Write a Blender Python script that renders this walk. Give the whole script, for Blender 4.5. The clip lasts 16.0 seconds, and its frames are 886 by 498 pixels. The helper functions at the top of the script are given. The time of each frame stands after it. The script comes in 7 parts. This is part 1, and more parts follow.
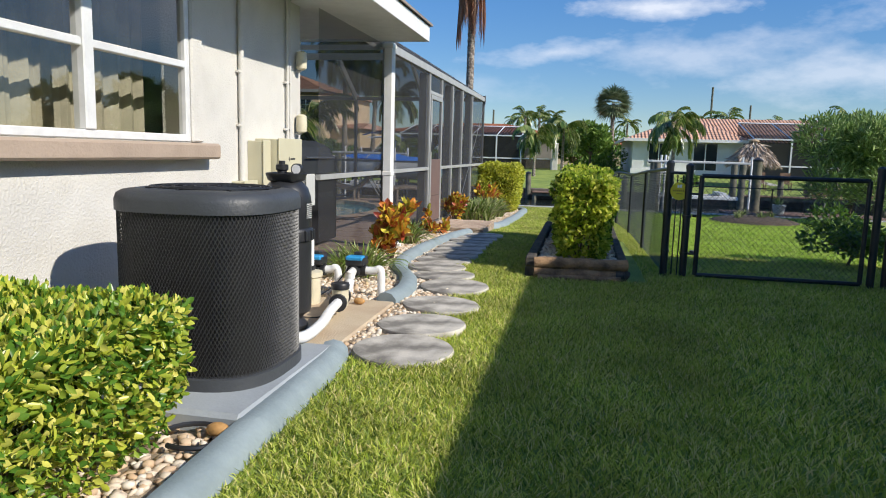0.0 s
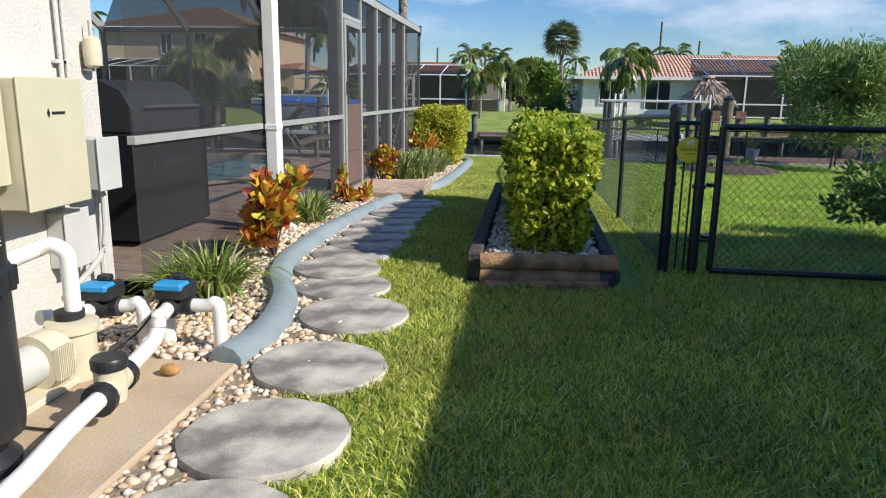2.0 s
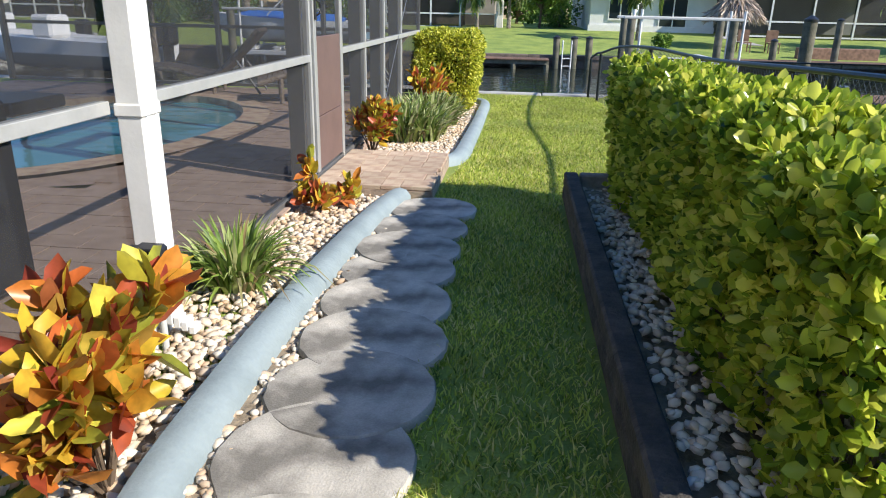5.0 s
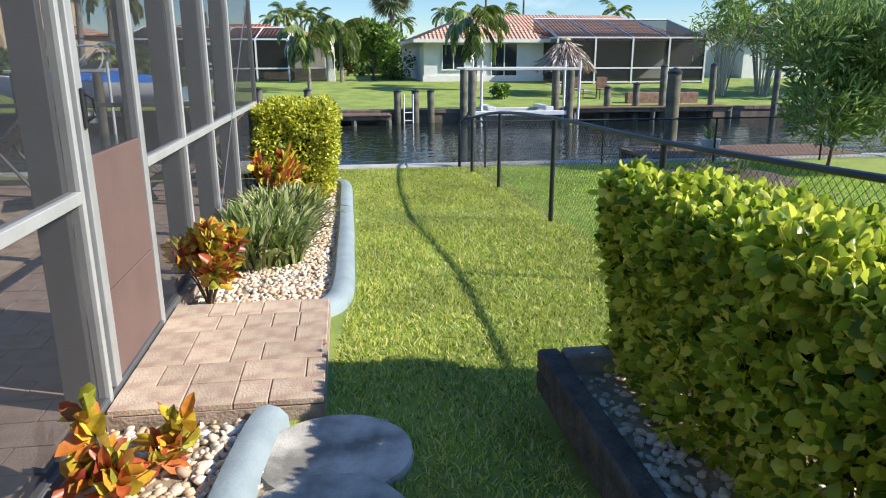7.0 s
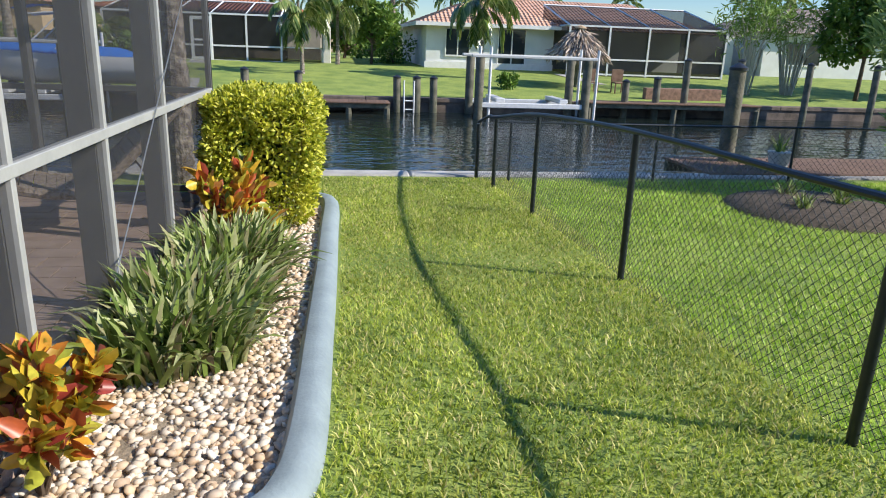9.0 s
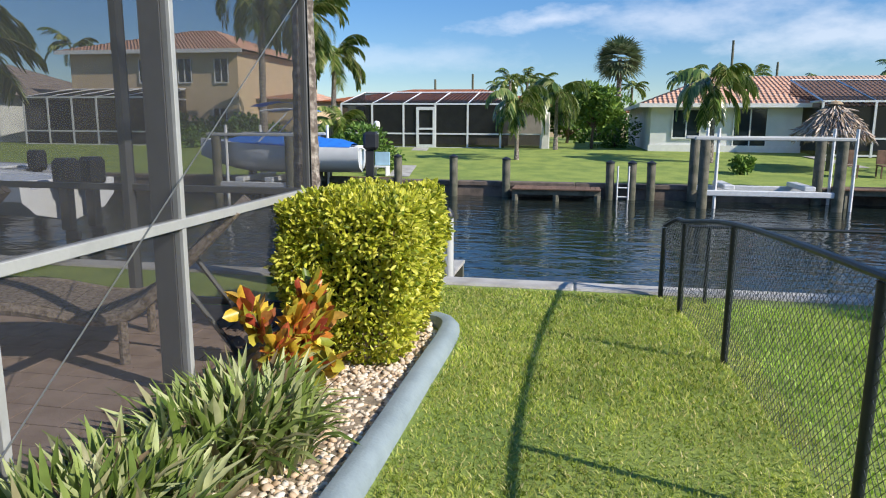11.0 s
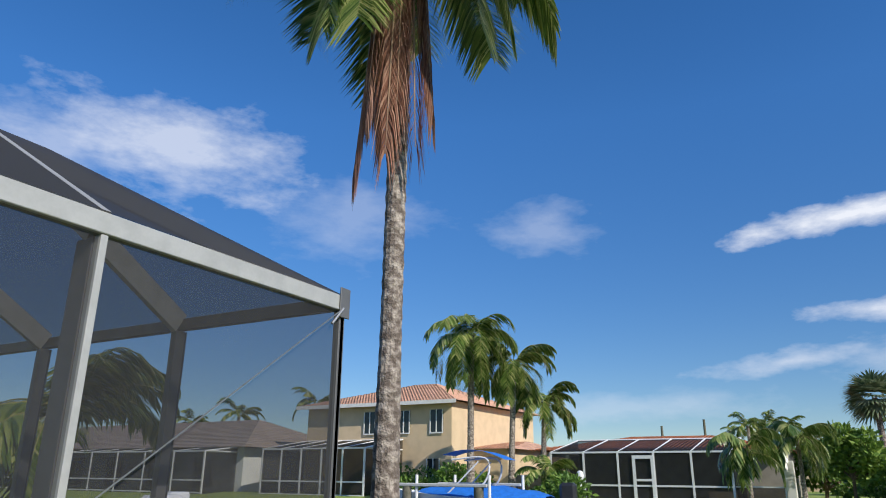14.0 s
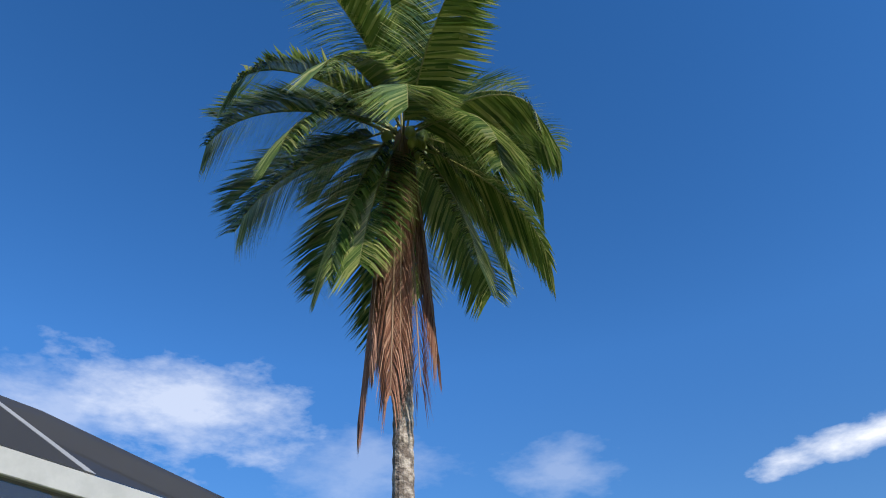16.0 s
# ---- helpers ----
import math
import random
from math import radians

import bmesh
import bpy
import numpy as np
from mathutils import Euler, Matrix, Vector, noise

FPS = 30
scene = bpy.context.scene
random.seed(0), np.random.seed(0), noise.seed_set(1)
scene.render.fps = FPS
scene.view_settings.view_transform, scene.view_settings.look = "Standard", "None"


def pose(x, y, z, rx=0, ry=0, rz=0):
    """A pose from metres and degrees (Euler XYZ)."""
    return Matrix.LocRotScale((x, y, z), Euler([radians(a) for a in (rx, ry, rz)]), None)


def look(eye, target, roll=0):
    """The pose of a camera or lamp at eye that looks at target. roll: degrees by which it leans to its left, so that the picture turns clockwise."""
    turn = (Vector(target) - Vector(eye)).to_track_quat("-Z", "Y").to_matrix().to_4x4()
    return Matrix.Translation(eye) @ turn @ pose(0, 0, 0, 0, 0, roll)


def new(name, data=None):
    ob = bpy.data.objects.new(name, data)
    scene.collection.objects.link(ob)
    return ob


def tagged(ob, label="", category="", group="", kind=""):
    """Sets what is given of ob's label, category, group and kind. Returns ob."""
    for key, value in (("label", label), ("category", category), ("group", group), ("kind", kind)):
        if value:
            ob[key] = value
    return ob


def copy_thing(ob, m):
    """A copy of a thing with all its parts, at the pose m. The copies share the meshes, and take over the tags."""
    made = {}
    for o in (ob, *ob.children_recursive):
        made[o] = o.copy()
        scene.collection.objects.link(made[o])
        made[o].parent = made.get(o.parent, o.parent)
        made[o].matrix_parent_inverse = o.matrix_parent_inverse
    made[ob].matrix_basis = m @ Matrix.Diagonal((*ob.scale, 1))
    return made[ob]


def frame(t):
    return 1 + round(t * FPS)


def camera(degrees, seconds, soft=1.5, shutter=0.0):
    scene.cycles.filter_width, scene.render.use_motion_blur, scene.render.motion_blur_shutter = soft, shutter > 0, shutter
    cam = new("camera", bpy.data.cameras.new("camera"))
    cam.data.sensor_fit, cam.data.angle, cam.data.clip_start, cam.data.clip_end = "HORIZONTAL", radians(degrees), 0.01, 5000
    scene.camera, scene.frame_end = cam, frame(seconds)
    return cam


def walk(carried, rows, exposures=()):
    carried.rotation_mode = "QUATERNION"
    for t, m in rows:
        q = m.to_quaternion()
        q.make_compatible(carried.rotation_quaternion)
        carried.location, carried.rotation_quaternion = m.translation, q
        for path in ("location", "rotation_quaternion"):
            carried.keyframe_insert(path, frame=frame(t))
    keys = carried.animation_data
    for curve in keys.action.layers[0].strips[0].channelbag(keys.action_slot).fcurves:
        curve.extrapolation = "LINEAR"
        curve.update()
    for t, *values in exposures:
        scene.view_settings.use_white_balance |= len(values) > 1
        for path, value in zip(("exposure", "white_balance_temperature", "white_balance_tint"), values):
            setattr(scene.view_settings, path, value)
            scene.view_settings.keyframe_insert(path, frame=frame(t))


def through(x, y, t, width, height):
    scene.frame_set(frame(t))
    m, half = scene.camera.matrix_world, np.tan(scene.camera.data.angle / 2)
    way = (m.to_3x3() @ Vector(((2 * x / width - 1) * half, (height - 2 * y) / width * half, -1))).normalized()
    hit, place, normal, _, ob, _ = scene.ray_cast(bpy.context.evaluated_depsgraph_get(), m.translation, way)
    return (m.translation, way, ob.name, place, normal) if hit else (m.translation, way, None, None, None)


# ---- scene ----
EXPOSURES = [(0.0, 0.38), (3.0, 0.55), (6.0, 0.86), (7.5, 0.86), (9.0, 0.68), (11.5, 0.46), (13.5, 0.2), (14.5, 0.26), (15.3, 0.4), (16.0, 0.44)]
PATH = [
    (0, (0.401, -0.009, 1.204), (0.014, 1.934, 0.925), 1.6),
    (0.5, (0.335, 0.58, 1.224), (0.001, 2.518, 0.861), 1.6),
    (1, (0.318, 1.174, 1.249), (0.009, 3.11, 0.853), 4.2),
    (1.5, (0.21, 1.741, 1.265), (-0.065, 3.683, 0.87), 2.1),
    (2, (0.261, 2.32, 1.228), (0.027, 4.257, 0.789), 0.9),
    (2.5, (0.194, 2.885, 1.23), (0.007, 4.842, 0.862), 1.4),
    (3, (0.162, 3.496, 1.245), (0.014, 5.425, 0.739), 3.3),
    (3.5, (0.084, 4.061, 1.245), (-0.126, 5.981, 0.725), 3.0),
    (3.7, (0.006, 4.283, 1.24), (-0.228, 6.202, 0.729), 1.7),
    (5.8, (-0.771, 6.494, 1.355), (-0.841, 8.352, 0.617), 2.4),
    (6, (-0.82, 6.725, 1.344), (-0.741, 8.603, 0.661), 1.2),
    (6.5, (-0.884, 7.257, 1.396), (-0.583, 9.152, 0.832), -0.6),
    (7, (-0.946, 7.806, 1.475), (-0.678, 9.714, 0.939), -0.1),
    (7.5, (-1.013, 8.407, 1.474), (-0.692, 10.286, 0.869), -1.3),
    (8, (-0.926, 9.03, 1.463), (-0.527, 10.89, 0.844), -0.2),
    (8.5, (-0.922, 9.568, 1.426), (-0.54, 11.437, 0.825), 0.6),
    (9, (-0.858, 10.067, 1.42), (-0.568, 11.962, 0.847), 2.1),
    (9.2, (-0.821, 10.259, 1.461), (-0.745, 12.177, 0.9), -0.2),
    (11.3, (0.084, 11.941, 1.449), (-0.359, 13.864, 1.126), -0.5),
    (11.5, (0.162, 12.105, 1.445), (-0.367, 14.012, 1.159), -1.1),
    (12, (0.333, 12.53, 1.386), (-0.456, 14.367, 1.346), 0.4),
    (12.5, (0.457, 12.752, 1.39), (-0.356, 14.578, 1.451), -0.0),
    (13, (0.496, 12.947, 1.434), (-0.323, 14.764, 1.604), -1.6),
    (13.5, (0.624, 13.098, 1.389), (-0.255, 14.834, 1.85), 0.1),
    (14, (0.776, 13.09, 1.395), (-0.162, 14.745, 2.013), 0.4),
    (14.5, (0.734, 13.24, 1.428), (-0.201, 14.831, 2.201), -0.2),
    (15, (0.733, 13.235, 1.441), (-0.155, 14.75, 2.399), -0.8),
    (15.5, (0.736, 13.196, 1.41), (-0.089, 14.628, 2.536), -2.5),
    (16, (0.732, 13.192, 1.409), (-0.048, 14.564, 2.637), -3.2),
]
cam = camera(65.4, 16.0, 1.05)
walk(cam, [(t, look(eye, target, roll)) for t, eye, target, roll in PATH], EXPOSURES)

# ---- world, sun, exposure ----
SUN = Vector((1.35, -0.5, 1.02)).normalized()
sun = new("sun", bpy.data.lights.new("sun", "SUN"))
sun.data.energy, sun.data.angle, sun.data.color = 4.2, radians(0.53), (1.0, 0.94, 0.84)
sun.matrix_world = look((0, 0, 60), Vector((0, 0, 60)) - SUN)
world = bpy.data.worlds.new("sky")
scene.world = world
world.use_nodes = True
wn, wl = world.node_tree.nodes, world.node_tree.links
wn.clear()


# clouds as azimuth from north, elevation, half width, half height (degrees), slope, density; those past 70 degrees are
# unseen, added as fill light
CLOUDS = [(-53, 24.0, 11, 4.6, 0.0, 0.62), (-63, 22.5, 9, 3.6, 0.0, 0.4), (-37, 20.0, 7, 3.4, 0.0, 0.24), (-21, 19.2, 4.6, 3.0, 0.0, 0.26), (3, 18.1, 9.5, 1.15, 0.05, 1.0),
          (12, 17.6, 7, 1.4, 0.0, 0.8), (5, 11.3, 8, 0.9, 0.0, 0.8), (-3, 8.0, 6, 1.0, 0.1, 0.6), (9, 7.6, 11, 2.0, 0.0, 0.42), (18, 6.2, 10, 2.4, 0.0, 0.5), (-14, 5.0, 12, 1.4, 0.0, 0.25),
          (32, 10, 14, 3.0, 0.0, 0.5), (-90, 16, 18, 5.0, 0.0, 0.7), (75, 24, 24, 7.0, 0.0, 0.8), (130, 20, 28, 8.0, 0.0, 0.8), (-130, 22, 28, 8.0, 0.0, 0.8), (175, 28, 26, 8.0, 0.0, 0.8), (90, 58, 40, 12, 0.0, 0.7)]


def sky_nodes():
    out, bg = wn.new("ShaderNodeOutputWorld"), wn.new("ShaderNodeBackground")
    sky = wn.new("ShaderNodeTexSky")
    sky.sky_type, sky.sun_disc = "NISHITA", False
    sky.sun_elevation = math.asin(SUN.z)
    sky.sun_rotation = math.atan2(SUN.x, SUN.y)
    sky.air_density, sky.dust_density, sky.ozone_density = 0.8, 0.0, 2.6

    def calc(op, a, b=0.0, clamp=False):
        n = wn.new("ShaderNodeMath")
        n.operation, n.use_clamp = op, clamp
        for k, q in enumerate((a, b)):
            if isinstance(q, (int, float)):
                n.inputs[k].default_value = q
            else:
                wl.new(q, n.inputs[k])
        return n.outputs[0]

    co, sep = wn.new("ShaderNodeTexCoord"), wn.new("ShaderNodeSeparateXYZ")
    wl.new(co.outputs["Generated"], sep.inputs[0])
    az = calc("MULTIPLY", calc("ARCTAN2", sep.outputs[0], sep.outputs[1]), 180 / math.pi)
    el = calc("MULTIPLY", calc("ARCSINE", sep.outputs[2]), 180 / math.pi)
    mp = wn.new("ShaderNodeMapping")
    mp.inputs["Scale"].default_value = (1.0, 1.0, 2.4)
    wl.new(co.outputs["Generated"], mp.inputs["Vector"])
    puffs = []
    for scale, detail in ((5.0, 5), (17.0, 7)):
        n = wn.new("ShaderNodeTexNoise")
        n.inputs["Scale"].default_value, n.inputs["Detail"].default_value, n.inputs["Roughness"].default_value = scale, detail, 0.6
        wl.new(mp.outputs[0], n.inputs["Vector"])
        puffs.append(calc("SUBTRACT", n.outputs["Fac"], 0.5))
    ragged = calc("ADD", calc("MULTIPLY", puffs[0], 2.0), calc("MULTIPLY", puffs[1], 1.5))
    total = 0.0
    for a, e, wide, high, slope, dense in CLOUDS:
        da, de = calc("SUBTRACT", az, a), calc("SUBTRACT", el, e)
        de = calc("SUBTRACT", de, calc("MULTIPLY", da, slope))
        u, v = calc("DIVIDE", da, wide), calc("DIVIDE", de, high)
        r = calc("SQRT", calc("ADD", calc("MULTIPLY", u, u), calc("MULTIPLY", v, v)))
        body = calc("ADD", calc("SUBTRACT", 1.0, r), ragged)
        total = calc("MAXIMUM", calc("MULTIPLY", calc("MULTIPLY", body, 1.1, True), dense), total)
    hsv = wn.new("ShaderNodeHueSaturation")
    hsv.inputs["Saturation"].default_value = 1.28
    hsv.inputs["Hue"].default_value = 0.505
    low = wn.new("ShaderNodeMapRange")
    low.inputs["From Min"].default_value, low.inputs["From Max"].default_value = 0.0, 28.0
    low.inputs["To Min"].default_value, low.inputs["To Max"].default_value = 0.46, 1.0
    wl.new(el, low.inputs[0]), wl.new(low.outputs[0], hsv.inputs["Value"])
    wl.new(sky.outputs[0], hsv.inputs["Color"])
    mix = wn.new("ShaderNodeMixRGB")
    mix.inputs[2].default_value = (4.9, 5.1, 5.6, 1)
    wl.new(total, mix.inputs[0]), wl.new(hsv.outputs[0], mix.inputs[1])
    wl.new(mix.outputs[0], bg.inputs[0])
    bg.inputs[1].default_value = 0.15
    wl.new(bg.outputs[0], out.inputs[0])


sky_nodes()

# ---- materials ----


def mat(name, color, rough=0.6, vary=0.15, scale=8.0, bump=0.1, fine=60.0, metal=0.0, second=None, random_part=0.0, stain=0.35, spec=0.5):
    """A surface with colour variation and relief at two scales; second: the colour of its stains."""
    m = bpy.data.materials.new(name)
    m.use_nodes = True
    nt, b = m.node_tree, m.node_tree.nodes["Principled BSDF"]
    nd, lk = nt.nodes, nt.links
    co = nd.new("ShaderNodeTexCoord")
    n1, n2 = nd.new("ShaderNodeTexNoise"), nd.new("ShaderNodeTexNoise")
    for n, s, d in ((n1, scale, 5), (n2, fine, 3)):
        n.inputs["Scale"].default_value, n.inputs["Detail"].default_value = s, d
        lk.new(co.outputs["Object"], n.inputs["Vector"])
    ramp = nd.new("ShaderNodeValToRGB")
    dark = second or tuple(c * (1 - vary * 2) for c in color)
    ramp.color_ramp.elements[0].color = (*dark, 1)
    ramp.color_ramp.elements[1].color = (*color, 1)
    ramp.color_ramp.elements[0].position = stain
    ramp.color_ramp.elements[1].position = stain + 0.25
    lk.new(n1.outputs["Fac"], ramp.inputs[0])
    hsv = nd.new("ShaderNodeHueSaturation")
    mr = nd.new("ShaderNodeMapRange")
    mr.inputs["To Min"].default_value, mr.inputs["To Max"].default_value = 1 - vary, 1 + vary
    lk.new(n2.outputs["Fac"], mr.inputs[0])
    value = mr.outputs[0]
    if random_part:
        inf, m2, mm = nd.new("ShaderNodeObjectInfo"), nd.new("ShaderNodeMapRange"), nd.new("ShaderNodeMath")
        m2.inputs["To Min"].default_value, m2.inputs["To Max"].default_value = 1 - random_part, 1 + random_part
        mm.operation = "MULTIPLY"
        lk.new(inf.outputs["Random"], m2.inputs[0])
        lk.new(value, mm.inputs[0]), lk.new(m2.outputs[0], mm.inputs[1])
        value = mm.outputs[0]
    lk.new(value, hsv.inputs["Value"])
    lk.new(ramp.outputs[0], hsv.inputs["Color"])
    lk.new(hsv.outputs[0], b.inputs["Base Color"])
    b.inputs["Roughness"].default_value, b.inputs["Metallic"].default_value = rough, metal
    b.inputs["Specular IOR Level"].default_value = spec
    if bump:
        bp = nd.new("ShaderNodeBump")
        bp.inputs["Strength"].default_value, bp.inputs["Distance"].default_value = bump, 0.02
        lk.new(n2.outputs["Fac"], bp.inputs["Height"])
        lk.new(bp.outputs[0], b.inputs["Normal"])
    return m


def island_mat(name, colors, rough=0.5, through=0.0, vary=0.15, scale=25.0, spec=0.4):
    """Many small pieces in one mesh, each with a colour of its own; through: the share of light that passes a leaf."""
    m = bpy.data.materials.new(name)
    m.use_nodes = True
    nt, b = m.node_tree, m.node_tree.nodes["Principled BSDF"]
    nd, lk = nt.nodes, nt.links
    geo, ramp = nd.new("ShaderNodeNewGeometry"), nd.new("ShaderNodeValToRGB")
    el = ramp.color_ramp.elements
    while len(el) < len(colors):
        el.new(0.5)
    for i, c in enumerate(colors):
        el[i].position, el[i].color = i / (len(colors) - 1), (*c, 1)
    lk.new(geo.outputs["Random Per Island"], ramp.inputs[0])
    co, n, mr, hsv = nd.new("ShaderNodeTexCoord"), nd.new("ShaderNodeTexNoise"), nd.new("ShaderNodeMapRange"), nd.new("ShaderNodeHueSaturation")
    n.inputs["Scale"].default_value = scale
    lk.new(co.outputs["Object"], n.inputs["Vector"])
    mr.inputs["To Min"].default_value, mr.inputs["To Max"].default_value = 1 - vary * 1.6, 1 + vary * 1.6
    lk.new(n.outputs["Fac"], mr.inputs[0]), lk.new(mr.outputs[0], hsv.inputs["Value"])
    lk.new(ramp.outputs[0], hsv.inputs["Color"]), lk.new(hsv.outputs[0], b.inputs["Base Color"])
    b.inputs["Roughness"].default_value = rough
    b.inputs["Specular IOR Level"].default_value = spec
    if through:
        tr, mx = nd.new("ShaderNodeBsdfTranslucent"), nd.new("ShaderNodeMixShader")
        mx.inputs[0].default_value = through
        lk.new(hsv.outputs[0], tr.inputs[0])
        lk.new(b.outputs[0], mx.inputs[1]), lk.new(tr.outputs[0], mx.inputs[2])
        lk.new(mx.outputs[0], nd["Material Output"].inputs[0])
    return m


def screen_mat(name, color, cover):
    """Insect screen: a weave too fine to see, which covers a share of what is behind it."""
    m = bpy.data.materials.new(name)
    m.use_nodes = True
    nd, lk = m.node_tree.nodes, m.node_tree.links
    b = nd["Principled BSDF"]
    b.inputs["Base Color"].default_value, b.inputs["Roughness"].default_value = (*color, 1), 0.7
    b.inputs["Specular IOR Level"].default_value = 0.15
    tr, mx = nd.new("ShaderNodeBsdfTransparent"), nd.new("ShaderNodeMixShader")
    mx.inputs[0].default_value = cover
    lk.new(tr.outputs[0], mx.inputs[1]), lk.new(b.outputs[0], mx.inputs[2])
    lk.new(mx.outputs[0], nd["Material Output"].inputs[0])
    return m


def glass_mat():
    m = bpy.data.materials.new("window_glass")
    m.use_nodes = True
    nd, lk = m.node_tree.nodes, m.node_tree.links
    gl, tr, mx, fr = nd.new("ShaderNodeBsdfGlossy"), nd.new("ShaderNodeBsdfTransparent"), nd.new("ShaderNodeMixShader"), nd.new("ShaderNodeFresnel")
    gl.inputs["Roughness"].default_value = 0.02
    tr.inputs[0].default_value = (0.75, 0.8, 0.8, 1)
    fr.inputs[0].default_value = 2.3
    lk.new(fr.outputs[0], mx.inputs[0])
    lk.new(tr.outputs[0], mx.inputs[1]), lk.new(gl.outputs[0], mx.inputs[2])
    lk.new(mx.outputs[0], nd["Material Output"].inputs[0])
    return m


def water_mat(name, color, scale, strength):
    m = bpy.data.materials.new(name)
    m.use_nodes = True
    nd, lk = m.node_tree.nodes, m.node_tree.links
    b = nd["Principled BSDF"]
    b.inputs["Base Color"].default_value, b.inputs["Roughness"].default_value = (*color, 1), 0.04
    b.inputs["IOR"].default_value = 1.33
    co, mp, n, n2, add, bp = (nd.new("ShaderNode" + k) for k in ("TexCoord", "Mapping", "TexNoise", "TexNoise", "Math", "Bump"))
    mp.inputs["Scale"].default_value = (0.6, 1.0, 1.0)
    lk.new(co.outputs["Object"], mp.inputs[0])
    for t, s in ((n, scale), (n2, scale * 0.22)):
        t.inputs["Scale"].default_value, t.inputs["Detail"].default_value = s, 3
        lk.new(mp.outputs[0], t.inputs["Vector"])
    lk.new(n.outputs["Fac"], add.inputs[0]), lk.new(n2.outputs["Fac"], add.inputs[1])
    bp.inputs["Strength"].default_value, bp.inputs["Distance"].default_value = strength, 0.12
    lk.new(add.outputs[0], bp.inputs["Height"]), lk.new(bp.outputs[0], b.inputs["Normal"])
    return m


STUCCO = mat("white_stucco", (0.63, 0.61, 0.565), 0.85, 0.05, 2.5, 0.4, 70, second=(0.56, 0.54, 0.50))
TRIM = mat("white_trim", (0.78, 0.77, 0.74), 0.5, 0.04, 6, 0.04)
SILL = mat("tan_sill", (0.40, 0.31, 0.24), 0.75, 0.06, 5, 0.2)
ALU = mat("white_aluminium", (0.74, 0.74, 0.73), 0.35, 0.05, 9, 0.03, metal=0.1)
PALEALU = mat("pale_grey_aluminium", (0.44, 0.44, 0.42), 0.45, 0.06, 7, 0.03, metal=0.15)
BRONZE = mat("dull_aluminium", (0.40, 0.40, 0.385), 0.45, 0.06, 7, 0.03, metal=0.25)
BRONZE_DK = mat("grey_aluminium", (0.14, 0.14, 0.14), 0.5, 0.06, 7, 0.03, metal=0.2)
SCREEN = screen_mat("insect_screen", (0.05, 0.05, 0.053), 0.43)
SCREEN_ROOF = screen_mat("roof_insect_screen", (0.035, 0.035, 0.038), 0.8)
SCREEN_FAR = screen_mat("insect_screen_far", (0.02, 0.021, 0.022), 0.75)
GLASS = glass_mat()
DARK = mat("painted_room_dimness", (0.05, 0.05, 0.055), 0.8, 0.1, 3, 0)
LAWN = mat("lawn_soil", (0.27, 0.33, 0.065), 0.95, 0.35, 1.3, 0.5, 90, second=(0.17, 0.24, 0.045))
GRASS = island_mat("grass_blades", [(0.10, 0.16, 0.02), (0.33, 0.43, 0.055), (0.49, 0.56, 0.085), (0.62, 0.63, 0.14), (0.80, 0.68, 0.34)], 0.5, 0.4, 0.3, 1.6)
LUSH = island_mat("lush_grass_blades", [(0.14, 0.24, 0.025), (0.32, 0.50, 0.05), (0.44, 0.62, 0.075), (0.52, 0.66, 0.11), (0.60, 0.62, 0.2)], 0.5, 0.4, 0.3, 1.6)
CONCRETE = mat("old_concrete", (0.56, 0.52, 0.45), 0.9, 0.24, 4.5, 0.2, 130, second=(0.19, 0.175, 0.15), random_part=0.12, stain=0.40)
SLABMAT = mat("buff_slab", (0.52, 0.42, 0.29), 0.9, 0.1, 3.0, 0.25, 80, second=(0.44, 0.33, 0.22))
CURB = mat("blue_grey_curb_paint", (0.27, 0.325, 0.34), 0.7, 0.08, 5, 0.15, 50, second=(0.22, 0.27, 0.285))
PADMAT = mat("grey_pad_paint", (0.34, 0.37, 0.39), 0.7, 0.06, 5, 0.1)
PEBBLE = island_mat("river_pebbles", [(0.58, 0.47, 0.35), (0.69, 0.60, 0.48), (0.50, 0.34, 0.20), (0.65, 0.55, 0.42), (0.76, 0.70, 0.60), (0.46, 0.33, 0.22), (0.63, 0.46, 0.29)], 0.65, 0, 0.12, 40)
PAVER = mat("tan_paver", (0.52, 0.40, 0.285), 0.85, 0.12, 9, 0.35, 90, second=(0.38, 0.25, 0.18), random_part=0.16)
DECK = mat("pool_deck_paver", (0.42, 0.31, 0.245), 0.85, 0.12, 6, 0.3, 80, second=(0.34, 0.24, 0.185))
LOG = mat("weathered_log", (0.36, 0.22, 0.115), 0.9, 0.3, 7, 0.7, 50, second=(0.12, 0.075, 0.045))
TIE = mat("dark_timber", (0.045, 0.04, 0.036), 0.85, 0.3, 9, 0.6, 50, second=(0.10, 0.085, 0.07))
BLACK = mat("black_plastic", (0.022, 0.023, 0.026), 0.42, 0.1, 6, 0.08)
BLACK_MESH = mat("black_condenser_mesh", (0.012, 0.012, 0.013), 0.5, 0.1, 30, 0.3)
GREY_TOP = mat("grey_moulded_plastic", (0.055, 0.06, 0.067), 0.5, 0.08, 6, 0.12)
PVC = mat("white_pvc", (0.80, 0.79, 0.76), 0.4, 0.04, 5, 0.02)
BEIGE = mat("beige_enamel", (0.58, 0.54, 0.38), 0.45, 0.03, 4, 0.02)
CREAM = mat("cream_plastic", (0.66, 0.60, 0.44), 0.5, 0.06, 8, 0.05)
GREYBOX = mat("grey_box", (0.55, 0.55, 0.52), 0.5, 0.04, 5, 0.03)
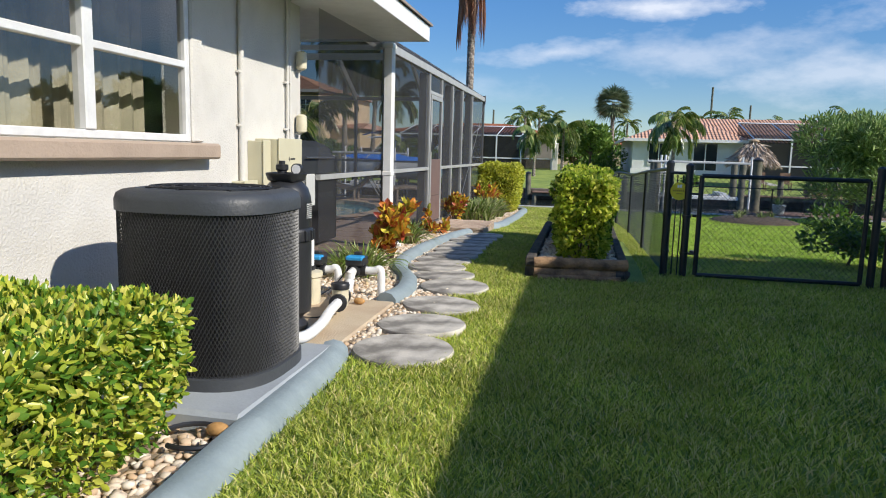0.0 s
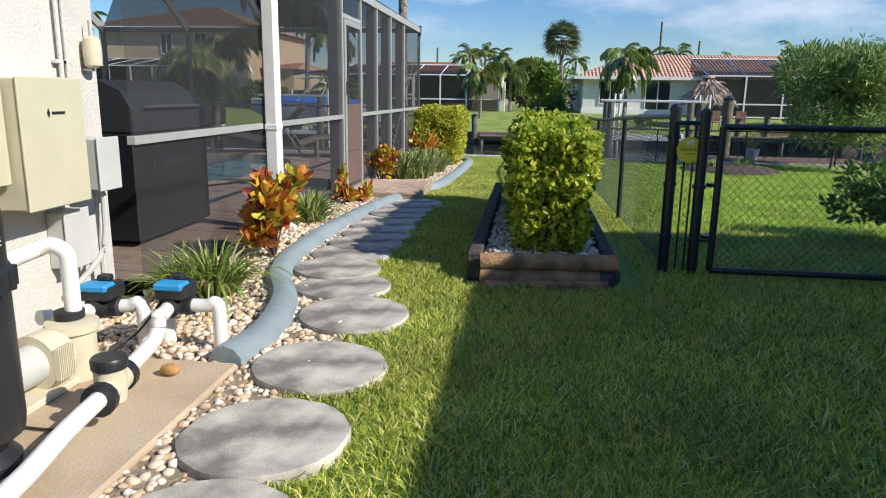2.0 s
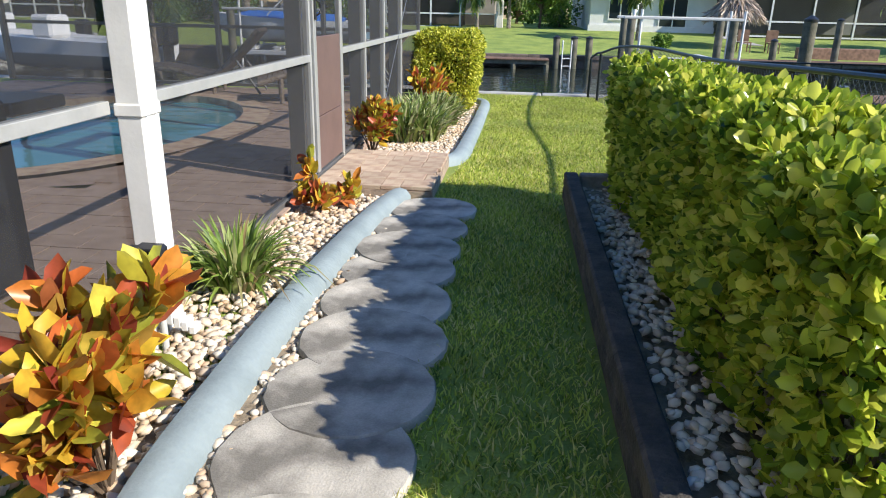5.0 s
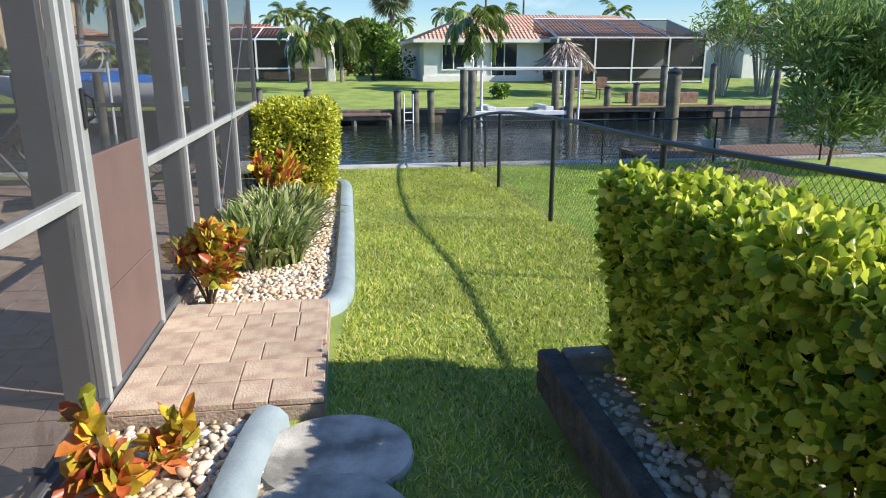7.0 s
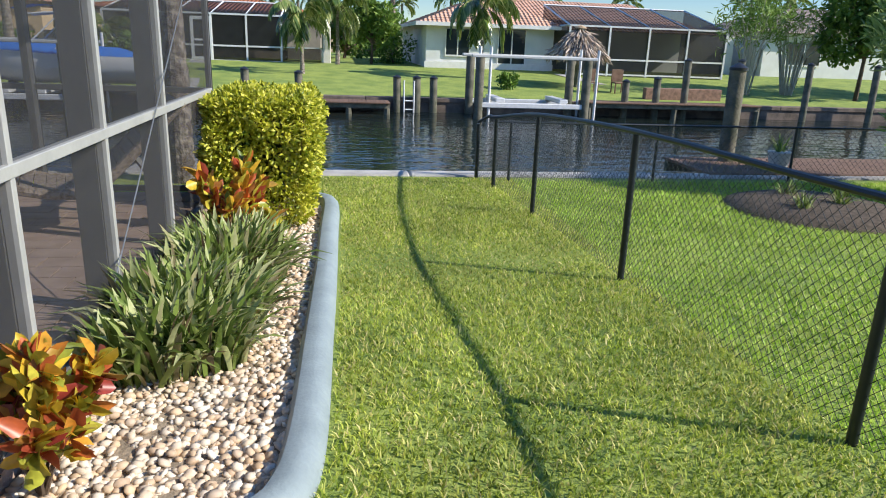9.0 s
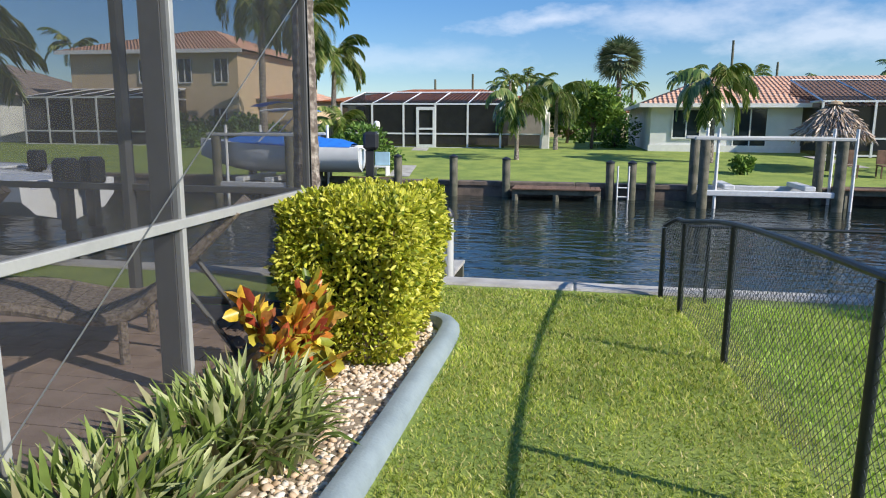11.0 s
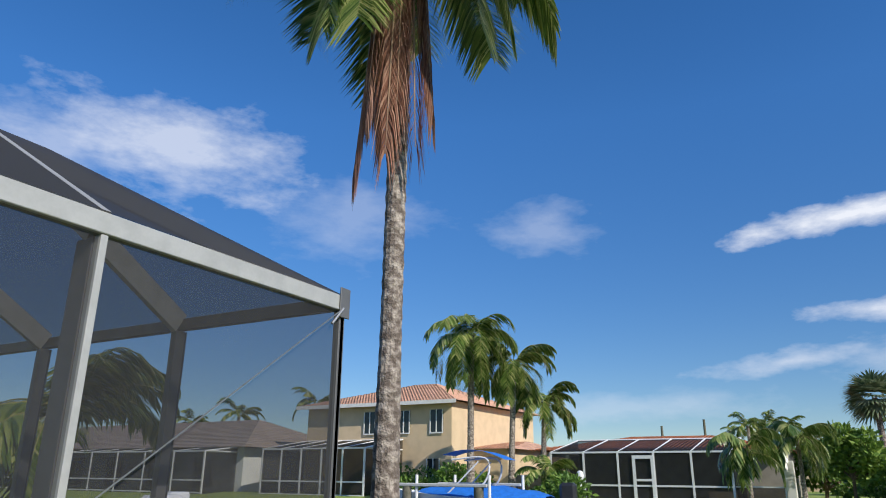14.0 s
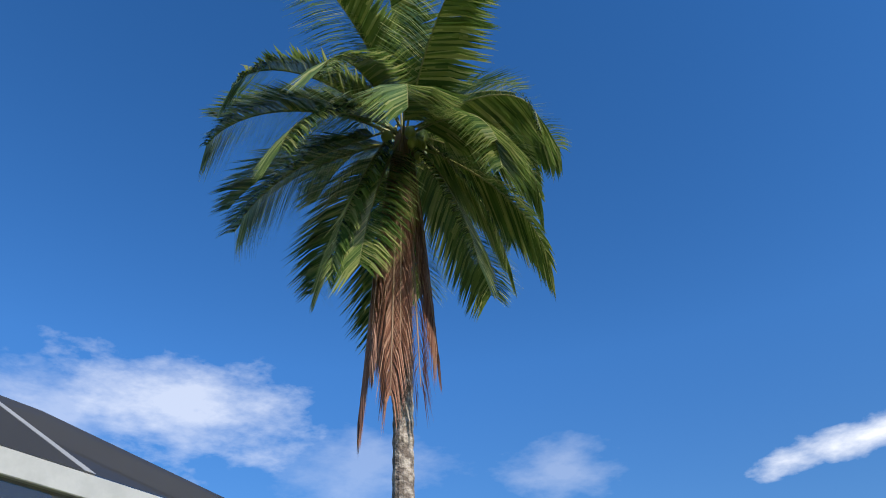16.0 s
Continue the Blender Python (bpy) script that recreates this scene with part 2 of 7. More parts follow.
CYAN = mat("blue_valve_cap", (0.03, 0.30, 0.62), 0.4, 0.05, 9, 0.02)
YELLOW = mat("yellow_plate", (0.75, 0.62, 0.03), 0.5, 0.05, 9, 0.02)
ORANGE = mat("orange_sticker", (0.75, 0.16, 0.04), 0.5, 0.05, 9, 0.0)
WHITE = mat("white_gelcoat", (0.80, 0.80, 0.79), 0.25, 0.03, 3, 0.0)
BLUE = mat("blue_canvas", (0.015, 0.17, 0.62), 0.7, 0.1, 6, 0.3, 14)
FENCE = mat("black_vinyl_fence", (0.014, 0.019, 0.024), 0.4, 0.1, 9, 0.04)
STEEL = mat("galvanised_steel", (0.45, 0.45, 0.44), 0.35, 0.08, 9, 0.05, metal=0.8)
SEAWALL = mat("seawall_concrete", (0.48, 0.46, 0.42), 0.9, 0.12, 3, 0.4, 50, second=(0.33, 0.31, 0.28))
FARWALL = mat("brown_seawall", (0.19, 0.145, 0.115), 0.9, 0.2, 3, 0.5, 20, second=(0.10, 0.08, 0.065))
PILE = mat("piling_wood", (0.17, 0.155, 0.115), 0.9, 0.25, 4, 0.5, 30, second=(0.085, 0.09, 0.06))
DOCK = mat("dock_boards", (0.22, 0.13, 0.085), 0.9, 0.2, 5, 0.4, 30, random_part=0.15)
TERRA = mat("terracotta_tiles", (0.50, 0.235, 0.135), 0.8, 0.16, 1.5, 0.4, 9, second=(0.42, 0.17, 0.10))
PEACH = mat("peach_tiles", (0.60, 0.36, 0.255), 0.8, 0.14, 1.5, 0.4, 9, second=(0.52, 0.29, 0.20))
SHINGLE = mat("grey_brown_shingles", (0.32, 0.26, 0.22), 0.9, 0.15, 2, 0.4, 12)
TANWALL = mat("tan_house_wall", (0.68, 0.52, 0.33), 0.85, 0.05, 1.5, 0.2, 30)
PALEWALL = mat("pale_house_wall", (0.72, 0.73, 0.70), 0.85, 0.05, 1.5, 0.2, 30)
THATCH = island_mat("palm_thatch", [(0.32, 0.24, 0.18), (0.46, 0.37, 0.29), (0.58, 0.49, 0.40)], 0.9, 0.0, 0.2, 8)
BARK = mat("palm_bark", (0.46, 0.40, 0.34), 0.95, 0.25, 14, 1.0, 40, second=(0.14, 0.11, 0.09), stain=0.43)
TWIG = mat("brown_twigs", (0.16, 0.11, 0.07), 0.9, 0.2, 12, 0.3)
# near-black green that paints the shade deep inside a hedge
SHADEHEART = mat("hedge_inner_shade", (0.03, 0.045, 0.012), 0.95, 0.3, 12, 0.5)
PALM = island_mat("palm_leaflets", [(0.05, 0.10, 0.02), (0.11, 0.18, 0.035), (0.20, 0.27, 0.065), (0.46, 0.46, 0.17)], 0.24, 0.3, 0.15, 3, 0.8)
PALM_DRY = island_mat("dry_palm_leaflets", [(0.16, 0.07, 0.045), (0.36, 0.17, 0.11), (0.50, 0.30, 0.21)], 0.7, 0.15, 0.15, 3)
FANLEAF = island_mat("grey_green_fans", [(0.10, 0.15, 0.07), (0.18, 0.23, 0.12), (0.28, 0.32, 0.19)], 0.4, 0.25, 0.15, 3)
FARGREEN = island_mat("far_leaves", [(0.06, 0.13, 0.022), (0.12, 0.22, 0.035), (0.20, 0.31, 0.05)], 0.5, 0.3, 0.2, 1.5)
LIME = island_mat("light_green_leaves", [(0.10, 0.19, 0.03), (0.17, 0.28, 0.045), (0.25, 0.34, 0.06)], 0.6, 0.25, 0.2, 2)
HEDGE = island_mat("clusia_leaves", [(0.08, 0.15, 0.015), (0.26, 0.37, 0.035), (0.44, 0.53, 0.055), (0.66, 0.70, 0.09), (0.84, 0.80, 0.18)], 0.25, 0.55, 0.2, 12)
GOLD = island_mat("golden_hedge_leaves", [(0.15, 0.22, 0.018), (0.46, 0.48, 0.04), (0.68, 0.66, 0.08), (0.80, 0.76, 0.16)], 0.35, 0.35, 0.15, 12)
VARI = island_mat("variegated_leaves", [(0.06, 0.15, 0.02), (0.12, 0.25, 0.03), (0.50, 0.55, 0.06), (0.78, 0.72, 0.18)], 0.3, 0.3, 0.15, 12)
CROTON = island_mat("croton_leaves", [(0.12, 0.18, 0.025), (0.74, 0.52, 0.05), (0.72, 0.38, 0.05), (0.55, 0.14, 0.035), (0.30, 0.045, 0.035), (0.68, 0.58, 0.08), (0.26, 0.32, 0.04)], 0.35, 0.25, 0.3, 30)
LILY = island_mat("strap_leaves", [(0.10, 0.18, 0.03), (0.20, 0.30, 0.055), (0.30, 0.40, 0.08), (0.46, 0.50, 0.22), (0.24, 0.15, 0.07)], 0.45, 0.3, 0.2, 20)
BROMELIA = island_mat("grey_green_strap_leaves", [(0.07, 0.12, 0.02), (0.18, 0.25, 0.05), (0.30, 0.37, 0.10), (0.52, 0.55, 0.27), (0.17, 0.10, 0.06)], 0.45, 0.28, 0.2, 20)
CANAL = water_mat("canal_water", (0.014, 0.022, 0.02), 2.4, 0.30)
POOLWATER = water_mat("pool_water", (0.10, 0.34, 0.40), 3.0, 0.1)

# ---- mesh helpers ----


class Shape:
    """Collects the faces of one mesh."""

    def __init__(self):
        self.v, self.f = [], []

    def add(self, verts, faces):
        n = len(self.v)
        self.v += [tuple(p) for p in verts]
        self.f += [tuple(i + n for i in f) for f in faces]
        return self

    def box(self, x0, y0, z0, x1, y1, z1, bevel=0.0):
        if not bevel:
            p = [(x, y, z) for z in (z0, z1) for y in (y0, y1) for x in (x0, x1)]
            return self.add(p, [(0, 2, 3, 1), (4, 5, 7, 6), (0, 1, 5, 4), (2, 6, 7, 3), (0, 4, 6, 2), (1, 3, 7, 5)])
        b = min(bevel, (x1 - x0) / 2.1, (y1 - y0) / 2.1, (z1 - z0) / 2.1)
        bm = bmesh.new()
        bmesh.ops.create_cube(bm, size=1.0)
        for q in bm.verts:
            q.co = Vector(((x0 + x1) / 2 + q.co.x * (x1 - x0), (y0 + y1) / 2 + q.co.y * (y1 - y0), (z0 + z1) / 2 + q.co.z * (z1 - z0)))
        bmesh.ops.bevel(bm, geom=bm.edges[:], offset=b, segments=1, affect="EDGES")
        bm.verts.index_update()
        self.add([q.co[:] for q in bm.verts], [[q.index for q in f.verts] for f in bm.faces])
        bm.free()
        return self

    def tube(self, pts, r, n=8, r1=None, cap=True):
        pts = [Vector(p) for p in pts]
        rings, up = [], Vector((0, 0, 1))
        m = len(pts)
        for i, p in enumerate(pts):
            d = (pts[min(i + 1, m - 1)] - pts[max(i - 1, 0)]).normalized()
            a = d.cross(up if abs(d.z) < 0.95 else Vector((1, 0, 0))).normalized()
            c = a.cross(d)
            rr = r if r1 is None else r + (r1 - r) * i / max(1, m - 1)
            rings.append([p + a * rr * math.cos(k * math.tau / n) + c * rr * math.sin(k * math.tau / n) for k in range(n)])
        f = [(i * n + k, i * n + (k + 1) % n, (i + 1) * n + (k + 1) % n, (i + 1) * n + k) for i in range(m - 1) for k in range(n)]
        if cap:
            f += [tuple(range(n))[::-1], tuple(range((m - 1) * n, m * n))]
        return self.add([p for g in rings for p in g], f)

    def lathe(self, prof, cx=0, cy=0, n=28, power=2.0):
        """Turns (radius, height) pairs; power over 2 makes the round squarer."""
        v = []
        for r, z in prof:
            for k in range(n):
                a = k * math.tau / n
                c, s = math.cos(a), math.sin(a)
                q = (abs(c) ** power + abs(s) ** power) ** (-1 / power)
                v.append((cx + r * q * c, cy + r * q * s, z))
        f = [(i * n + k, i * n + (k + 1) % n, (i + 1) * n + (k + 1) % n, (i + 1) * n + k) for i in range(len(prof) - 1) for k in range(n)]
        f += [tuple(range(n))[::-1], tuple(range((len(prof) - 1) * n, len(prof) * n))]
        return self.add(v, f)

    def quad(self, *p):
        return self.add(p, [tuple(range(len(p)))])

    def mesh(self, name, m, smooth=False):
        me = bpy.data.meshes.new(name)
        me.from_pydata(self.v, [], self.f)
        me.materials.append(m)
        if smooth:
            me.polygons.foreach_set("use_smooth", [True] * len(me.polygons))
            me.set_sharp_from_angle(angle=radians(40))
        return me


def thing(name, at, label, category, group="", turn=0.0):
    ob = new(name)
    ob.empty_display_size = 0.1
    ob.matrix_world = pose(*at, 0, 0, turn)
    return tagged(ob, label, category, group)


def part(owner, name, shape, m, smooth=False, label=""):
    ob = new(name, shape.mesh(name, m, smooth))
    ob.parent = owner
    return tagged(ob, label)


def solo(name, shape, m, label, category="", group="", kind="", smooth=False, at=(0, 0, 0)):
    ob = new(name, shape.mesh(name, m, smooth))
    ob.location = at
    return tagged(ob, label, category, group, kind)


def setting(name, shape, m, label, smooth=False):
    return solo(name, shape, m, label, kind="structure", smooth=smooth)


def np_mesh(name, v, faces, m, smooth=False):
    """A mesh from an array of points and an array of faces with equal corners."""
    me = bpy.data.meshes.new(name)
    k = faces.shape[1]
    me.vertices.add(len(v)), me.loops.add(faces.size), me.polygons.add(len(faces))
    me.vertices.foreach_set("co", v.astype(np.float32).ravel())
    me.loops.foreach_set("vertex_index", faces.astype(np.int32).ravel())
    me.polygons.foreach_set("loop_start", np.arange(0, faces.size, k, dtype=np.int32))
    me.update(calc_edges=True)
    if smooth:
        me.polygons.foreach_set("use_smooth", [True] * len(me.polygons))
    me.materials.append(m)
    return me


def unit(a):
    return a / np.maximum(np.linalg.norm(a, axis=1, keepdims=True), 1e-9)


def leaves(name, pos, nrm, m, length, width, seed=0, spread=0.6, fold=0.15, facing=0.0):
    """Many leaves, each a folded six-cornered blade, at pos, turned roughly along nrm; facing: how far their blades turn outwards."""
    rng = np.random.default_rng(seed)
    n = len(pos)
    axis = unit(nrm * (1 - 0.7 * facing) + rng.normal(0, spread, (n, 3)) + np.array([0, 0, 0.25]))
    side = unit(np.cross(nrm * 2 * facing + rng.normal(0, 1, (n, 3)), axis))
    up = np.cross(side, axis)
    L = (length * rng.uniform(0.65, 1.25, n))[:, None]
    W = (width * rng.uniform(0.7, 1.2, n))[:, None] / 2
    p0 = pos
    p1 = pos + axis * L * 0.45 + side * W + up * W * fold * 2
    p2 = pos + axis * L * 0.8 + side * W * 0.75 + up * W * fold - up * L * 0.04
    p3 = pos + axis * L - up * L * 0.12
    p4 = pos + axis * L * 0.8 - side * W * 0.75 + up * W * fold - up * L * 0.04
    p5 = pos + axis * L * 0.45 - side * W + up * W * fold * 2
    v = np.stack([p0, p1, p2, p3, p4, p5], 1).reshape(-1, 3)
    b = np.arange(n)[:, None] * 6
    f = np.concatenate([b + np.array([0, 1, 2, 3]), b + np.array([0, 3, 4, 5])], 0)
    return np_mesh(name, v, f, m)


def strap_clump(name, at, m, count, length, width, seed, lean=0.8, spread=0.07, blunt=2.2, arch=1.4):
    """A clump of long arching leaves; spread: the radius of its roots; blunt: how late a leaf narrows."""
    rng = np.random.default_rng(seed)
    a = rng.uniform(0, math.tau, count)
    foot = np.stack([np.cos(a), np.sin(a), np.zeros(count)], 1)
    a = a + rng.normal(0, 0.8, count) * (spread > 0.15)
    out = np.stack([np.cos(a), np.sin(a), np.zeros(count)], 1)
    b = a + rng.normal(0, 0.6, count)
    face = np.stack([-np.sin(b), np.cos(b), np.zeros(count)], 1)
    L = length * rng.uniform(0.6, 1.15, count)
    far = np.sqrt(rng.uniform(0, 1, count))
    tilt = rng.uniform(0.12, lean, count) * (0.45 + 0.55 * far)
    root = foot * (far * spread)[:, None]
    rows = []
    for s in np.linspace(0, 1, 6):
        ang = tilt * (0.5 + arch * s * s)
        c = root + out * (np.sin(ang) * L * s)[:, None] + np.array([0, 0, 1]) * (np.cos(ang) * L * s)[:, None]
        w = width * (1 - s ** blunt) * (0.55 + 0.45 * min(1, s * 2.5)) * 0.5 + 0.001
        fold = np.array([0, 0, w * 0.5])
        rows += [c - face * w + fold, c, c + face * w + fold]
    v = np.stack(rows, 1).reshape(-1, 3)
    k = np.arange(count)[:, None] * 18
    f = np.concatenate([k + np.array(q) + 3 * j for j in range(5) for q in ((0, 1, 4, 3), (1, 2, 5, 4))], 0)
    return np_mesh(name, v, f, m)


def smooth_line(pts, n=8):
    """A Catmull-Rom line through pts."""
    p = [Vector(q) for q in pts]
    p = [p[0] * 2 - p[1]] + p + [p[-1] * 2 - p[-2]]
    out = []
    for i in range(1, len(p) - 2):
        for k in range(n):
            t = k / n
            a, b, c, d = p[i - 1:i + 3]
            out.append(0.5 * ((2 * b) + (c - a) * t + (2 * a - 5 * b + 4 * c - d) * t * t + (3 * b - a - 3 * c + d) * t ** 3))
    return out + [p[-2]]


def lawn_z(x, y):
    """The height of the ground: flat by the house, falling a little to the canal."""
    return -0.18 * min(1.0, max(0.0, (y - 8.0) / 7.0)) - 0.02 * min(1.0, max(0.0, (y - 15) / 3))


# ---- ground, canal, walls of the house ----
SHORE, FARSHORE, WATER_Z = 18.62, 35.4, -1.0


def build_ground():
    s = Shape()
    xs = [-400, -120, -40, -12, -6, -2.2, -1, 0, 1.2, 3, 6, 12, 30, 80, 400]
    ys = [-200, -40, -10, 0, 4, 8, 10, 12, 14, 16, 17.5, SHORE]
    far = [FARSHORE, 37, 38.5, 40, 42, 46, 52, 65, 100, 250, 700]
    rows = [(y, lawn_z(0, y)) for y in ys] + [(SHORE + 0.01, -2.6), (FARSHORE - 0.01, -2.6)]
    rows += [(y, -0.52 + 0.72 * min(1, (y - FARSHORE) / 10)) for y in far]
    s.add([(x, y, z) for y, z in rows for x in xs], [(j * len(xs) + i, j * len(xs) + i + 1, (j + 1) * len(xs) + i + 1, (j + 1) * len(xs) + i)
                                                      for j in range(len(rows) - 1) for i in range(len(xs) - 1)])
    setting("ground", s, LAWN, "lawn ground that falls gently to a canal")


build_ground()
setting("water", Shape().quad((-400, SHORE, WATER_Z), (400, SHORE, WATER_Z), (400, FARSHORE, WATER_Z), (-400, FARSHORE, WATER_Z)), CANAL, "dark rippled canal water")


def build_seawalls():
    s = Shape()
    s.box(-60, SHORE - 0.03, -2.5, 60, SHORE + 0.22, -0.32)
    for i in range(40):
        s.box(-60 + i * 3, SHORE - 0.06, -0.315, -57.01 + i * 3, SHORE + 0.25, -0.175, 0.02)
    setting("trim_seawall_near", s, SEAWALL, "pale concrete seawall with a flat cap")
    s = Shape()
    s.box(-60, FARSHORE - 0.25, -2.5, 60, FARSHORE + 0.03, -0.66)
    for i in range(30):
        s.box(-60 + i * 4, FARSHORE - 0.3, -0.655, -56.01 + i * 4, FARSHORE + 0.2, -0.50, 0.02)
    setting("trim_seawall_far", s, FARWALL, "weathered concrete seawall across the canal")


build_seawalls()

WX = -2.2  # the outer face of the house wall
W0, W1, WZ0, WZ1 = 1.75, 4.25, 1.22, 2.2


def build_house():
    s = Shape()
    s.box(WX - 0.2, -9, -0.1, WX, W0, 2.55)
    s.box(WX - 0.2, W1, -0.1, WX, 6.1, 2.55)
    s.box(WX - 0.2, W0, -0.1, WX, W1, WZ0)
    s.box(WX - 0.2, W0, WZ1, WX, W1, 2.55)
    s.box(WX - 7, 5.9, -0.1, WX - 0.2, 6.1, 2.55)
    setting("wall_house", s, STUCCO, "white stucco house wall with a window opening")
    s = Shape()
    s.box(WX - 7, -9, 2.555, WX, 8.4, 2.6)
    setting("ceiling", s, TRIM, "white ceiling of the house and lanai")
    s = Shape()
    s.box(WX - 0.005, -9, 2.47, -1.46, 8.02, 2.50)
    s.box(-1.458, -9, 2.46, -1.43, 8.04, 2.63, 0.004)
    s.box(WX, 8.022, 2.46, -1.46, 8.042, 2.63, 0.004)
    setting("trim_eave", s, TRIM, "white soffit and fascia boards")
    s = Shape()
    a, b = [(-1.40, -9, 2.635), (-1.40, 8.08, 2.635)], [(-6.0, -9, 4.2), (-6.0, 4.4, 4.2)]
    s.quad(a[0], a[1], b[1], b[0])
    s.quad(a[1], (-10.6, 8.08, 2.635), b[1])
    s.quad(a[0], a[1], (-1.40, 8.08, 2.66), (-1.40, -9, 2.66))
    setting("roof", s, SHINGLE, "low shingle roof of the house")
    # unseen back wall; the room's dimness is put into its colour
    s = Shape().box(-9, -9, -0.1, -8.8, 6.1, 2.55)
    setting("wall_house_back", s, DARK, "inner wall of the house, coloured near black as a dim room")


build_house()


def build_window():
    w = tagged(new("window_1", Shape().box(WX - 0.05, W0 + 0.002, WZ0 + 0.002, WX + 0.01, W0 + 0.05, WZ1 - 0.002, 0.006).box(
        WX - 0.05, W1 - 0.05, WZ0 + 0.002, WX + 0.01, W1 - 0.002, WZ1 - 0.002, 0.006).box(
        WX - 0.05, W0 + 0.05, WZ0 + 0.002, WX + 0.01, W1 - 0.05, WZ0 + 0.05, 0.006).box(
        WX - 0.05, W0 + 0.05, WZ1 - 0.05, WX + 0.01, W1 - 0.05, WZ1 - 0.002, 0.006).box(
        WX - 0.06, 3.24, WZ0 + 0.05, WX + 0.02, 3.32, WZ1 - 0.05, 0.006).mesh("window_1", ALU)), "white aluminium window with four panes", kind="structure")
    for y0, y1 in ((W0 + 0.05, 3.24), (3.32, W1 - 0.05)):
        part(w, "meeting_rail", Shape().box(WX - 0.045, y0, 1.70, WX + 0.008, y1, 1.745, 0.005), ALU)
        for z0, z1 in ((WZ0 + 0.05, 1.70), (1.745, WZ1 - 0.05)):
            p = part(w, "pane", Shape().quad((WX - 0.02, y0 + 0.002, z0 + 0.002), (WX - 0.02, y1 - 0.002, z0 + 0.002), (WX - 0.02, y1 - 0.002, z1 - 0.002), (WX - 0.02, y0 + 0.002, z1 - 0.002)), GLASS)
            p.visible_shadow = False
    part(w, "sill", Shape().box(WX + 0.022, W0 - 0.2, WZ0 - 0.11, WX + 0.12, W1 + 0.2, WZ0 - 0.003, 0.015), SILL, label="tan painted concrete sill")
    part(w, "reveal", Shape().box(WX - 0.02, W1 + 0.003, WZ0, WX + 0.025, W1 + 0.14, 2.45, 0.012), STUCCO)
    s = Shape()
    rows = [(WX - 0.35 + 0.02 * math.sin(k * 0.9) + 0.008 * math.sin(k * 2.3), W0 + k * 0.0208) for k in range(121)]
    s.add([(x, y, z) for z in (1.0, 2.4) for x, y in rows], [(k, k + 1, k + 122, k + 121) for k in range(120)])
    solo("curtain", s, mat("beige_curtain", (0.42, 0.37, 0.27), 0.9, 0.1, 6, 0.2), "beige curtain behind the window", "curtain", smooth=True)


build_window()


# ---- the screened pool cage ----
CX, CY, CZ = -2.0, 16.65, 2.46   # side wall, end wall, eave height
CAGE_Y = [8.26, 10.72, 11.66, 12.65, 13.68, 14.9, CY]
CAGE_X = [CX, -3.5, -5.2, -6.9, -8.8]


def post(s, x, y, z0, z1, wx=0.05, wy=0.1):
    s.box(x - wx, y - wy / 2, z0, x, y + wy / 2, z1, 0.004)


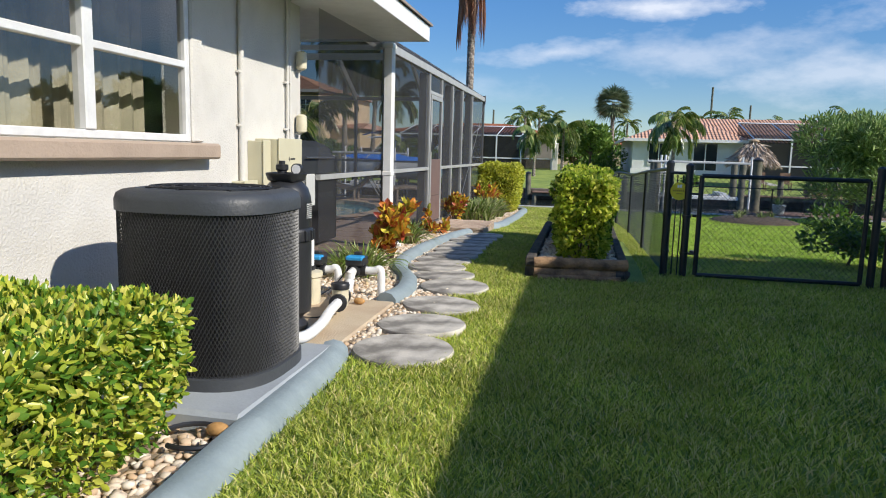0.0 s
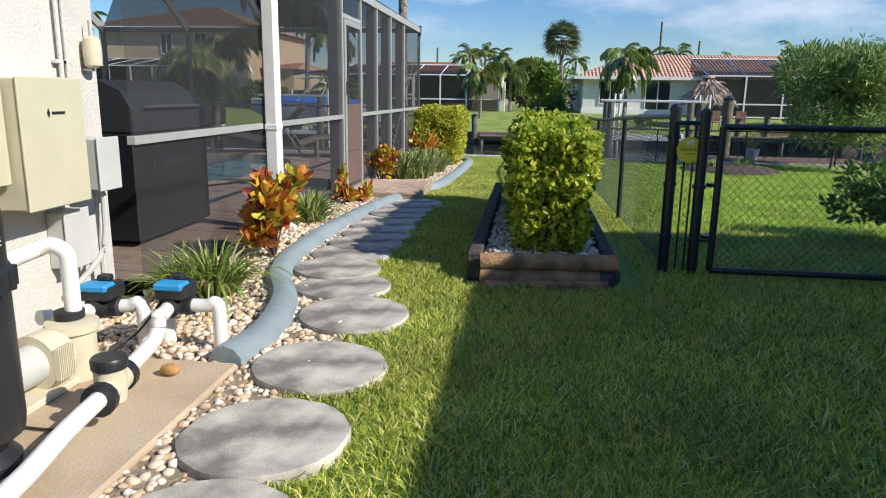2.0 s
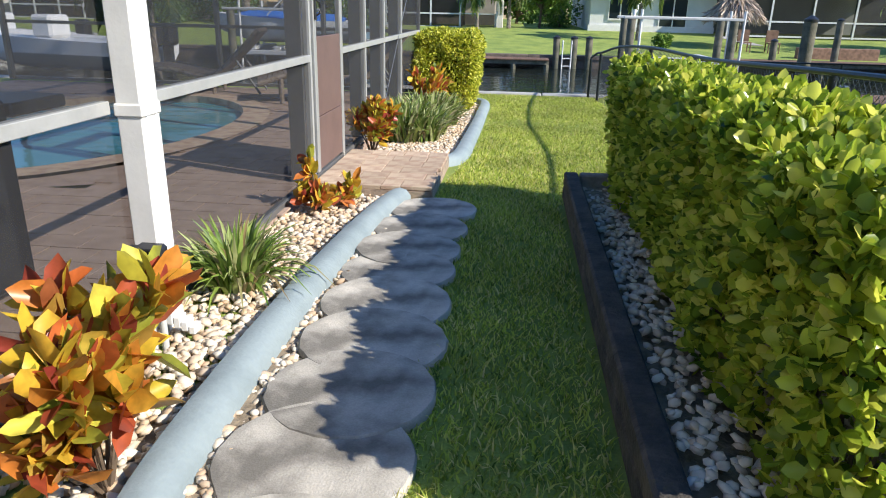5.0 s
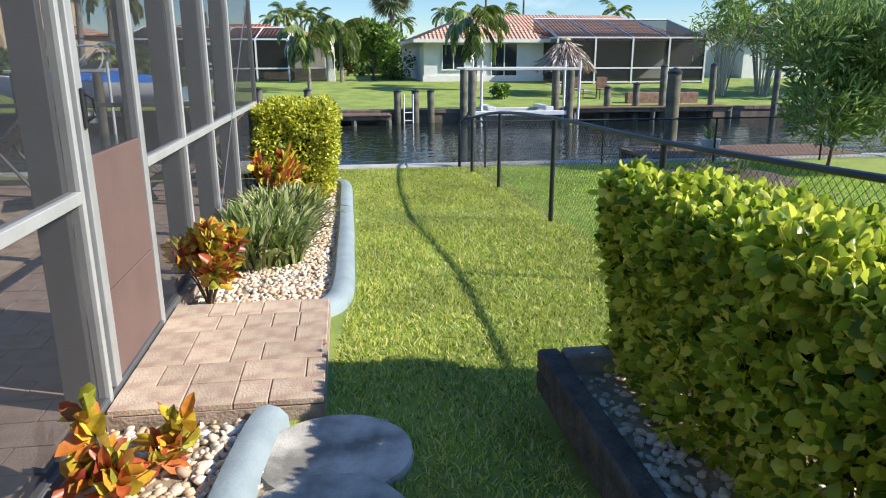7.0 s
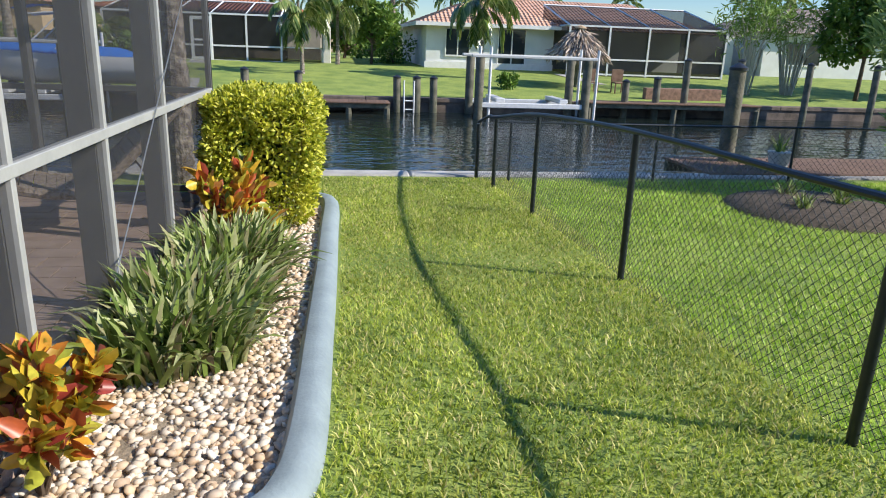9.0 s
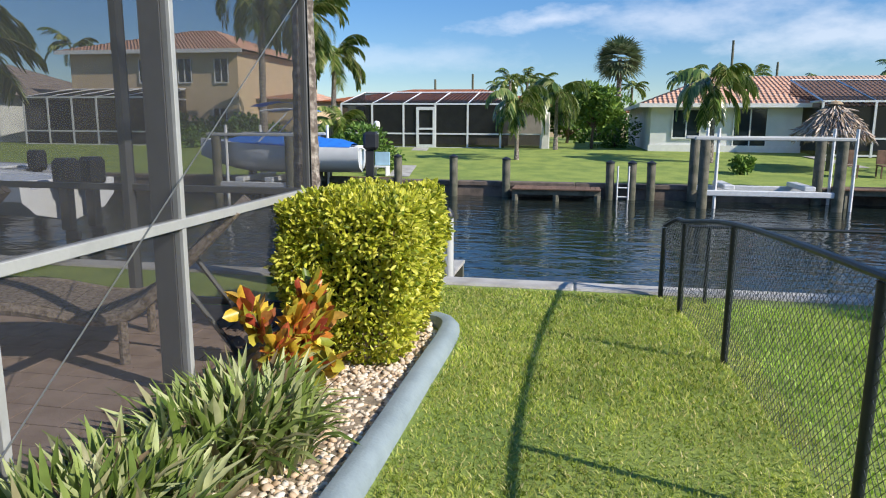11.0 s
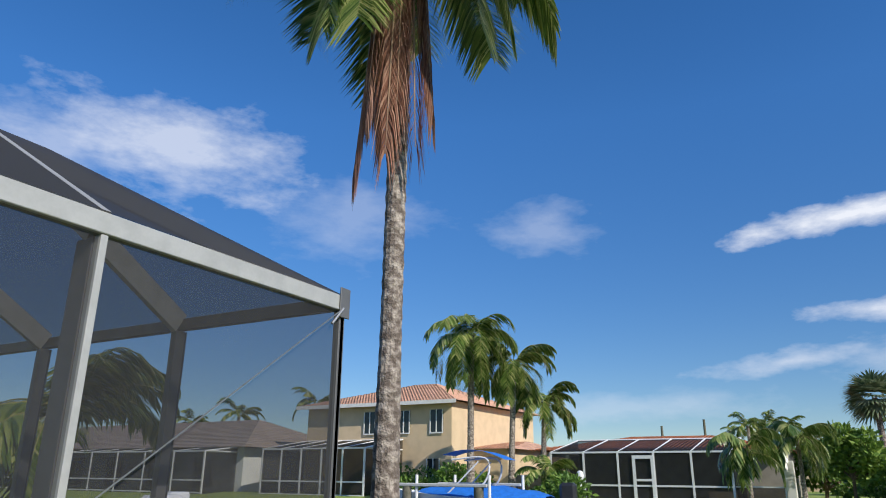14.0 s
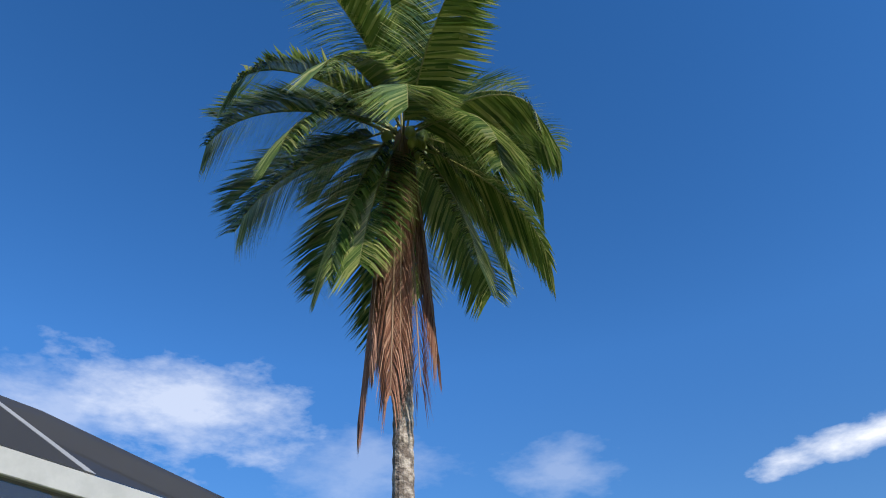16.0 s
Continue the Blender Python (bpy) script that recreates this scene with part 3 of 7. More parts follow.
def build_cage():
    cage = thing("pool_cage", (0, 0, 0), "aluminium pool cage with dark insect screen panels", "pool enclosure")
    s = Shape()
    for y in CAGE_Y[1:]:
        s.box(CX - 0.05, y - 0.018, 0.0, CX, y + 0.018, CZ - 0.052, 0.003)
    for y0, y1 in ((6.1, 8.07), (8.285, 10.695), (11.685, CY - 0.027)):
        s.box(CX - 0.05, y0, 0.91, CX + 0.004, y1, 0.96, 0.003)
    s.box(CX - 0.06, 8.1, CZ - 0.05, CX + 0.006, CY + 0.03, CZ + 0.05, 0.004)
    s.box(CX - 0.04, 10.75, 2.10, CX, 11.63, 2.15, 0.003)
    s.box(CX - 0.05, 8.235, 0.0, CX - 0.002, 8.28, CZ - 0.052, 0.003)
    part(cage, "side_frame", s, PALEALU, label="pale aluminium side frame")
    s = Shape()
    for y in CAGE_Y[3:-1] + [10.68]:
        s.box(CX - 0.17, y - 0.024, 0.02, CX - 0.051, y + 0.024, CZ - 0.06, 0.003)
    for x in CAGE_X[1:]:
        s.box(x - 0.03, CY - 0.1, 0.02, x + 0.03, CY, CZ - 0.06, 0.003)
    s.box(CX - 0.05, CY - 0.03, 0.02, CX, CY + 0.025, CZ - 0.055, 0.003)
    s.box(-8.8, CY - 0.05, CZ - 0.05, CX - 0.065, CY + 0.006, CZ + 0.04, 0.004)
    s.box(-8.8, CY - 0.05, 0.91, CX - 0.055, CY - 0.004, 0.96, 0.003)
    s.box(-8.8, CY - 0.05, 0.02, CX - 0.055, CY - 0.004, 0.07, 0.003)
    s.box(CX - 0.05, 8.52, 0.0, CX - 0.003, CY - 0.04, 0.05, 0.003)
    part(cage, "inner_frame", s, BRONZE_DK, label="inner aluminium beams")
    d, h = 1.35, 0.78
    s = Shape()

    def beam(a, b, w=0.05, t=0.14):
        a, b = Vector(a), Vector(b)
        ax = (b - a).normalized()
        sd = ax.cross(Vector((0, 0, 1))).normalized() * w / 2
        up = sd.cross(ax).normalized() * t / 2
        c = [a - sd - up, a + sd - up, a + sd + up, a - sd + up, b - sd - up, b + sd - up, b + sd + up, b - sd + up]
        s.add(c, [(0, 1, 2, 3)[::-1], (4, 5, 6, 7), (0, 4, 5, 1), (1, 5, 6, 2), (2, 6, 7, 3), (3, 7, 4, 0)])

    for y in CAGE_Y[:1] + [10.68] + CAGE_Y[3:-1]:
        yy = min(y, CY - d)
        beam((CX - 0.06, y, CZ), (CX - d, y, CZ + h) if y < CY - d else (CX - (CY - y), y, CZ + h * (CY - y) / d), 0.05, 0.16)
        if y < CY - d:
            beam((CX - d, y, CZ + h), (-7.5, y, CZ + h), 0.05, 0.1)
    for x in CAGE_X[1:]:
        beam((x, CY - 0.06, CZ), (x, CY - d, CZ + h), 0.05, 0.16)
    beam((CX - 0.03, CY - 0.03, CZ), (CX - d, CY - d, CZ + h), 0.06, 0.1)
    beam((CX - d, CY - d, CZ + h), (CX - d, 8.2, CZ + h), 0.05, 0.08)
    beam((CX - d, CY - d, CZ + h), (-7.5, CY - d, CZ + h), 0.05, 0.08)
    part(cage, "roof_beams", s, BRONZE, label="grey aluminium roof beams")
    s = Shape()
    x = CX - 0.02
    ys = [6.1] + CAGE_Y
    for y0, y1 in zip(ys, ys[1:]):
        if y0 == 10.72:
            s.quad((x, y0, 2.15), (x, y1, 2.15), (x, y1, CZ), (x, y0, CZ))
            continue
        s.quad((x, y0, 0.05), (x, y1, 0.05), (x, y1, 0.93), (x, y0, 0.93))
        s.quad((x, y0, 0.94), (x, y1, 0.94), (x, y1, CZ), (x, y0, CZ))
    for x0, x1 in zip(CAGE_X, CAGE_X[1:]):
        y = CY - 0.02
        s.quad((x0, y, 0.05), (x1, y, 0.05), (x1, y, 0.93), (x0, y, 0.93))
        s.quad((x0, y, 0.94), (x1, y, 0.94), (x1, y, CZ), (x0, y, CZ))
    part(cage, "screen", s, SCREEN, label="dark fine insect screen")
    s = Shape()
    z0, z1 = CZ + 0.055, CZ + h + 0.09
    s.quad((CX, 8.2, z0), (CX, CY, z0), (CX - d, CY - d, z1), (CX - d, 8.2, z1))
    s.quad((CX, CY, z0), (-8.8, CY, z0), (-7.5, CY - d, z1), (CX - d, CY - d, z1))
    s.quad((CX - d, 8.2, z1), (CX - d, CY - d, z1), (-7.5, CY - d, z1), (-7.5, 8.2, z1))
    part(cage, "roof_screen", s, SCREEN_ROOF, label="dark roof screen")
    s = Shape()
    s.tube([(CX + 0.02, CY - 0.02, CZ - 0.04), (CX + 0.012, 13.35, 0.08)], 0.004, 5)
    s.tube([(CX + 0.02, CY - 0.02, CZ - 0.04), (CX + 0.02, CY - 0.13, CZ - 0.16)], 0.010, 6)
    part(cage, "stay_cable", s, STEEL, label="thin steel stay cables")
    s = Shape().box(CX + 0.008, CY - 0.05, CZ - 0.1, CX + 0.02, CY + 0.05, CZ + 0.1, 0.003).box(CX - 0.06, CY + 0.032, CZ - 0.09, CX + 0.007, CY + 0.045, CZ + 0.09, 0.003)
    part(cage, "bracket", s, BRONZE_DK)


build_cage()


def build_cage_door():
    d = tagged(new("door_1", Shape().box(CX - 0.03, 10.76, 0.07, CX + 0.015, 10.83, 2.09, 0.004).box(CX - 0.03, 11.56, 0.07, CX + 0.015, 11.63, 2.09, 0.004).box(
        CX - 0.03, 10.83, 2.02, CX + 0.015, 11.56, 2.09, 0.004).mesh("door_1", BRONZE)), "closed screen door with a brown kick panel", kind="structure")
    brown = mat("brown_kick_panel", (0.16, 0.10, 0.085), 0.6, 0.06, 5, 0.05)
    part(d, "kick_panel", Shape().box(CX - 0.02, 10.832, 0.49, CX + 0.006, 11.558, 1.08, 0.004), brown, label="dull brown kick panel")
    part(d, "lower_panel", Shape().box(CX - 0.02, 10.832, 0.08, CX + 0.008, 11.558, 0.486, 0.004), brown)
    part(d, "screen", Shape().quad((CX, 10.83, 1.08), (CX, 11.56, 1.08), (CX, 11.56, 2.02), (CX, 10.83, 2.02)), SCREEN)
    part(d, "handle", Shape().box(CX + 0.016, 10.78, 1.2, CX + 0.03, 10.81, 1.36, 0.004).tube([(CX + 0.03, 10.795, 1.23), (CX + 0.06, 10.795, 1.25), (CX + 0.06, 10.795, 1.32), (CX + 0.03, 10.795, 1.34)], 0.008, 6), BLACK, label="black handle")


build_cage_door()


def build_lanai_post():
    s = Shape()
    for k in range(4):
        s.box(-1.985, 8.085 + k * 0.0325, 0.0, -1.885 + 0.004 * (k % 2), 8.115 + k * 0.0325, 2.47, 0.006)
    s.box(-1.992, 8.078, 0.0, -1.877, 8.222, 0.09, 0.008).box(-1.992, 8.078, 0.9, -1.877, 8.222, 0.95, 0.006).box(-1.995, 8.07, 2.40, -1.872, 8.23, 2.458, 0.006)
    setting("trim_lanai_post", s, TRIM, "white fluted corner post of the lanai")


build_lanai_post()


def build_deck():
    s = Shape()
    s.box(-8.8, 6.1, -0.2, -5.0 - 1.9, CY, 0.0)
    s.box(-6.898, 6.1, -0.2, CX - 0.002, 10.2, 0.0)
    s.box(-6.898, 15.3, -0.2, CX - 0.002, CY, 0.0)
    s.box(-3.6, 10.202, -0.2, CX - 0.002, 15.298, 0.0)
    setting("floor", s, DECK, "brown paver pool deck")
    s = Shape()
    n = 40
    rim = [(-5.25 + 1.62 * math.cos(k * math.tau / n), 12.75 + 2.5 * math.sin(k * math.tau / n)) for k in range(n)]
    s.add([(x, y, -0.06) for x, y in rim], [tuple(range(n))])
    pool = thing("swimming_pool", (0, 0, 0), "rounded swimming pool with pale turquoise water", "pool")
    part(pool, "water", s, POOLWATER)
    s = Shape()
    out = [(-5.25 + 1.95 * math.cos(k * math.tau / n), 12.75 + 2.8 * math.sin(k * math.tau / n)) for k in range(n)]
    for k in range(n):
        j = (k + 1) % n
        s.add([(*rim[k], 0.03), (*rim[j], 0.03), (*out[j], 0.03), (*out[k], 0.03), (*rim[k], -0.2), (*rim[j], -0.2)], [(0, 1, 2, 3), (0, 4, 5, 1)])
    part(pool, "coping", s, PAVER)
    s = Shape()
    edge = []
    for x, y in out:
        dx, dy = x + 5.25, y - 12.75
        t = min(1.66 / abs(dx) if abs(dx) > 1e-6 else 99, 2.56 / abs(dy) if abs(dy) > 1e-6 else 99)
        edge.append((-5.25 + dx * max(t, 1), 12.75 + dy * max(t, 1)))
    for k in range(n):
        j = (k + 1) % n
        s.add([(*out[k], 0.004), (*out[j], 0.004), (*edge[j], 0.004), (*edge[k], 0.004)], [(0, 1, 2, 3)])
    part(pool, "surround", s, DECK)
    s = Shape()
    s.box(-6.9, 10.2, -0.25, -3.6, 15.3, -0.21)
    part(pool, "basin", s, mat("pool_plaster", (0.25, 0.5, 0.55), 0.6, 0.05, 4, 0.1))
    s = Shape()
    rng = random.Random(4)
    for i in range(12):
        for j in range(50):
            y = 6.4 + j * 0.2
            x = -2.12 - i * 0.3 + (0.15 if j % 2 else 0)
            if y > 16.4 or (x < -3.35 and 10.0 < y < 15.4) or x - 0.29 < -6:
                continue
            z = 0.012 + rng.uniform(0, 0.004)
            s.box(x - 0.292, y, 0.001, x, y + 0.192, z)
    solo("deck_pavers", s, DECK, "brown rectangular pavers laid in rows", "paving", kind="stuff")


build_deck()

# ---- garden edges, stones, paving ----
STONES = [(-0.60, 3.88), (-0.63, 4.48), (-0.63, 5.15), (-0.66, 5.88), (-0.87, 6.44), (-1.03, 6.86), (-1.05, 7.33), (-1.03, 7.72), (-1.03, 8.13),
          (-1.05, 8.52), (-1.07, 8.98), (-1.07, 9.34), (-1.06, 9.78), (-1.03, 10.24)]


def build_stones():
    for k, (x, y) in enumerate(STONES):
        s = Shape()
        rng = random.Random(k)
        n = 40
        wob = [rng.uniform(-0.004, 0.004) for _ in range(n)]
        prof = [(0.296, -0.05), (0.303, 0.0), (0.305, 0.022 + k % 2 * 0.006), (0.298, 0.034 + k % 2 * 0.006)]
        v = [((r + wob[i]) * math.cos(i * math.tau / n), (r + wob[i]) * math.sin(i * math.tau / n), z + 0.006 * math.sin(k * 2.1 + i * math.tau / n)) for r, z in prof for i in range(n)]
        f = [(a * n + i, a * n + (i + 1) % n, (a + 1) * n + (i + 1) % n, (a + 1) * n + i) for a in range(3) for i in range(n)]
        s.add(v, f + [tuple(range(3 * n, 4 * n))])
        solo("stepping_stone", s, CONCRETE, "round weathered concrete stepping stone in the grass", "stepping stone", "stepping stones along the bed", smooth=True, at=(x, y, lawn_z(x, y)))


build_stones()


def curb(name, pts, label):
    line = smooth_line([(x, y, 0) for x, y in pts], 8)
    prof = [(-0.085, -0.06), (-0.085, 0.045), (-0.06, 0.085), (-0.01, 0.10), (0.04, 0.088), (0.075, 0.05), (0.085, -0.06)]
    m = len(prof)
    v = []
    for i, p in enumerate(line):
        d = (line[min(i + 1, len(line) - 1)] - line[max(i - 1, 0)]).normalized()
        r = Vector((d.y, -d.x, 0))
        for a, z in prof:
            q = p + r * a
            v.append((q.x, q.y, z + lawn_z(q.x, q.y)))
    f = [(i * m + k, (i + 1) * m + k, (i + 1) * m + k + 1, i * m + k + 1) for i in range(len(line) - 1) for k in range(m - 1)]
    f += [tuple(range(m)), tuple(range((len(line) - 1) * m, len(line) * m))[::-1]]
    return solo(name, Shape().add(v, f), CURB, label, "garden curb", "garden curbs", smooth=True)


curb("garden_curb", [(-0.80, 0.2), (-0.83, 1.4), (-0.88, 2.4), (-0.90, 3.0), (-0.92, 3.45), (-0.97, 3.72)], "blue-grey painted concrete curb beside the pad")
curb("garden_curb", [(-1.06, 5.12), (-1.02, 5.5), (-1.12, 6.05), (-1.33, 6.55), (-1.44, 7.1), (-1.46, 7.8), (-1.455, 8.6), (-1.43, 9.4), (-1.39, 10.0), (-1.345, 10.4), (-1.31, 10.57)],
     "wavy blue-grey concrete curb beside the pebbles")
curb("garden_curb", [(-1.16, 11.95), (-1.05, 12.12), (-1.0, 12.5), (-0.985, 13.5), (-0.97, 14.6), (-0.965, 15.8), (-0.96, 16.75), (-1.02, 17.05), (-1.2, 17.2)],
     "straight blue-grey concrete curb with a hooked end")


def build_pads():
    s = Shape().box(-2.195, 3.78, -0.1, -0.99, 5.10, 0.035, 0.012)
    solo("equipment_slab", s, SLABMAT, "buff stained concrete slab under the pool equipment", "concrete slab")
    s = Shape().box(-2.0, 2.50, -0.05, -0.93, 3.62, 0.10, 0.02)
    solo("condenser_pad", s, PADMAT, "grey painted pad under the condenser", "concrete pad")


build_pads()


def build_landing():
    base = setting("pavement_landing", Shape().box(-1.998, 10.60, -0.1, -1.08, 11.92, 0.0), mat("sandy_joints", (0.42, 0.32, 0.24), 0.95, 0.2, 12, 0.4), "small landing of tan pavers")
    rng = random.Random(9)
    made = {}
    y = 10.604
    for row in range(6):
        x, k = -1.994, 0
        while x < -1.085:
            w = min(rng.choice((0.15, 0.22, 0.22, 0.30)), -1.082 - x)
            if w < 0.05:
                break
            key = round(w, 3)
            if key not in made:
                made[key] = Shape().box(0.002, 0.002, 0, key - 0.002, 0.2165, 0.032, 0.004).mesh("paver", PAVER)
            p = new("paver", made[key])
            p.parent = base
            p.location = (x, y, rng.uniform(0, 0.005))
            x += w
        y += 0.2185


build_landing()


def inside(poly, x, y):
    c = False
    for (x0, y0), (x1, y1) in zip(poly, poly[1:] + poly[:1]):
        if (y0 > y) != (y1 > y) and x < (x1 - x0) * (y - y0) / (y1 - y0) + x0:
            c = not c
    return c


def pebbles(name, poly, size, seed, label, lift=0.0, m=PEBBLE, layers=1.0):
    """A bed of rounded stones, each a squashed low ball."""
    rng = np.random.default_rng(seed)
    bm = bmesh.new()
    bmesh.ops.create_icosphere(bm, subdivisions=1, radius=1)
    bv = np.array([q.co[:] for q in bm.verts])
    bf = np.array([[q.index for q in f.verts] for f in bm.faces])
    bm.free()
    x0, x1 = min(p[0] for p in poly), max(p[0] for p in poly)
    y0, y1 = min(p[1] for p in poly), max(p[1] for p in poly)
    want = int((x1 - x0) * (y1 - y0) / (size * size * 1.9) * layers)
    pts = [(x, y) for x, y in zip(rng.uniform(x0, x1, want), rng.uniform(y0, y1, want)) if inside(poly, x, y)]
    n = len(pts)
    sc = size * rng.uniform(0.55, 1.15, (n, 1, 1)) * np.stack([rng.uniform(0.75, 1.25, n), rng.uniform(0.6, 1.0, n), rng.uniform(0.4, 0.7, n)], 1)[:, None, :]
    v = bv[None] * sc * (1 + rng.normal(0, 0.07, (n, len(bv), 1)))
    a = rng.uniform(0, math.tau, n)
    ca, sa = np.cos(a)[:, None], np.sin(a)[:, None]
    tl = rng.normal(0, 0.3, n)[:, None]
    vx, vy, vz = v[..., 0] * ca - v[..., 1] * sa, v[..., 0] * sa + v[..., 1] * ca, v[..., 2]
    vz = vz + vx * tl
    z = np.array([lawn_z(x, y) for x, y in pts]) + rng.uniform(0.0, size * 0.8, n) + lift
    v = np.stack([vx + np.array([p[0] for p in pts])[:, None], vy + np.array([p[1] for p in pts])[:, None], vz + z[:, None]], -1).reshape(-1, 3)
    f = (bf[None] + np.arange(n)[:, None, None] * len(bv)).reshape(-1, 3)
    return tagged(new(name, np_mesh(name, v, f, m, True)), label, "gravel", kind="stuff")


BED_A = [(-1.99, 5.12), (-1.06, 5.12), (-1.02, 5.5), (-1.12, 6.05), (-1.36, 6.55), (-1.52, 7.1), (-1.55, 8.6), (-1.5, 10.0), (-1.3, 10.58), (-1.99, 10.58)]
BED_B = [(-1.99, 11.93), (-1.16, 11.93), (-1.08, 12.2), (-1.03, 13), (-1.0, 15), (-1.0, 16.7), (-1.2, 17.15), (-3.0, 17.3), (-3.0, 16.7), (-1.99, 16.7)]
BED_C = [(-1.0, 3.80), (-0.93, 3.7), (-0.55, 4.2), (-0.70, 4.8), (-0.62, 5.5), (-0.9, 6.2), (-1.1, 6.6), (-1.25, 7.1), (-1.28, 8.5), (-1.25, 10.3), (-1.35, 10.45), (-1.45, 9.4), (-1.46, 8.0),
         (-1.42, 7.1), (-1.28, 6.55), (-1.08, 6.05), (-0.95, 5.5), (-0.98, 5.1)]
BED_D = [(-2.19, 0.2), (-0.86, 0.2), (-0.9, 2.5), (-2.0, 2.5), (-2.19, 2.5)]
BED_E = [(-2.0, 3.63), (-0.98, 3.63), (-1.0, 3.79), (-2.0, 3.79)]
soil = mat("sandy_bed_soil", (0.32, 0.25, 0.17), 0.95, 0.2, 12, 0.5)
for k, poly in enumerate((BED_A, BED_B, BED_D, BED_E, BED_C)):
    s = Shape()
    s.add([(x, y, lawn_z(x, y) + 0.012) for x, y in poly], [tuple(range(len(poly)))])
    setting("ground_bed_%d" % (k + 1), s, soil, "sandy soil under the pebbles")
pebbles("pebble_bed", BED_A, 0.030, 1, "cream and tan river pebbles in the garden bed", 0.01, layers=1.8)
pebbles("pebble_bed", BED_B, 0.027, 2, "pale cream river pebbles in the garden bed", 0.01, layers=1.8)
pebbles("pebble_bed", BED_C, 0.026, 3, "tan pebbles between curb and stepping stones", 0.0, layers=1.4)
pebbles("pebble_bed", BED_D, 0.030, 4, "cream pebbles under the clipped hedge", 0.01, layers=1.6)
pebbles("pebble_bed", BED_E, 0.032, 5, "tan pebbles beside the equipment slab", 0.01)


def build_planter():
    p = thing("log_planter", (0, 0, 0), "raised planter edged with weathered timber logs", "planter")
    x0, x1, y0, y1 = -0.07, 0.93, 6.72, 10.62

    def log(a, b, r, m, seed):
        s = Shape()
        rng = random.Random(seed)
        a, b = Vector(a), Vector(b)
        pts = [a.lerp(b, k / 8) + Vector((rng.uniform(-.006, .006), rng.uniform(-.006, .006), rng.uniform(-.006, .006))) for k in range(9)]
        s.tube(pts, r, 10)
        part(p, "log", s, m, True)

    log((x0 + 0.05, y0, 0.055), (x1 - 0.17, y0 + 0.1, 0.055), 0.055, LOG, 1)
    log((x0 + 0.04, y0 + 0.02, 0.155), (x1 - 0.06, y0 + 0.12, 0.155), 0.058, LOG, 2)
    log((x0 + 0.09, y0 - 0.07, 0.02), (x1 - 0.12, y0 + 0.02, 0.02), 0.035, LOG, 3)
    log((x1 - 0.16, y0 + 0.10, 0.055), (x1 - 0.06, y0 + 0.12, 0.055), 0.054, TIE, 8)
    for z in (0.05, 0.15):
        part(p, "timber", Shape().box(x0 - 0.05, y0 + 0.09, z - 0.05, x0 + 0.05, y1, z + 0.048, 0.012), TIE)
        part(p, "timber", Shape().box(x1 - 0.15, y0 + 0.19, z - 0.05, x1 - 0.06, y1, z + 0.048, 0.012), TIE)
    part(p, "timber", Shape().box(x0 + 0.06, y1 - 0.1, 0.0, x1 - 0.16, y1, 0.2, 0.012), mat("grey_timber", (0.36, 0.33, 0.28), 0.9, 0.2, 6, 0.5))
    part(p, "soil", Shape().box(x0 + 0.05, y0 + 0.12, 0.0, x1 - 0.15, y1 - 0.1, 0.11), soil)


build_planter()
pebbles("pebble_bed", [(0.0, 6.85), (0.77, 6.95), (0.77, 10.5), (0.0, 10.5)], 0.026, 6, "grey and tan pebbles in the timber planter", 0.155,
        island_mat("greyish_pebbles", [(0.60, 0.53, 0.44), (0.72, 0.64, 0.54), (0.48, 0.38, 0.29), (0.78, 0.72, 0.62), (0.56, 0.42, 0.30)], 0.7, 0, 0.12, 40))


# ---- hedges and plants ----


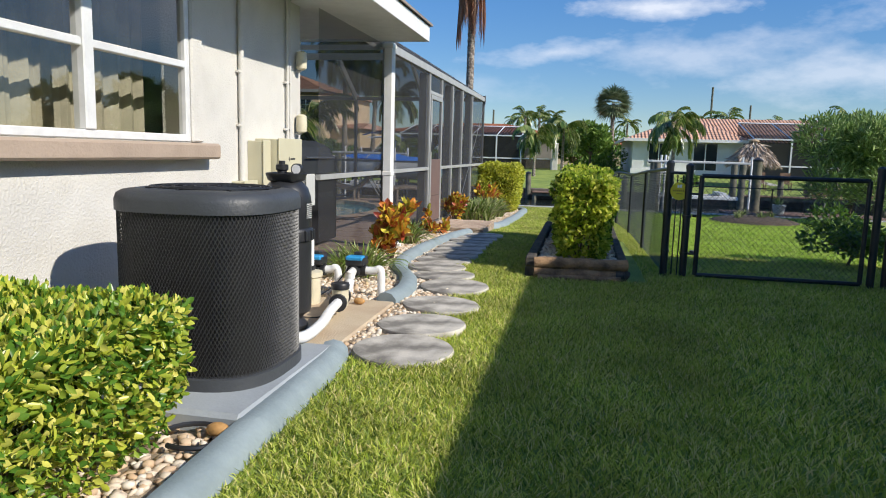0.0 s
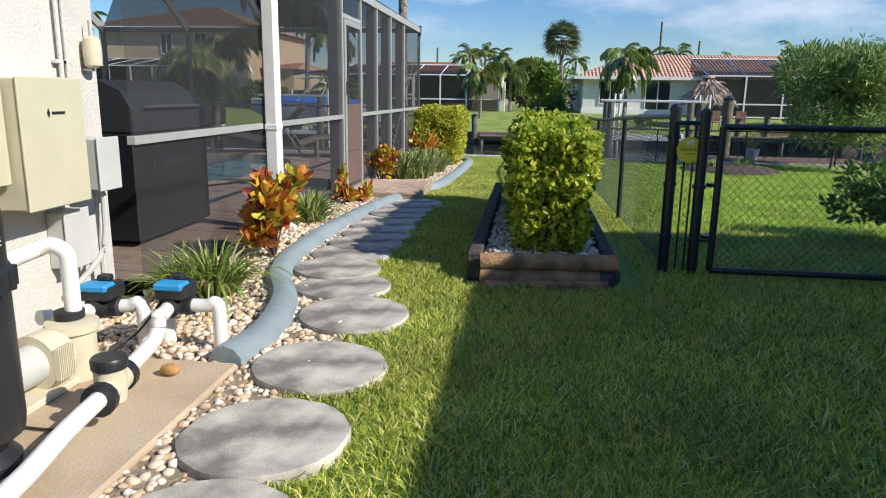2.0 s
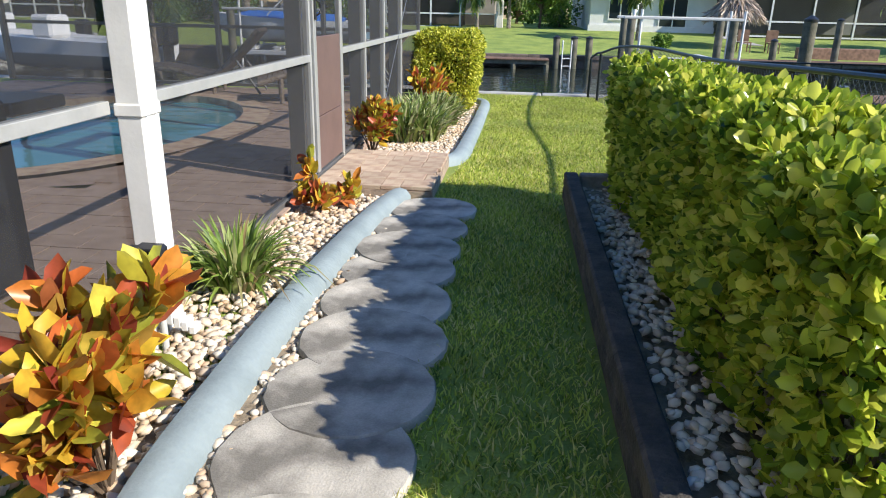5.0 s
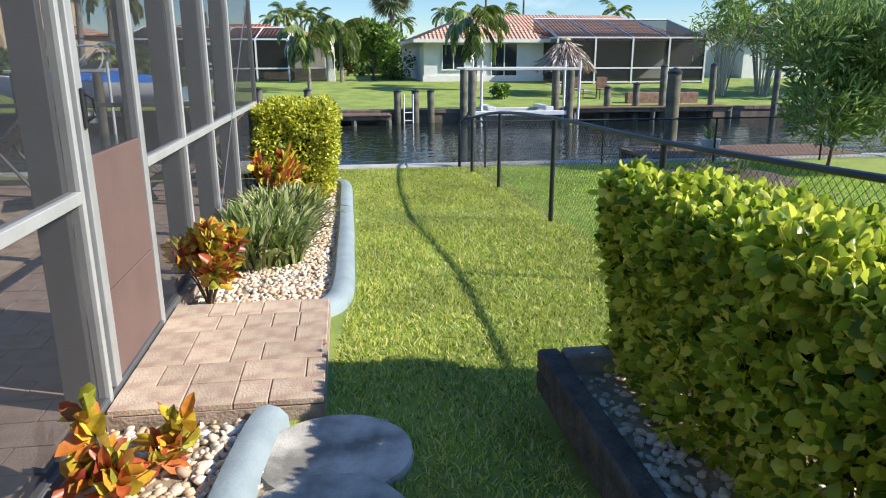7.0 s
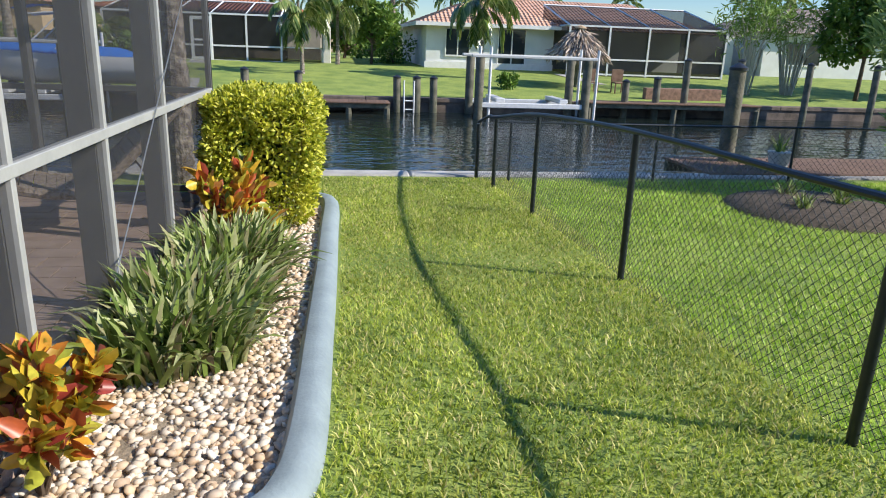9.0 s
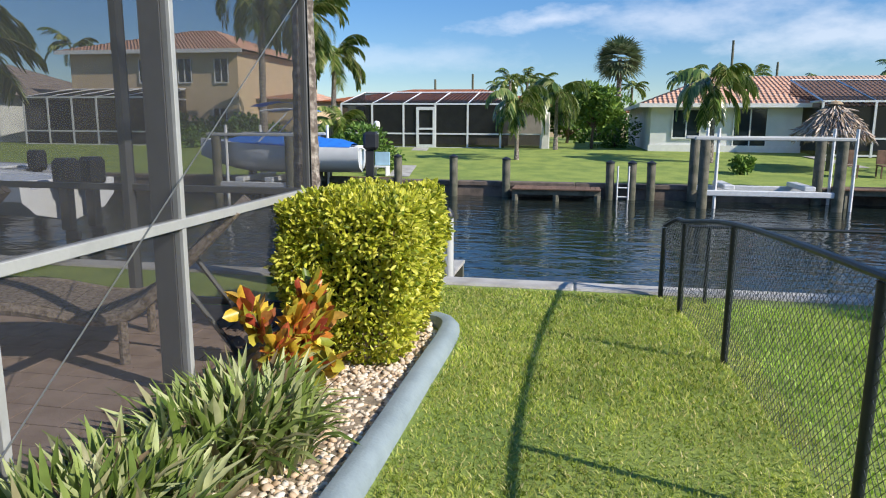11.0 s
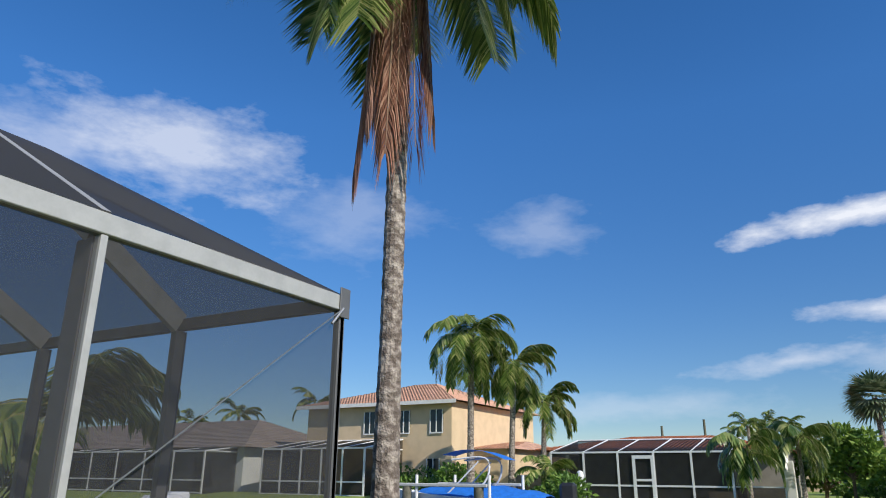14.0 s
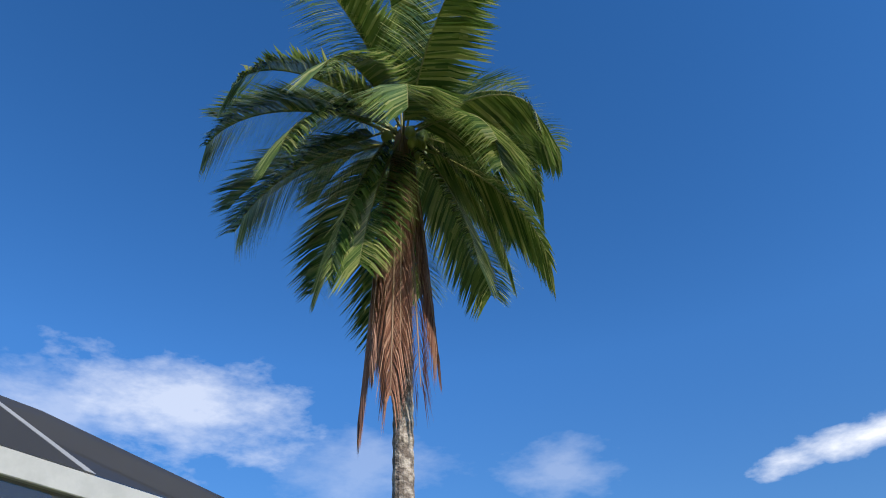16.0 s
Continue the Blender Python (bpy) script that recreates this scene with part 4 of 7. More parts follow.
def hedge(name, x0, y0, z0, x1, y1, z1, m, count, length, width, seed, label, bumps=0.05, bare=0.0):
    """A clipped hedge: a dark box painted as its inner shade, twigs, and several layers of leaves over it."""
    rng = np.random.default_rng(seed)
    h = thing(name, ((x0 + x1) / 2, (y0 + y1) / 2, z0), label, "hedge")
    o = np.array([(x0 + x1) / 2, (y0 + y1) / 2, z0])
    # solid box whose dark colour stands in for shade between the leaves
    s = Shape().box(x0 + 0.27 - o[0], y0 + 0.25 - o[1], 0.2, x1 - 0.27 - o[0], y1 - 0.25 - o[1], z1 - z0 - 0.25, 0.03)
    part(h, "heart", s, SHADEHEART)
    tw = Shape()
    r2 = random.Random(seed)
    for k in range(int((x1 - x0) * (y1 - y0) * 22)):
        bx, by = r2.uniform(x0 + 0.15, x1 - 0.15) - o[0], r2.uniform(y0 + 0.1, y1 - 0.1) - o[1]
        a, b = r2.uniform(-0.2, 0.2), r2.uniform(-0.2, 0.2)
        tw.tube([(bx, by, 0), (bx + a * 0.4, by + b * 0.4, 0.3 * (z1 - z0)), (bx + a, by + b, (z1 - z0) * r2.uniform(0.6, 0.97))], 0.009, 4, 0.003)
    part(h, "stems", tw, TWIG)
    areas = np.array([(x1 - x0) * (y1 - y0) * 1.3, (y1 - y0) * (z1 - z0), (y1 - y0) * (z1 - z0), (x1 - x0) * (z1 - z0), (x1 - x0) * (z1 - z0)])
    side = rng.choice(5, count, p=areas / areas.sum())
    u, w = rng.uniform(0, 1, count), rng.uniform(0, 1, count)
    dep = np.minimum(rng.exponential(0.06, count), 0.22) - 0.02
    pos, nrm = np.zeros((count, 3)), np.zeros((count, 3))
    X, Y, Z = x0 + u * (x1 - x0), y0 + u * (y1 - y0), z0 + w ** 0.8 * (z1 - z0)
    for k, (ax, sg) in enumerate(((2, 1), (0, -1), (0, 1), (1, -1), (1, 1))):
        q = side == k
        nrm[q, ax] = sg
        if ax == 2:
            pos[q] = np.stack([X[q], y0 + w[q] * (y1 - y0), z1 - dep[q]], 1)
        elif ax == 0:
            pos[q] = np.stack([(x1 if sg > 0 else x0) - sg * dep[q], Y[q], Z[q]], 1)
        else:
            pos[q] = np.stack([X[q], (y1 if sg > 0 else y0) - sg * dep[q], Z[q]], 1)
    c = np.array([(x0 + x1) / 2, (y0 + y1) / 2, (z0 + z1) / 2])
    half = np.array([(x1 - x0) / 2, (y1 - y0) / 2, (z1 - z0) / 2])
    rel = (pos - c) / half
    pos = pos - c
    edge = np.sort(np.abs(rel), 1)[:, 1:2]
    pos = pos * (1 - 0.07 * np.clip(edge - 0.75, 0, 1) / 0.25 * (half.min() / half)) + c
    tuck = np.clip(0.55 - (pos[:, 2] - z0) / (z1 - z0), 0, 1) * 0.45
    pos[:, :2] += (c[:2] - pos[:, :2]) * tuck[:, None] * np.array([1.0, 0.18])
    lump = np.array([noise.noise(Vector(p * 3.5)) + 0.6 * noise.noise(Vector(p * 8)) for p in pos])
    pos += nrm * (lump * bumps)[:, None]
    if bare:
        keep = ~((pos[:, 2] < z0 + (z1 - z0) * 0.5) & (rng.uniform(0, 1, count) < bare))
        pos, nrm = pos[keep], nrm[keep]
    lf = new("leaves", leaves("leaves", pos - o, nrm, m, length, width, seed + 1, 0.75, facing=0.6))
    lf.parent = h
    tagged(lf, kind="stuff")
    return h


hedge("hedge", 0.165, 6.97, 0.12, 0.69, 10.66, 0.985, HEDGE, 36000, 0.05, 0.042, 11, "clipped green clusia hedge with glossy yellow-green leaves", 0.085, 0.2)
hedge("hedge", -1.98, 15.9, -0.18, -1.08, 17.35, 0.93, GOLD, 25000, 0.055, 0.027, 12, "clipped golden yellow-green hedge beside the pool cage", 0.085, 0.1)
hedge("hedge", -2.10, 0.9, 0.02, -1.05, 2.36, 0.62, VARI, 28000, 0.043, 0.022, 13, "low clipped hedge with yellow and green leaves", 0.05, 0.25)


def croton(at, height, spread, count, size, seed, label):
    rng = np.random.default_rng(seed)
    c = thing("croton", (at[0], at[1], lawn_z(*at)), label, "shrub", "crotons in the beds")
    tw, tips = Shape(), []
    for k in range(max(4, int(spread * 50))):
        a, r = rng.uniform(0, math.tau), spread * rng.uniform(0.15, 0.95)
        t = Vector((r * math.cos(a), r * math.sin(a), height * rng.uniform(0.25, 0.88)))
        tw.tube([(0, 0, 0), (t.x * 0.4, t.y * 0.4, t.z * 0.5), t], 0.009, 5, 0.004)
        tips.append(t)
    part(c, "stems", tw, TWIG)
    t = np.array([p[:] for p in tips])[rng.integers(0, len(tips), count)]
    t = t * rng.uniform(0.72, 1.08, (count, 1))
    d = rng.normal(0, 1, (count, 3))
    d[:, 2] = np.abs(d[:, 2]) * 0.6
    d = unit(d + unit(t * np.array([1, 1, 0.3])) * 0.7)
    lf = new("leaves", leaves("leaves", t, d, CROTON, size, size * 0.5, seed, 0.55, 0.2))
    lf.parent = c


croton((-1.58, 7.12), 0.66, 0.26, 480, 0.14, 21, "croton shrub with broad yellow, orange and red leaves")
croton((-1.80, 10.08), 0.42, 0.12, 110, 0.12, 22, "small croton with yellow and red leaves")
croton((-1.66, 10.26), 0.22, 0.10, 60, 0.11, 23, "small croton with red and green leaves")
croton((-1.86, 12.22), 0.66, 0.27, 480, 0.11, 24, "croton shrub with orange and yellow leaves on bare stems")
croton((-1.66, 15.35), 0.74, 0.32, 460, 0.15, 25, "croton shrub with orange leaves before the golden hedge")


def lily(at, m, count, length, width, seed, label, lean=0.8, spread=0.07, blunt=2.2, arch=1.4):
    c = new("strap_leaf_plant", strap_clump("strap_leaf_plant", at, m, count, length, width, seed, lean, spread, blunt, arch))
    c.location = (at[0], at[1], lawn_z(*at))
    tagged(c, label, "plant", "strap-leaved plants in the beds")


lily((-1.57, 6.10), LILY, 230, 0.37, 0.024, 31, "clump of long green and brown strap leaves", 0.85, 0.12)
lily((-1.72, 5.98), LILY, 130, 0.34, 0.02, 38, "clump of brownish strap leaves")
lily((-1.80, 8.62), LILY, 230, 0.34, 0.028, 32, "dense clump of green strap leaves", 0.85, 0.13)
for k, (x, y, h) in enumerate(((-1.74, 13.2, 0.46), (-1.54, 13.3, 0.42), (-1.72, 13.55, 0.52), (-1.52, 13.7, 0.48), (-1.74, 13.9, 0.48), (-1.62, 14.4, 0.54), (-1.46, 14.55, 0.50), (-1.64, 14.8, 0.5))):
    lily((x, y), BROMELIA, 300, h * 0.84, 0.034, 40 + k, "grey-green clump of stiff blunt strap leaves", 1.1, 0.22, 7.0, 0.6)


# ---- pool and cooling equipment ----


def build_condenser():
    ac = thing("air_conditioner", (-1.385, 3.10, 0.10), "black round-cornered condenser unit on a grey pad", "air conditioner")
    part(ac, "core", Shape().lathe([(0.36, 0.05), (0.36, 0.80)], n=48, power=3.0), BLACK_MESH)
    s = Shape()
    n, rows = 150, 44
    for k in range(n):
        for sg in (1, -1):
            pts = []
            for j in range(rows + 1):
                a = (k + sg * j * 0.5) * math.tau / n
                c, q = math.cos(a), math.sin(a)
                r = 0.377 * (abs(c) ** 3.0 + abs(q) ** 3.0) ** (-1 / 3.0)
                pts.append((r * c, r * q, 0.06 + j * 0.74 / rows))
            s.tube(pts, 0.0021, 3, cap=False)
    part(ac, "wire_mesh", s, mat("black_mesh_wire", (0.05, 0.05, 0.052), 0.45, 0.1, 9, 0.0), label="black diamond mesh guard")
    part(ac, "lid", Shape().lathe([(0.375, 0.80), (0.388, 0.80), (0.388, 0.85), (0.378, 0.878), (0.355, 0.892), (0.30, 0.90), (0.29, 0.87), (0.05, 0.865)], n=48, power=3.0), GREY_TOP, True, "dark grey moulded lid")
    part(ac, "base", Shape().lathe([(0.375, 0.0), (0.39, 0.0), (0.39, 0.055), (0.375, 0.06)], n=48, power=3.0), GREY_TOP, True)
    ac.scale = (1.02, 1.02, 1.0)
    s = Shape()
    for r in (0.08, 0.13, 0.18, 0.23, 0.28):
        s.tube([(r * math.cos(k * math.tau / 32), r * math.sin(k * math.tau / 32), 0.905) for k in range(33)], 0.003, 4)
    for k in range(8):
        a = k * math.tau / 8
        s.tube([(0.05 * math.cos(a), 0.05 * math.sin(a), 0.905), (0.3 * math.cos(a), 0.3 * math.sin(a), 0.902)], 0.004, 4)
    part(ac, "fan_guard", s, BLACK)


build_condenser()


def build_filter():
    f = thing("pool_filter", (-1.45, 4.12, 0.035), "tall black cylindrical pool filter tank", "pool filter")
    part(f, "lower_tank", Shape().lathe([(0.132, 0.0), (0.1360, 0.03), (0.1040, 0.07), (0.108, 0.085), (0.1520, 0.12), (0.1576, 0.16), (0.1576, 0.58)]), BLACK, True)
    part(f, "clamp_band", Shape().lathe([(0.1576, 0.58), (0.1704, 0.585), (0.1704, 0.64), (0.164, 0.66), (0.1576, 0.665)]), BLACK, True)
    for k in range(16):
        a = k * math.tau / 16
        s = Shape().box(0.1664 * math.cos(a) - 0.012, 0.1664 * math.sin(a) - 0.012, 0.585, 0.1664 * math.cos(a) + 0.012, 0.1664 * math.sin(a) + 0.012, 0.65, 0.003)
        part(f, "clamp_lug", s, BLACK)
    part(f, "dome", Shape().lathe([(0.1576, 0.665), (0.1584, 0.80), (0.1536, 0.86), (0.1360, 0.915), (0.1040, 0.95), (0.08, 0.968), (0.04, 0.972)]), mat("black_dome_plastic", (0.024, 0.025, 0.028), 0.35, 0.1, 6, 0.05), True)
    part(f, "collar", Shape().lathe([(0.085, 0.955), (0.10, 0.965), (0.112, 1.005), (0.106, 1.01), (0.09, 0.975), (0.05, 0.97)], n=32, power=5.0), BLACK, True, "flared square black collar")
    part(f, "relief_valve", Shape().lathe([(0.03, 0.97), (0.03, 1.02), (0.04, 1.03), (0.04, 1.06), (0.02, 1.065), (0.02, 1.085)], -0.03, 0, 14).tube([(0, 0, 1.0), (0.06, -0.02, 1.0)], 0.014, 8), BLACK, True)
    g = part(f, "pressure_gauge", Shape().tube([(0.085, -0.015, 1.035), (0.085, -0.045, 1.035)], 0.036, 18), BLACK, True)
    ob = part(f, "gauge_dial", Shape().tube([(0.085, -0.0455, 1.035), (0.085, -0.048, 1.035)], 0.029, 18), WHITE, True)
    s = Shape()
    for k in range(7):
        a0 = -0.30 + k * 0.09
        s.quad(*[(0.1596 * math.cos(a), 0.1596 * math.sin(a), z) for a, z in ((a0, 0.72), (a0 + 0.09, 0.72), (a0 + 0.09, 0.83), (a0, 0.83))])
    part(f, "label_plate", s, BLACK)
    s = Shape()
    for j in range(8):
        for k in range(6):
            a0 = -0.26 + k * 0.09
            s.quad(*[(0.1602 * math.cos(a), 0.1602 * math.sin(a), z) for a, z in ((a0, 0.728 + j * 0.0125), (a0 + 0.09, 0.728 + j * 0.0125), (a0 + 0.09, 0.732 + j * 0.0125), (a0, 0.732 + j * 0.0125))])
    part(f, "label_bars", s, WHITE)
    s = Shape()
    for k in range(3):
        a0 = -1.25 + k * 0.1
        s.quad(*[(0.1776 * math.cos(a), 0.1776 * math.sin(a), z) for a, z in ((a0, 0.595), (a0 + 0.1, 0.595), (a0 + 0.1, 0.645), (a0, 0.645))])
    part(f, "warning_sticker", s, ORANGE, label="orange warning sticker")


build_filter()


def bend(pts, r, owner, m=PVC, name="pipe"):
    return part(owner, name, Shape().tube(smooth_line(pts, 5), r, 12), m, True)


def build_plumbing():
    p = thing("pool_plumbing", (0, 0, 0), "white plastic pool pipes with two black blue-capped valves", "pipes")
    bend([(-1.45, 3.56, 0.13), (-1.20, 3.56, 0.135), (-1.11, 3.61, 0.135), (-1.125, 3.9, 0.14), (-1.18, 4.2, 0.15), (-1.22, 4.5, 0.155)], 0.033, p)
    part(p, "filter_port", Shape().tube([(-1.42, 3.98, 0.13), (-1.36, 3.86, 0.13)], 0.042, 14), PVC, True)
    part(p, "check_valve_body", Shape().tube([(-1.215, 4.44, 0.15), (-1.25, 4.62, 0.155)], 0.05, 14).lathe([(0.05, 0.10), (0.058, 0.16), (0.058, 0.23)], -1.232, 4.53, 18), CREAM, True, "cream check valve")
    part(p, "check_valve_cap", Shape().lathe([(0.064, 0.23), (0.066, 0.262), (0.06, 0.272)], -1.232, 4.53, 18).tube([(-1.208, 4.41, 0.15), (-1.214, 4.445, 0.15)], 0.062, 14).tube([(-1.25, 4.615, 0.155), (-1.256, 4.65, 0.155)], 0.062, 14), BLACK, True, "black cap and collars")
    bend([(-1.256, 4.65, 0.155), (-1.31, 4.92, 0.155), (-1.335, 5.02, 0.16), (-1.34, 5.06, 0.19), (-1.34, 5.07, 0.24), (-1.35, 5.12, 0.235), (-1.37, 5.2, 0.235)], 0.033, p)
    bend([(-1.36, 5.28, 0.235), (-1.22, 5.28, 0.235), (-1.17, 5.28, 0.25), (-1.155, 5.28, 0.2), (-1.155, 5.28, 0.03)], 0.033, p)
    bend([(-1.80, 4.92, 0.26), (-1.74, 5.06, 0.235), (-1.70, 5.14, 0.235)], 0.033, p)
    bend([(-1.68, 5.2, 0.235), (-1.57, 5.22, 0.235), (-1.52, 5.22, 0.25), (-1.50, 5.22, 0.2), (-1.50, 5.22, 0.03)], 0.033, p)
    bend([(-1.42, 5.30, 0.26), (-1.44, 5.32, 0.18), (-1.44, 5.32, 0.03)], 0.036, p)
    bend([(-1.72, 4.84, 0.58), (-1.66, 4.86, 0.60), (-1.61, 4.87, 0.57), (-1.60, 4.87, 0.52), (-1.60, 4.87, 0.30)], 0.033, p)
    bend([(-1.58, 4.22, 0.60), (-1.66, 4.5, 0.585), (-1.72, 4.84, 0.58)], 0.033, p)
    for x, y in ((-1.68, 5.20), (-1.36, 5.28)):
        part(p, "valve_body", Shape().tube([(x - 0.07, y, 0.235), (x + 0.08, y, 0.235)], 0.048, 12).tube([(x, y - 0.08, 0.235), (x, y, 0.235)], 0.046, 12).lathe([(0.05, 0.235), (0.05, 0.27)], x, y, 14), BLACK, True)
        part(p, "valve_actuator", Shape().box(x - 0.075, y - 0.085, 0.275, x + 0.075, y + 0.065, 0.35, 0.012).box(x - 0.03, y + 0.0, 0.352, x + 0.03, y + 0.05, 0.38, 0.006), BLACK)
        part(p, "actuator_cap", Shape().box(x - 0.07, y - 0.093, 0.32, x + 0.07, y + 0.0, 0.357, 0.01), CYAN, label="bright blue actuator cap")
    part(p, "cable", Shape().tube(smooth_line([(-1.40, 5.26, 0.3), (-1.45, 5.2, 0.2), (-1.5, 5.1, 0.12), (-1.6, 4.95, 0.05), (-1.7, 4.7, 0.05)], 6), 0.005, 5), BLACK, True)
    part(p, "cable", Shape().tube(smooth_line([(-1.3, 4.6, 0.1), (-1.33, 4.4, 0.05), (-1.5, 4.38, 0.045)], 6), 0.005, 5), BLACK, True)


build_plumbing()


def build_pump():
    p = thing("pool_pump", (-1.66, 4.70, 0.035), "cream pool pump with a grey motor", "pool pump")
    part(p, "strainer_pot", Shape().lathe([(0.085, 0.0), (0.09, 0.02), (0.09, 0.20), (0.105, 0.21), (0.105, 0.245), (0.075, 0.25)], 0.06, 0.15, 22), CREAM, True)
    part(p, "volute", Shape().tube([(0.02, -0.05, 0.13), (0.03, 0.06, 0.13)], 0.115, 20), CREAM, True)
    part(p, "motor", Shape().tube([(0.0, -0.30, 0.13), (0.01, -0.17, 0.13), (0.02, -0.05, 0.13)], 0.08, 18), GREYBOX, True, "grey motor housing")
    part(p, "foot", Shape().box(-0.08, -0.27, 0.0, 0.12, 0.1, 0.03, 0.006), CREAM)
    s = Shape()
    for k in range(9):
        s.box(0.121, -0.06 + k * 0.011, 0.07, 0.146, -0.055 + k * 0.011, 0.2, 0.001)
    part(p, "ribs", s, CREAM)
    part(p, "union", Shape().lathe([(0.045, 0.25), (0.06, 0.255), (0.06, 0.285), (0.04, 0.29)], 0.04, 0.17, 16), BLACK, True)


build_pump()


def wall_box(name, y0, y1, z0, z1, d, m, label, seam=True):
    b = thing(name, (WX, y0, z0), label, "electrical box")
    part(b, "body", Shape().box(0.0, 0.0, 0.0, d, y1 - y0, z1 - z0, 0.006), m)
    part(b, "cover", Shape().box(d + 0.001, -0.006, -0.006, d + 0.014, y1 - y0 + 0.006, z1 - z0 + 0.006, 0.004), m)
    return b


ctl = wall_box("control_panel", 5.19, 5.63, 0.67, 1.27, 0.2, BEIGE, "large beige enamelled pool control panel on the wall")
part(ctl, "logo_mark", Shape().add([(0.2145, 0.17, 0.44), (0.2145, 0.182, 0.465), (0.2145, 0.194, 0.44), (0.2145, 0.182, 0.415)], [(0, 1, 2, 3)]).box(0.2142, 0.205, 0.433, 0.2152, 0.30, 0.447), BLACK)
wall_box("meter_box", 5.06, 5.17, 0.80, 1.25, 0.13, BEIGE, "narrow beige metal box on the wall")
wall_box("switch_box", 4.80, 5.0, 0.62, 0.94, 0.10, BEIGE, "small beige metal box on the wall")
b = wall_box("disconnect_box", 5.70, 5.88, 0.70, 0.97, 0.22, GREYBOX, "grey plastic box with conduits below")
part(b, "conduit", Shape().tube(smooth_line([(0.16, 0.1, 0.0), (0.17, 0.1, -0.1), (0.16, 0.06, -0.35), (0.05, -0.1, -0.55)], 6), 0.017, 8).tube([(0.10, 0.15, 0.0), (0.10, 0.15, -0.68)], 0.018, 8).tube([(0.05, -0.05, 0.05), (0.0, -0.14, 0.05)], 0.02, 8), GREYBOX, True)
wall_box("timer_box", 5.55, 5.74, 0.30, 0.60, 0.1, GREYBOX, "pale grey timer box on the wall")


def build_wall_fittings():
    for y, z0, z1 in ((4.92, 0.95, 2.47), (5.76, 1.0, 2.47), (5.81, 1.27, 2.47)):
        s = Shape().tube([(WX + 0.028, y, z0), (WX + 0.028, y, z1)], 0.022 if y < 5 else 0.013, 10)
        if y < 5:
            s.tube(smooth_line([(WX + 0.028, y, z0), (WX + 0.03, y, 0.6), (WX + 0.028, y + 0.01, 0.05)], 4), 0.022, 10)
        for z in (1.35, 1.75):
            s.box(WX + 0.002, y - 0.04, z, WX + 0.035, y + 0.04, z + 0.02, 0.004)
        solo("wall_conduit", s, STUCCO, "white painted conduit up the house wall", "conduit", "conduits on the wall", smooth=True)
    for y, z in ((5.99, 1.42), (5.99, 1.98)):
        w = thing("speaker_fitting", (WX, y, z), "small cream plastic fitting on the wall", "wall fitting", "cream fittings by the screen")
        part(w, "body", Shape().lathe([(0.02, -0.085), (0.045, -0.07), (0.05, 0.0), (0.045, 0.07), (0.02, 0.085)], 0.06, 0, 16), CREAM, True)
        part(w, "bracket", Shape().box(0, -0.015, -0.1, 0.06, 0.015, -0.085, 0.003), STEEL)
        part(w, "wire", Shape().tube([(0.05, 0, 0.08), (0.05, 0.0, 0.17)], 0.004, 5), STEEL)
    s = Shape().tube([(WX + 0.1, 1.86, 1.24), (WX + 0.13, 2.0, 1.235)], 0.022, 10).tube([(WX + 0.12, 1.9, 1.24), (WX + 0.14, 2.25, 1.225)], 0.008, 6)
    solo("window_crank", s, ALU, "small white crank lying on the sill", "fitting", smooth=True)


build_wall_fittings()


def build_hose():
    s = Shape()
    pts = [(-1.05 + 0.13 * math.cos(a), 2.36 + 0.11 * math.sin(a), 0.06 + 0.003 * a) for a in [k * 0.35 for k in range(-6, 10)]]
    s.tube(pts, 0.011, 7)
    solo("black_hose", s, BLACK, "curl of black drain hose on the pebbles", "hose", smooth=True)
    for (x, y, sx), lb in (((-1.0, 2.44, 0.05), "orange-brown rounded stone beside the pad"), ((-1.22, 4.92, 0.045), "orange stone at the slab's edge")):
        bm = bmesh.new()
        bmesh.ops.create_icosphere(bm, subdivisions=2, radius=1)
        s = Shape().add([(q.co.x * sx, q.co.y * sx * 0.7, q.co.z * sx * 0.6 + 0.06) for q in bm.verts], [[q.index for q in f.verts] for f in bm.faces])
        bm.free()
        solo("garden_stone", s, mat("orange_stone", (0.5, 0.27, 0.09), 0.7, 0.15, 20, 0.2), lb, "stone", "orange stones", smooth=True, at=(x, y, 0))


build_hose()


def build_spotlight():
    g = thing("garden_spotlight", (-1.86, 7.97, 0.02), "small black garden spotlight on grey conduit stakes", "garden light")
    part(g, "head", Shape().box(-0.05, -0.06, 0.33, 0.06, 0.04, 0.42, 0.012).box(-0.055, -0.066, 0.415, 0.065, -0.02, 0.428, 0.004), BLACK, label="black lamp head")
    for x in (-0.022, 0.022):
        part(g, "stake", Shape().tube([(x, 0, -0.03), (x, 0.002, 0.18), (x * 0.7, -0.01, 0.33)], 0.014, 10), GREYBOX, True)
    d = thing("downspout_elbow", (-1.90, 8.06, 0.01), "white downspout elbow at the foot of the post", "downspout")
    s = Shape()
    for k in range(5):
        s.box(0.022 + k * 0.03, -0.05, 0.09 - k * 0.012, 0.05 + k * 0.03, 0.012, 0.15 - k * 0.018, 0.004)
    part(d, "spout", s, TRIM)


build_spotlight()


# ---- things on the lanai, seen through the screen ----


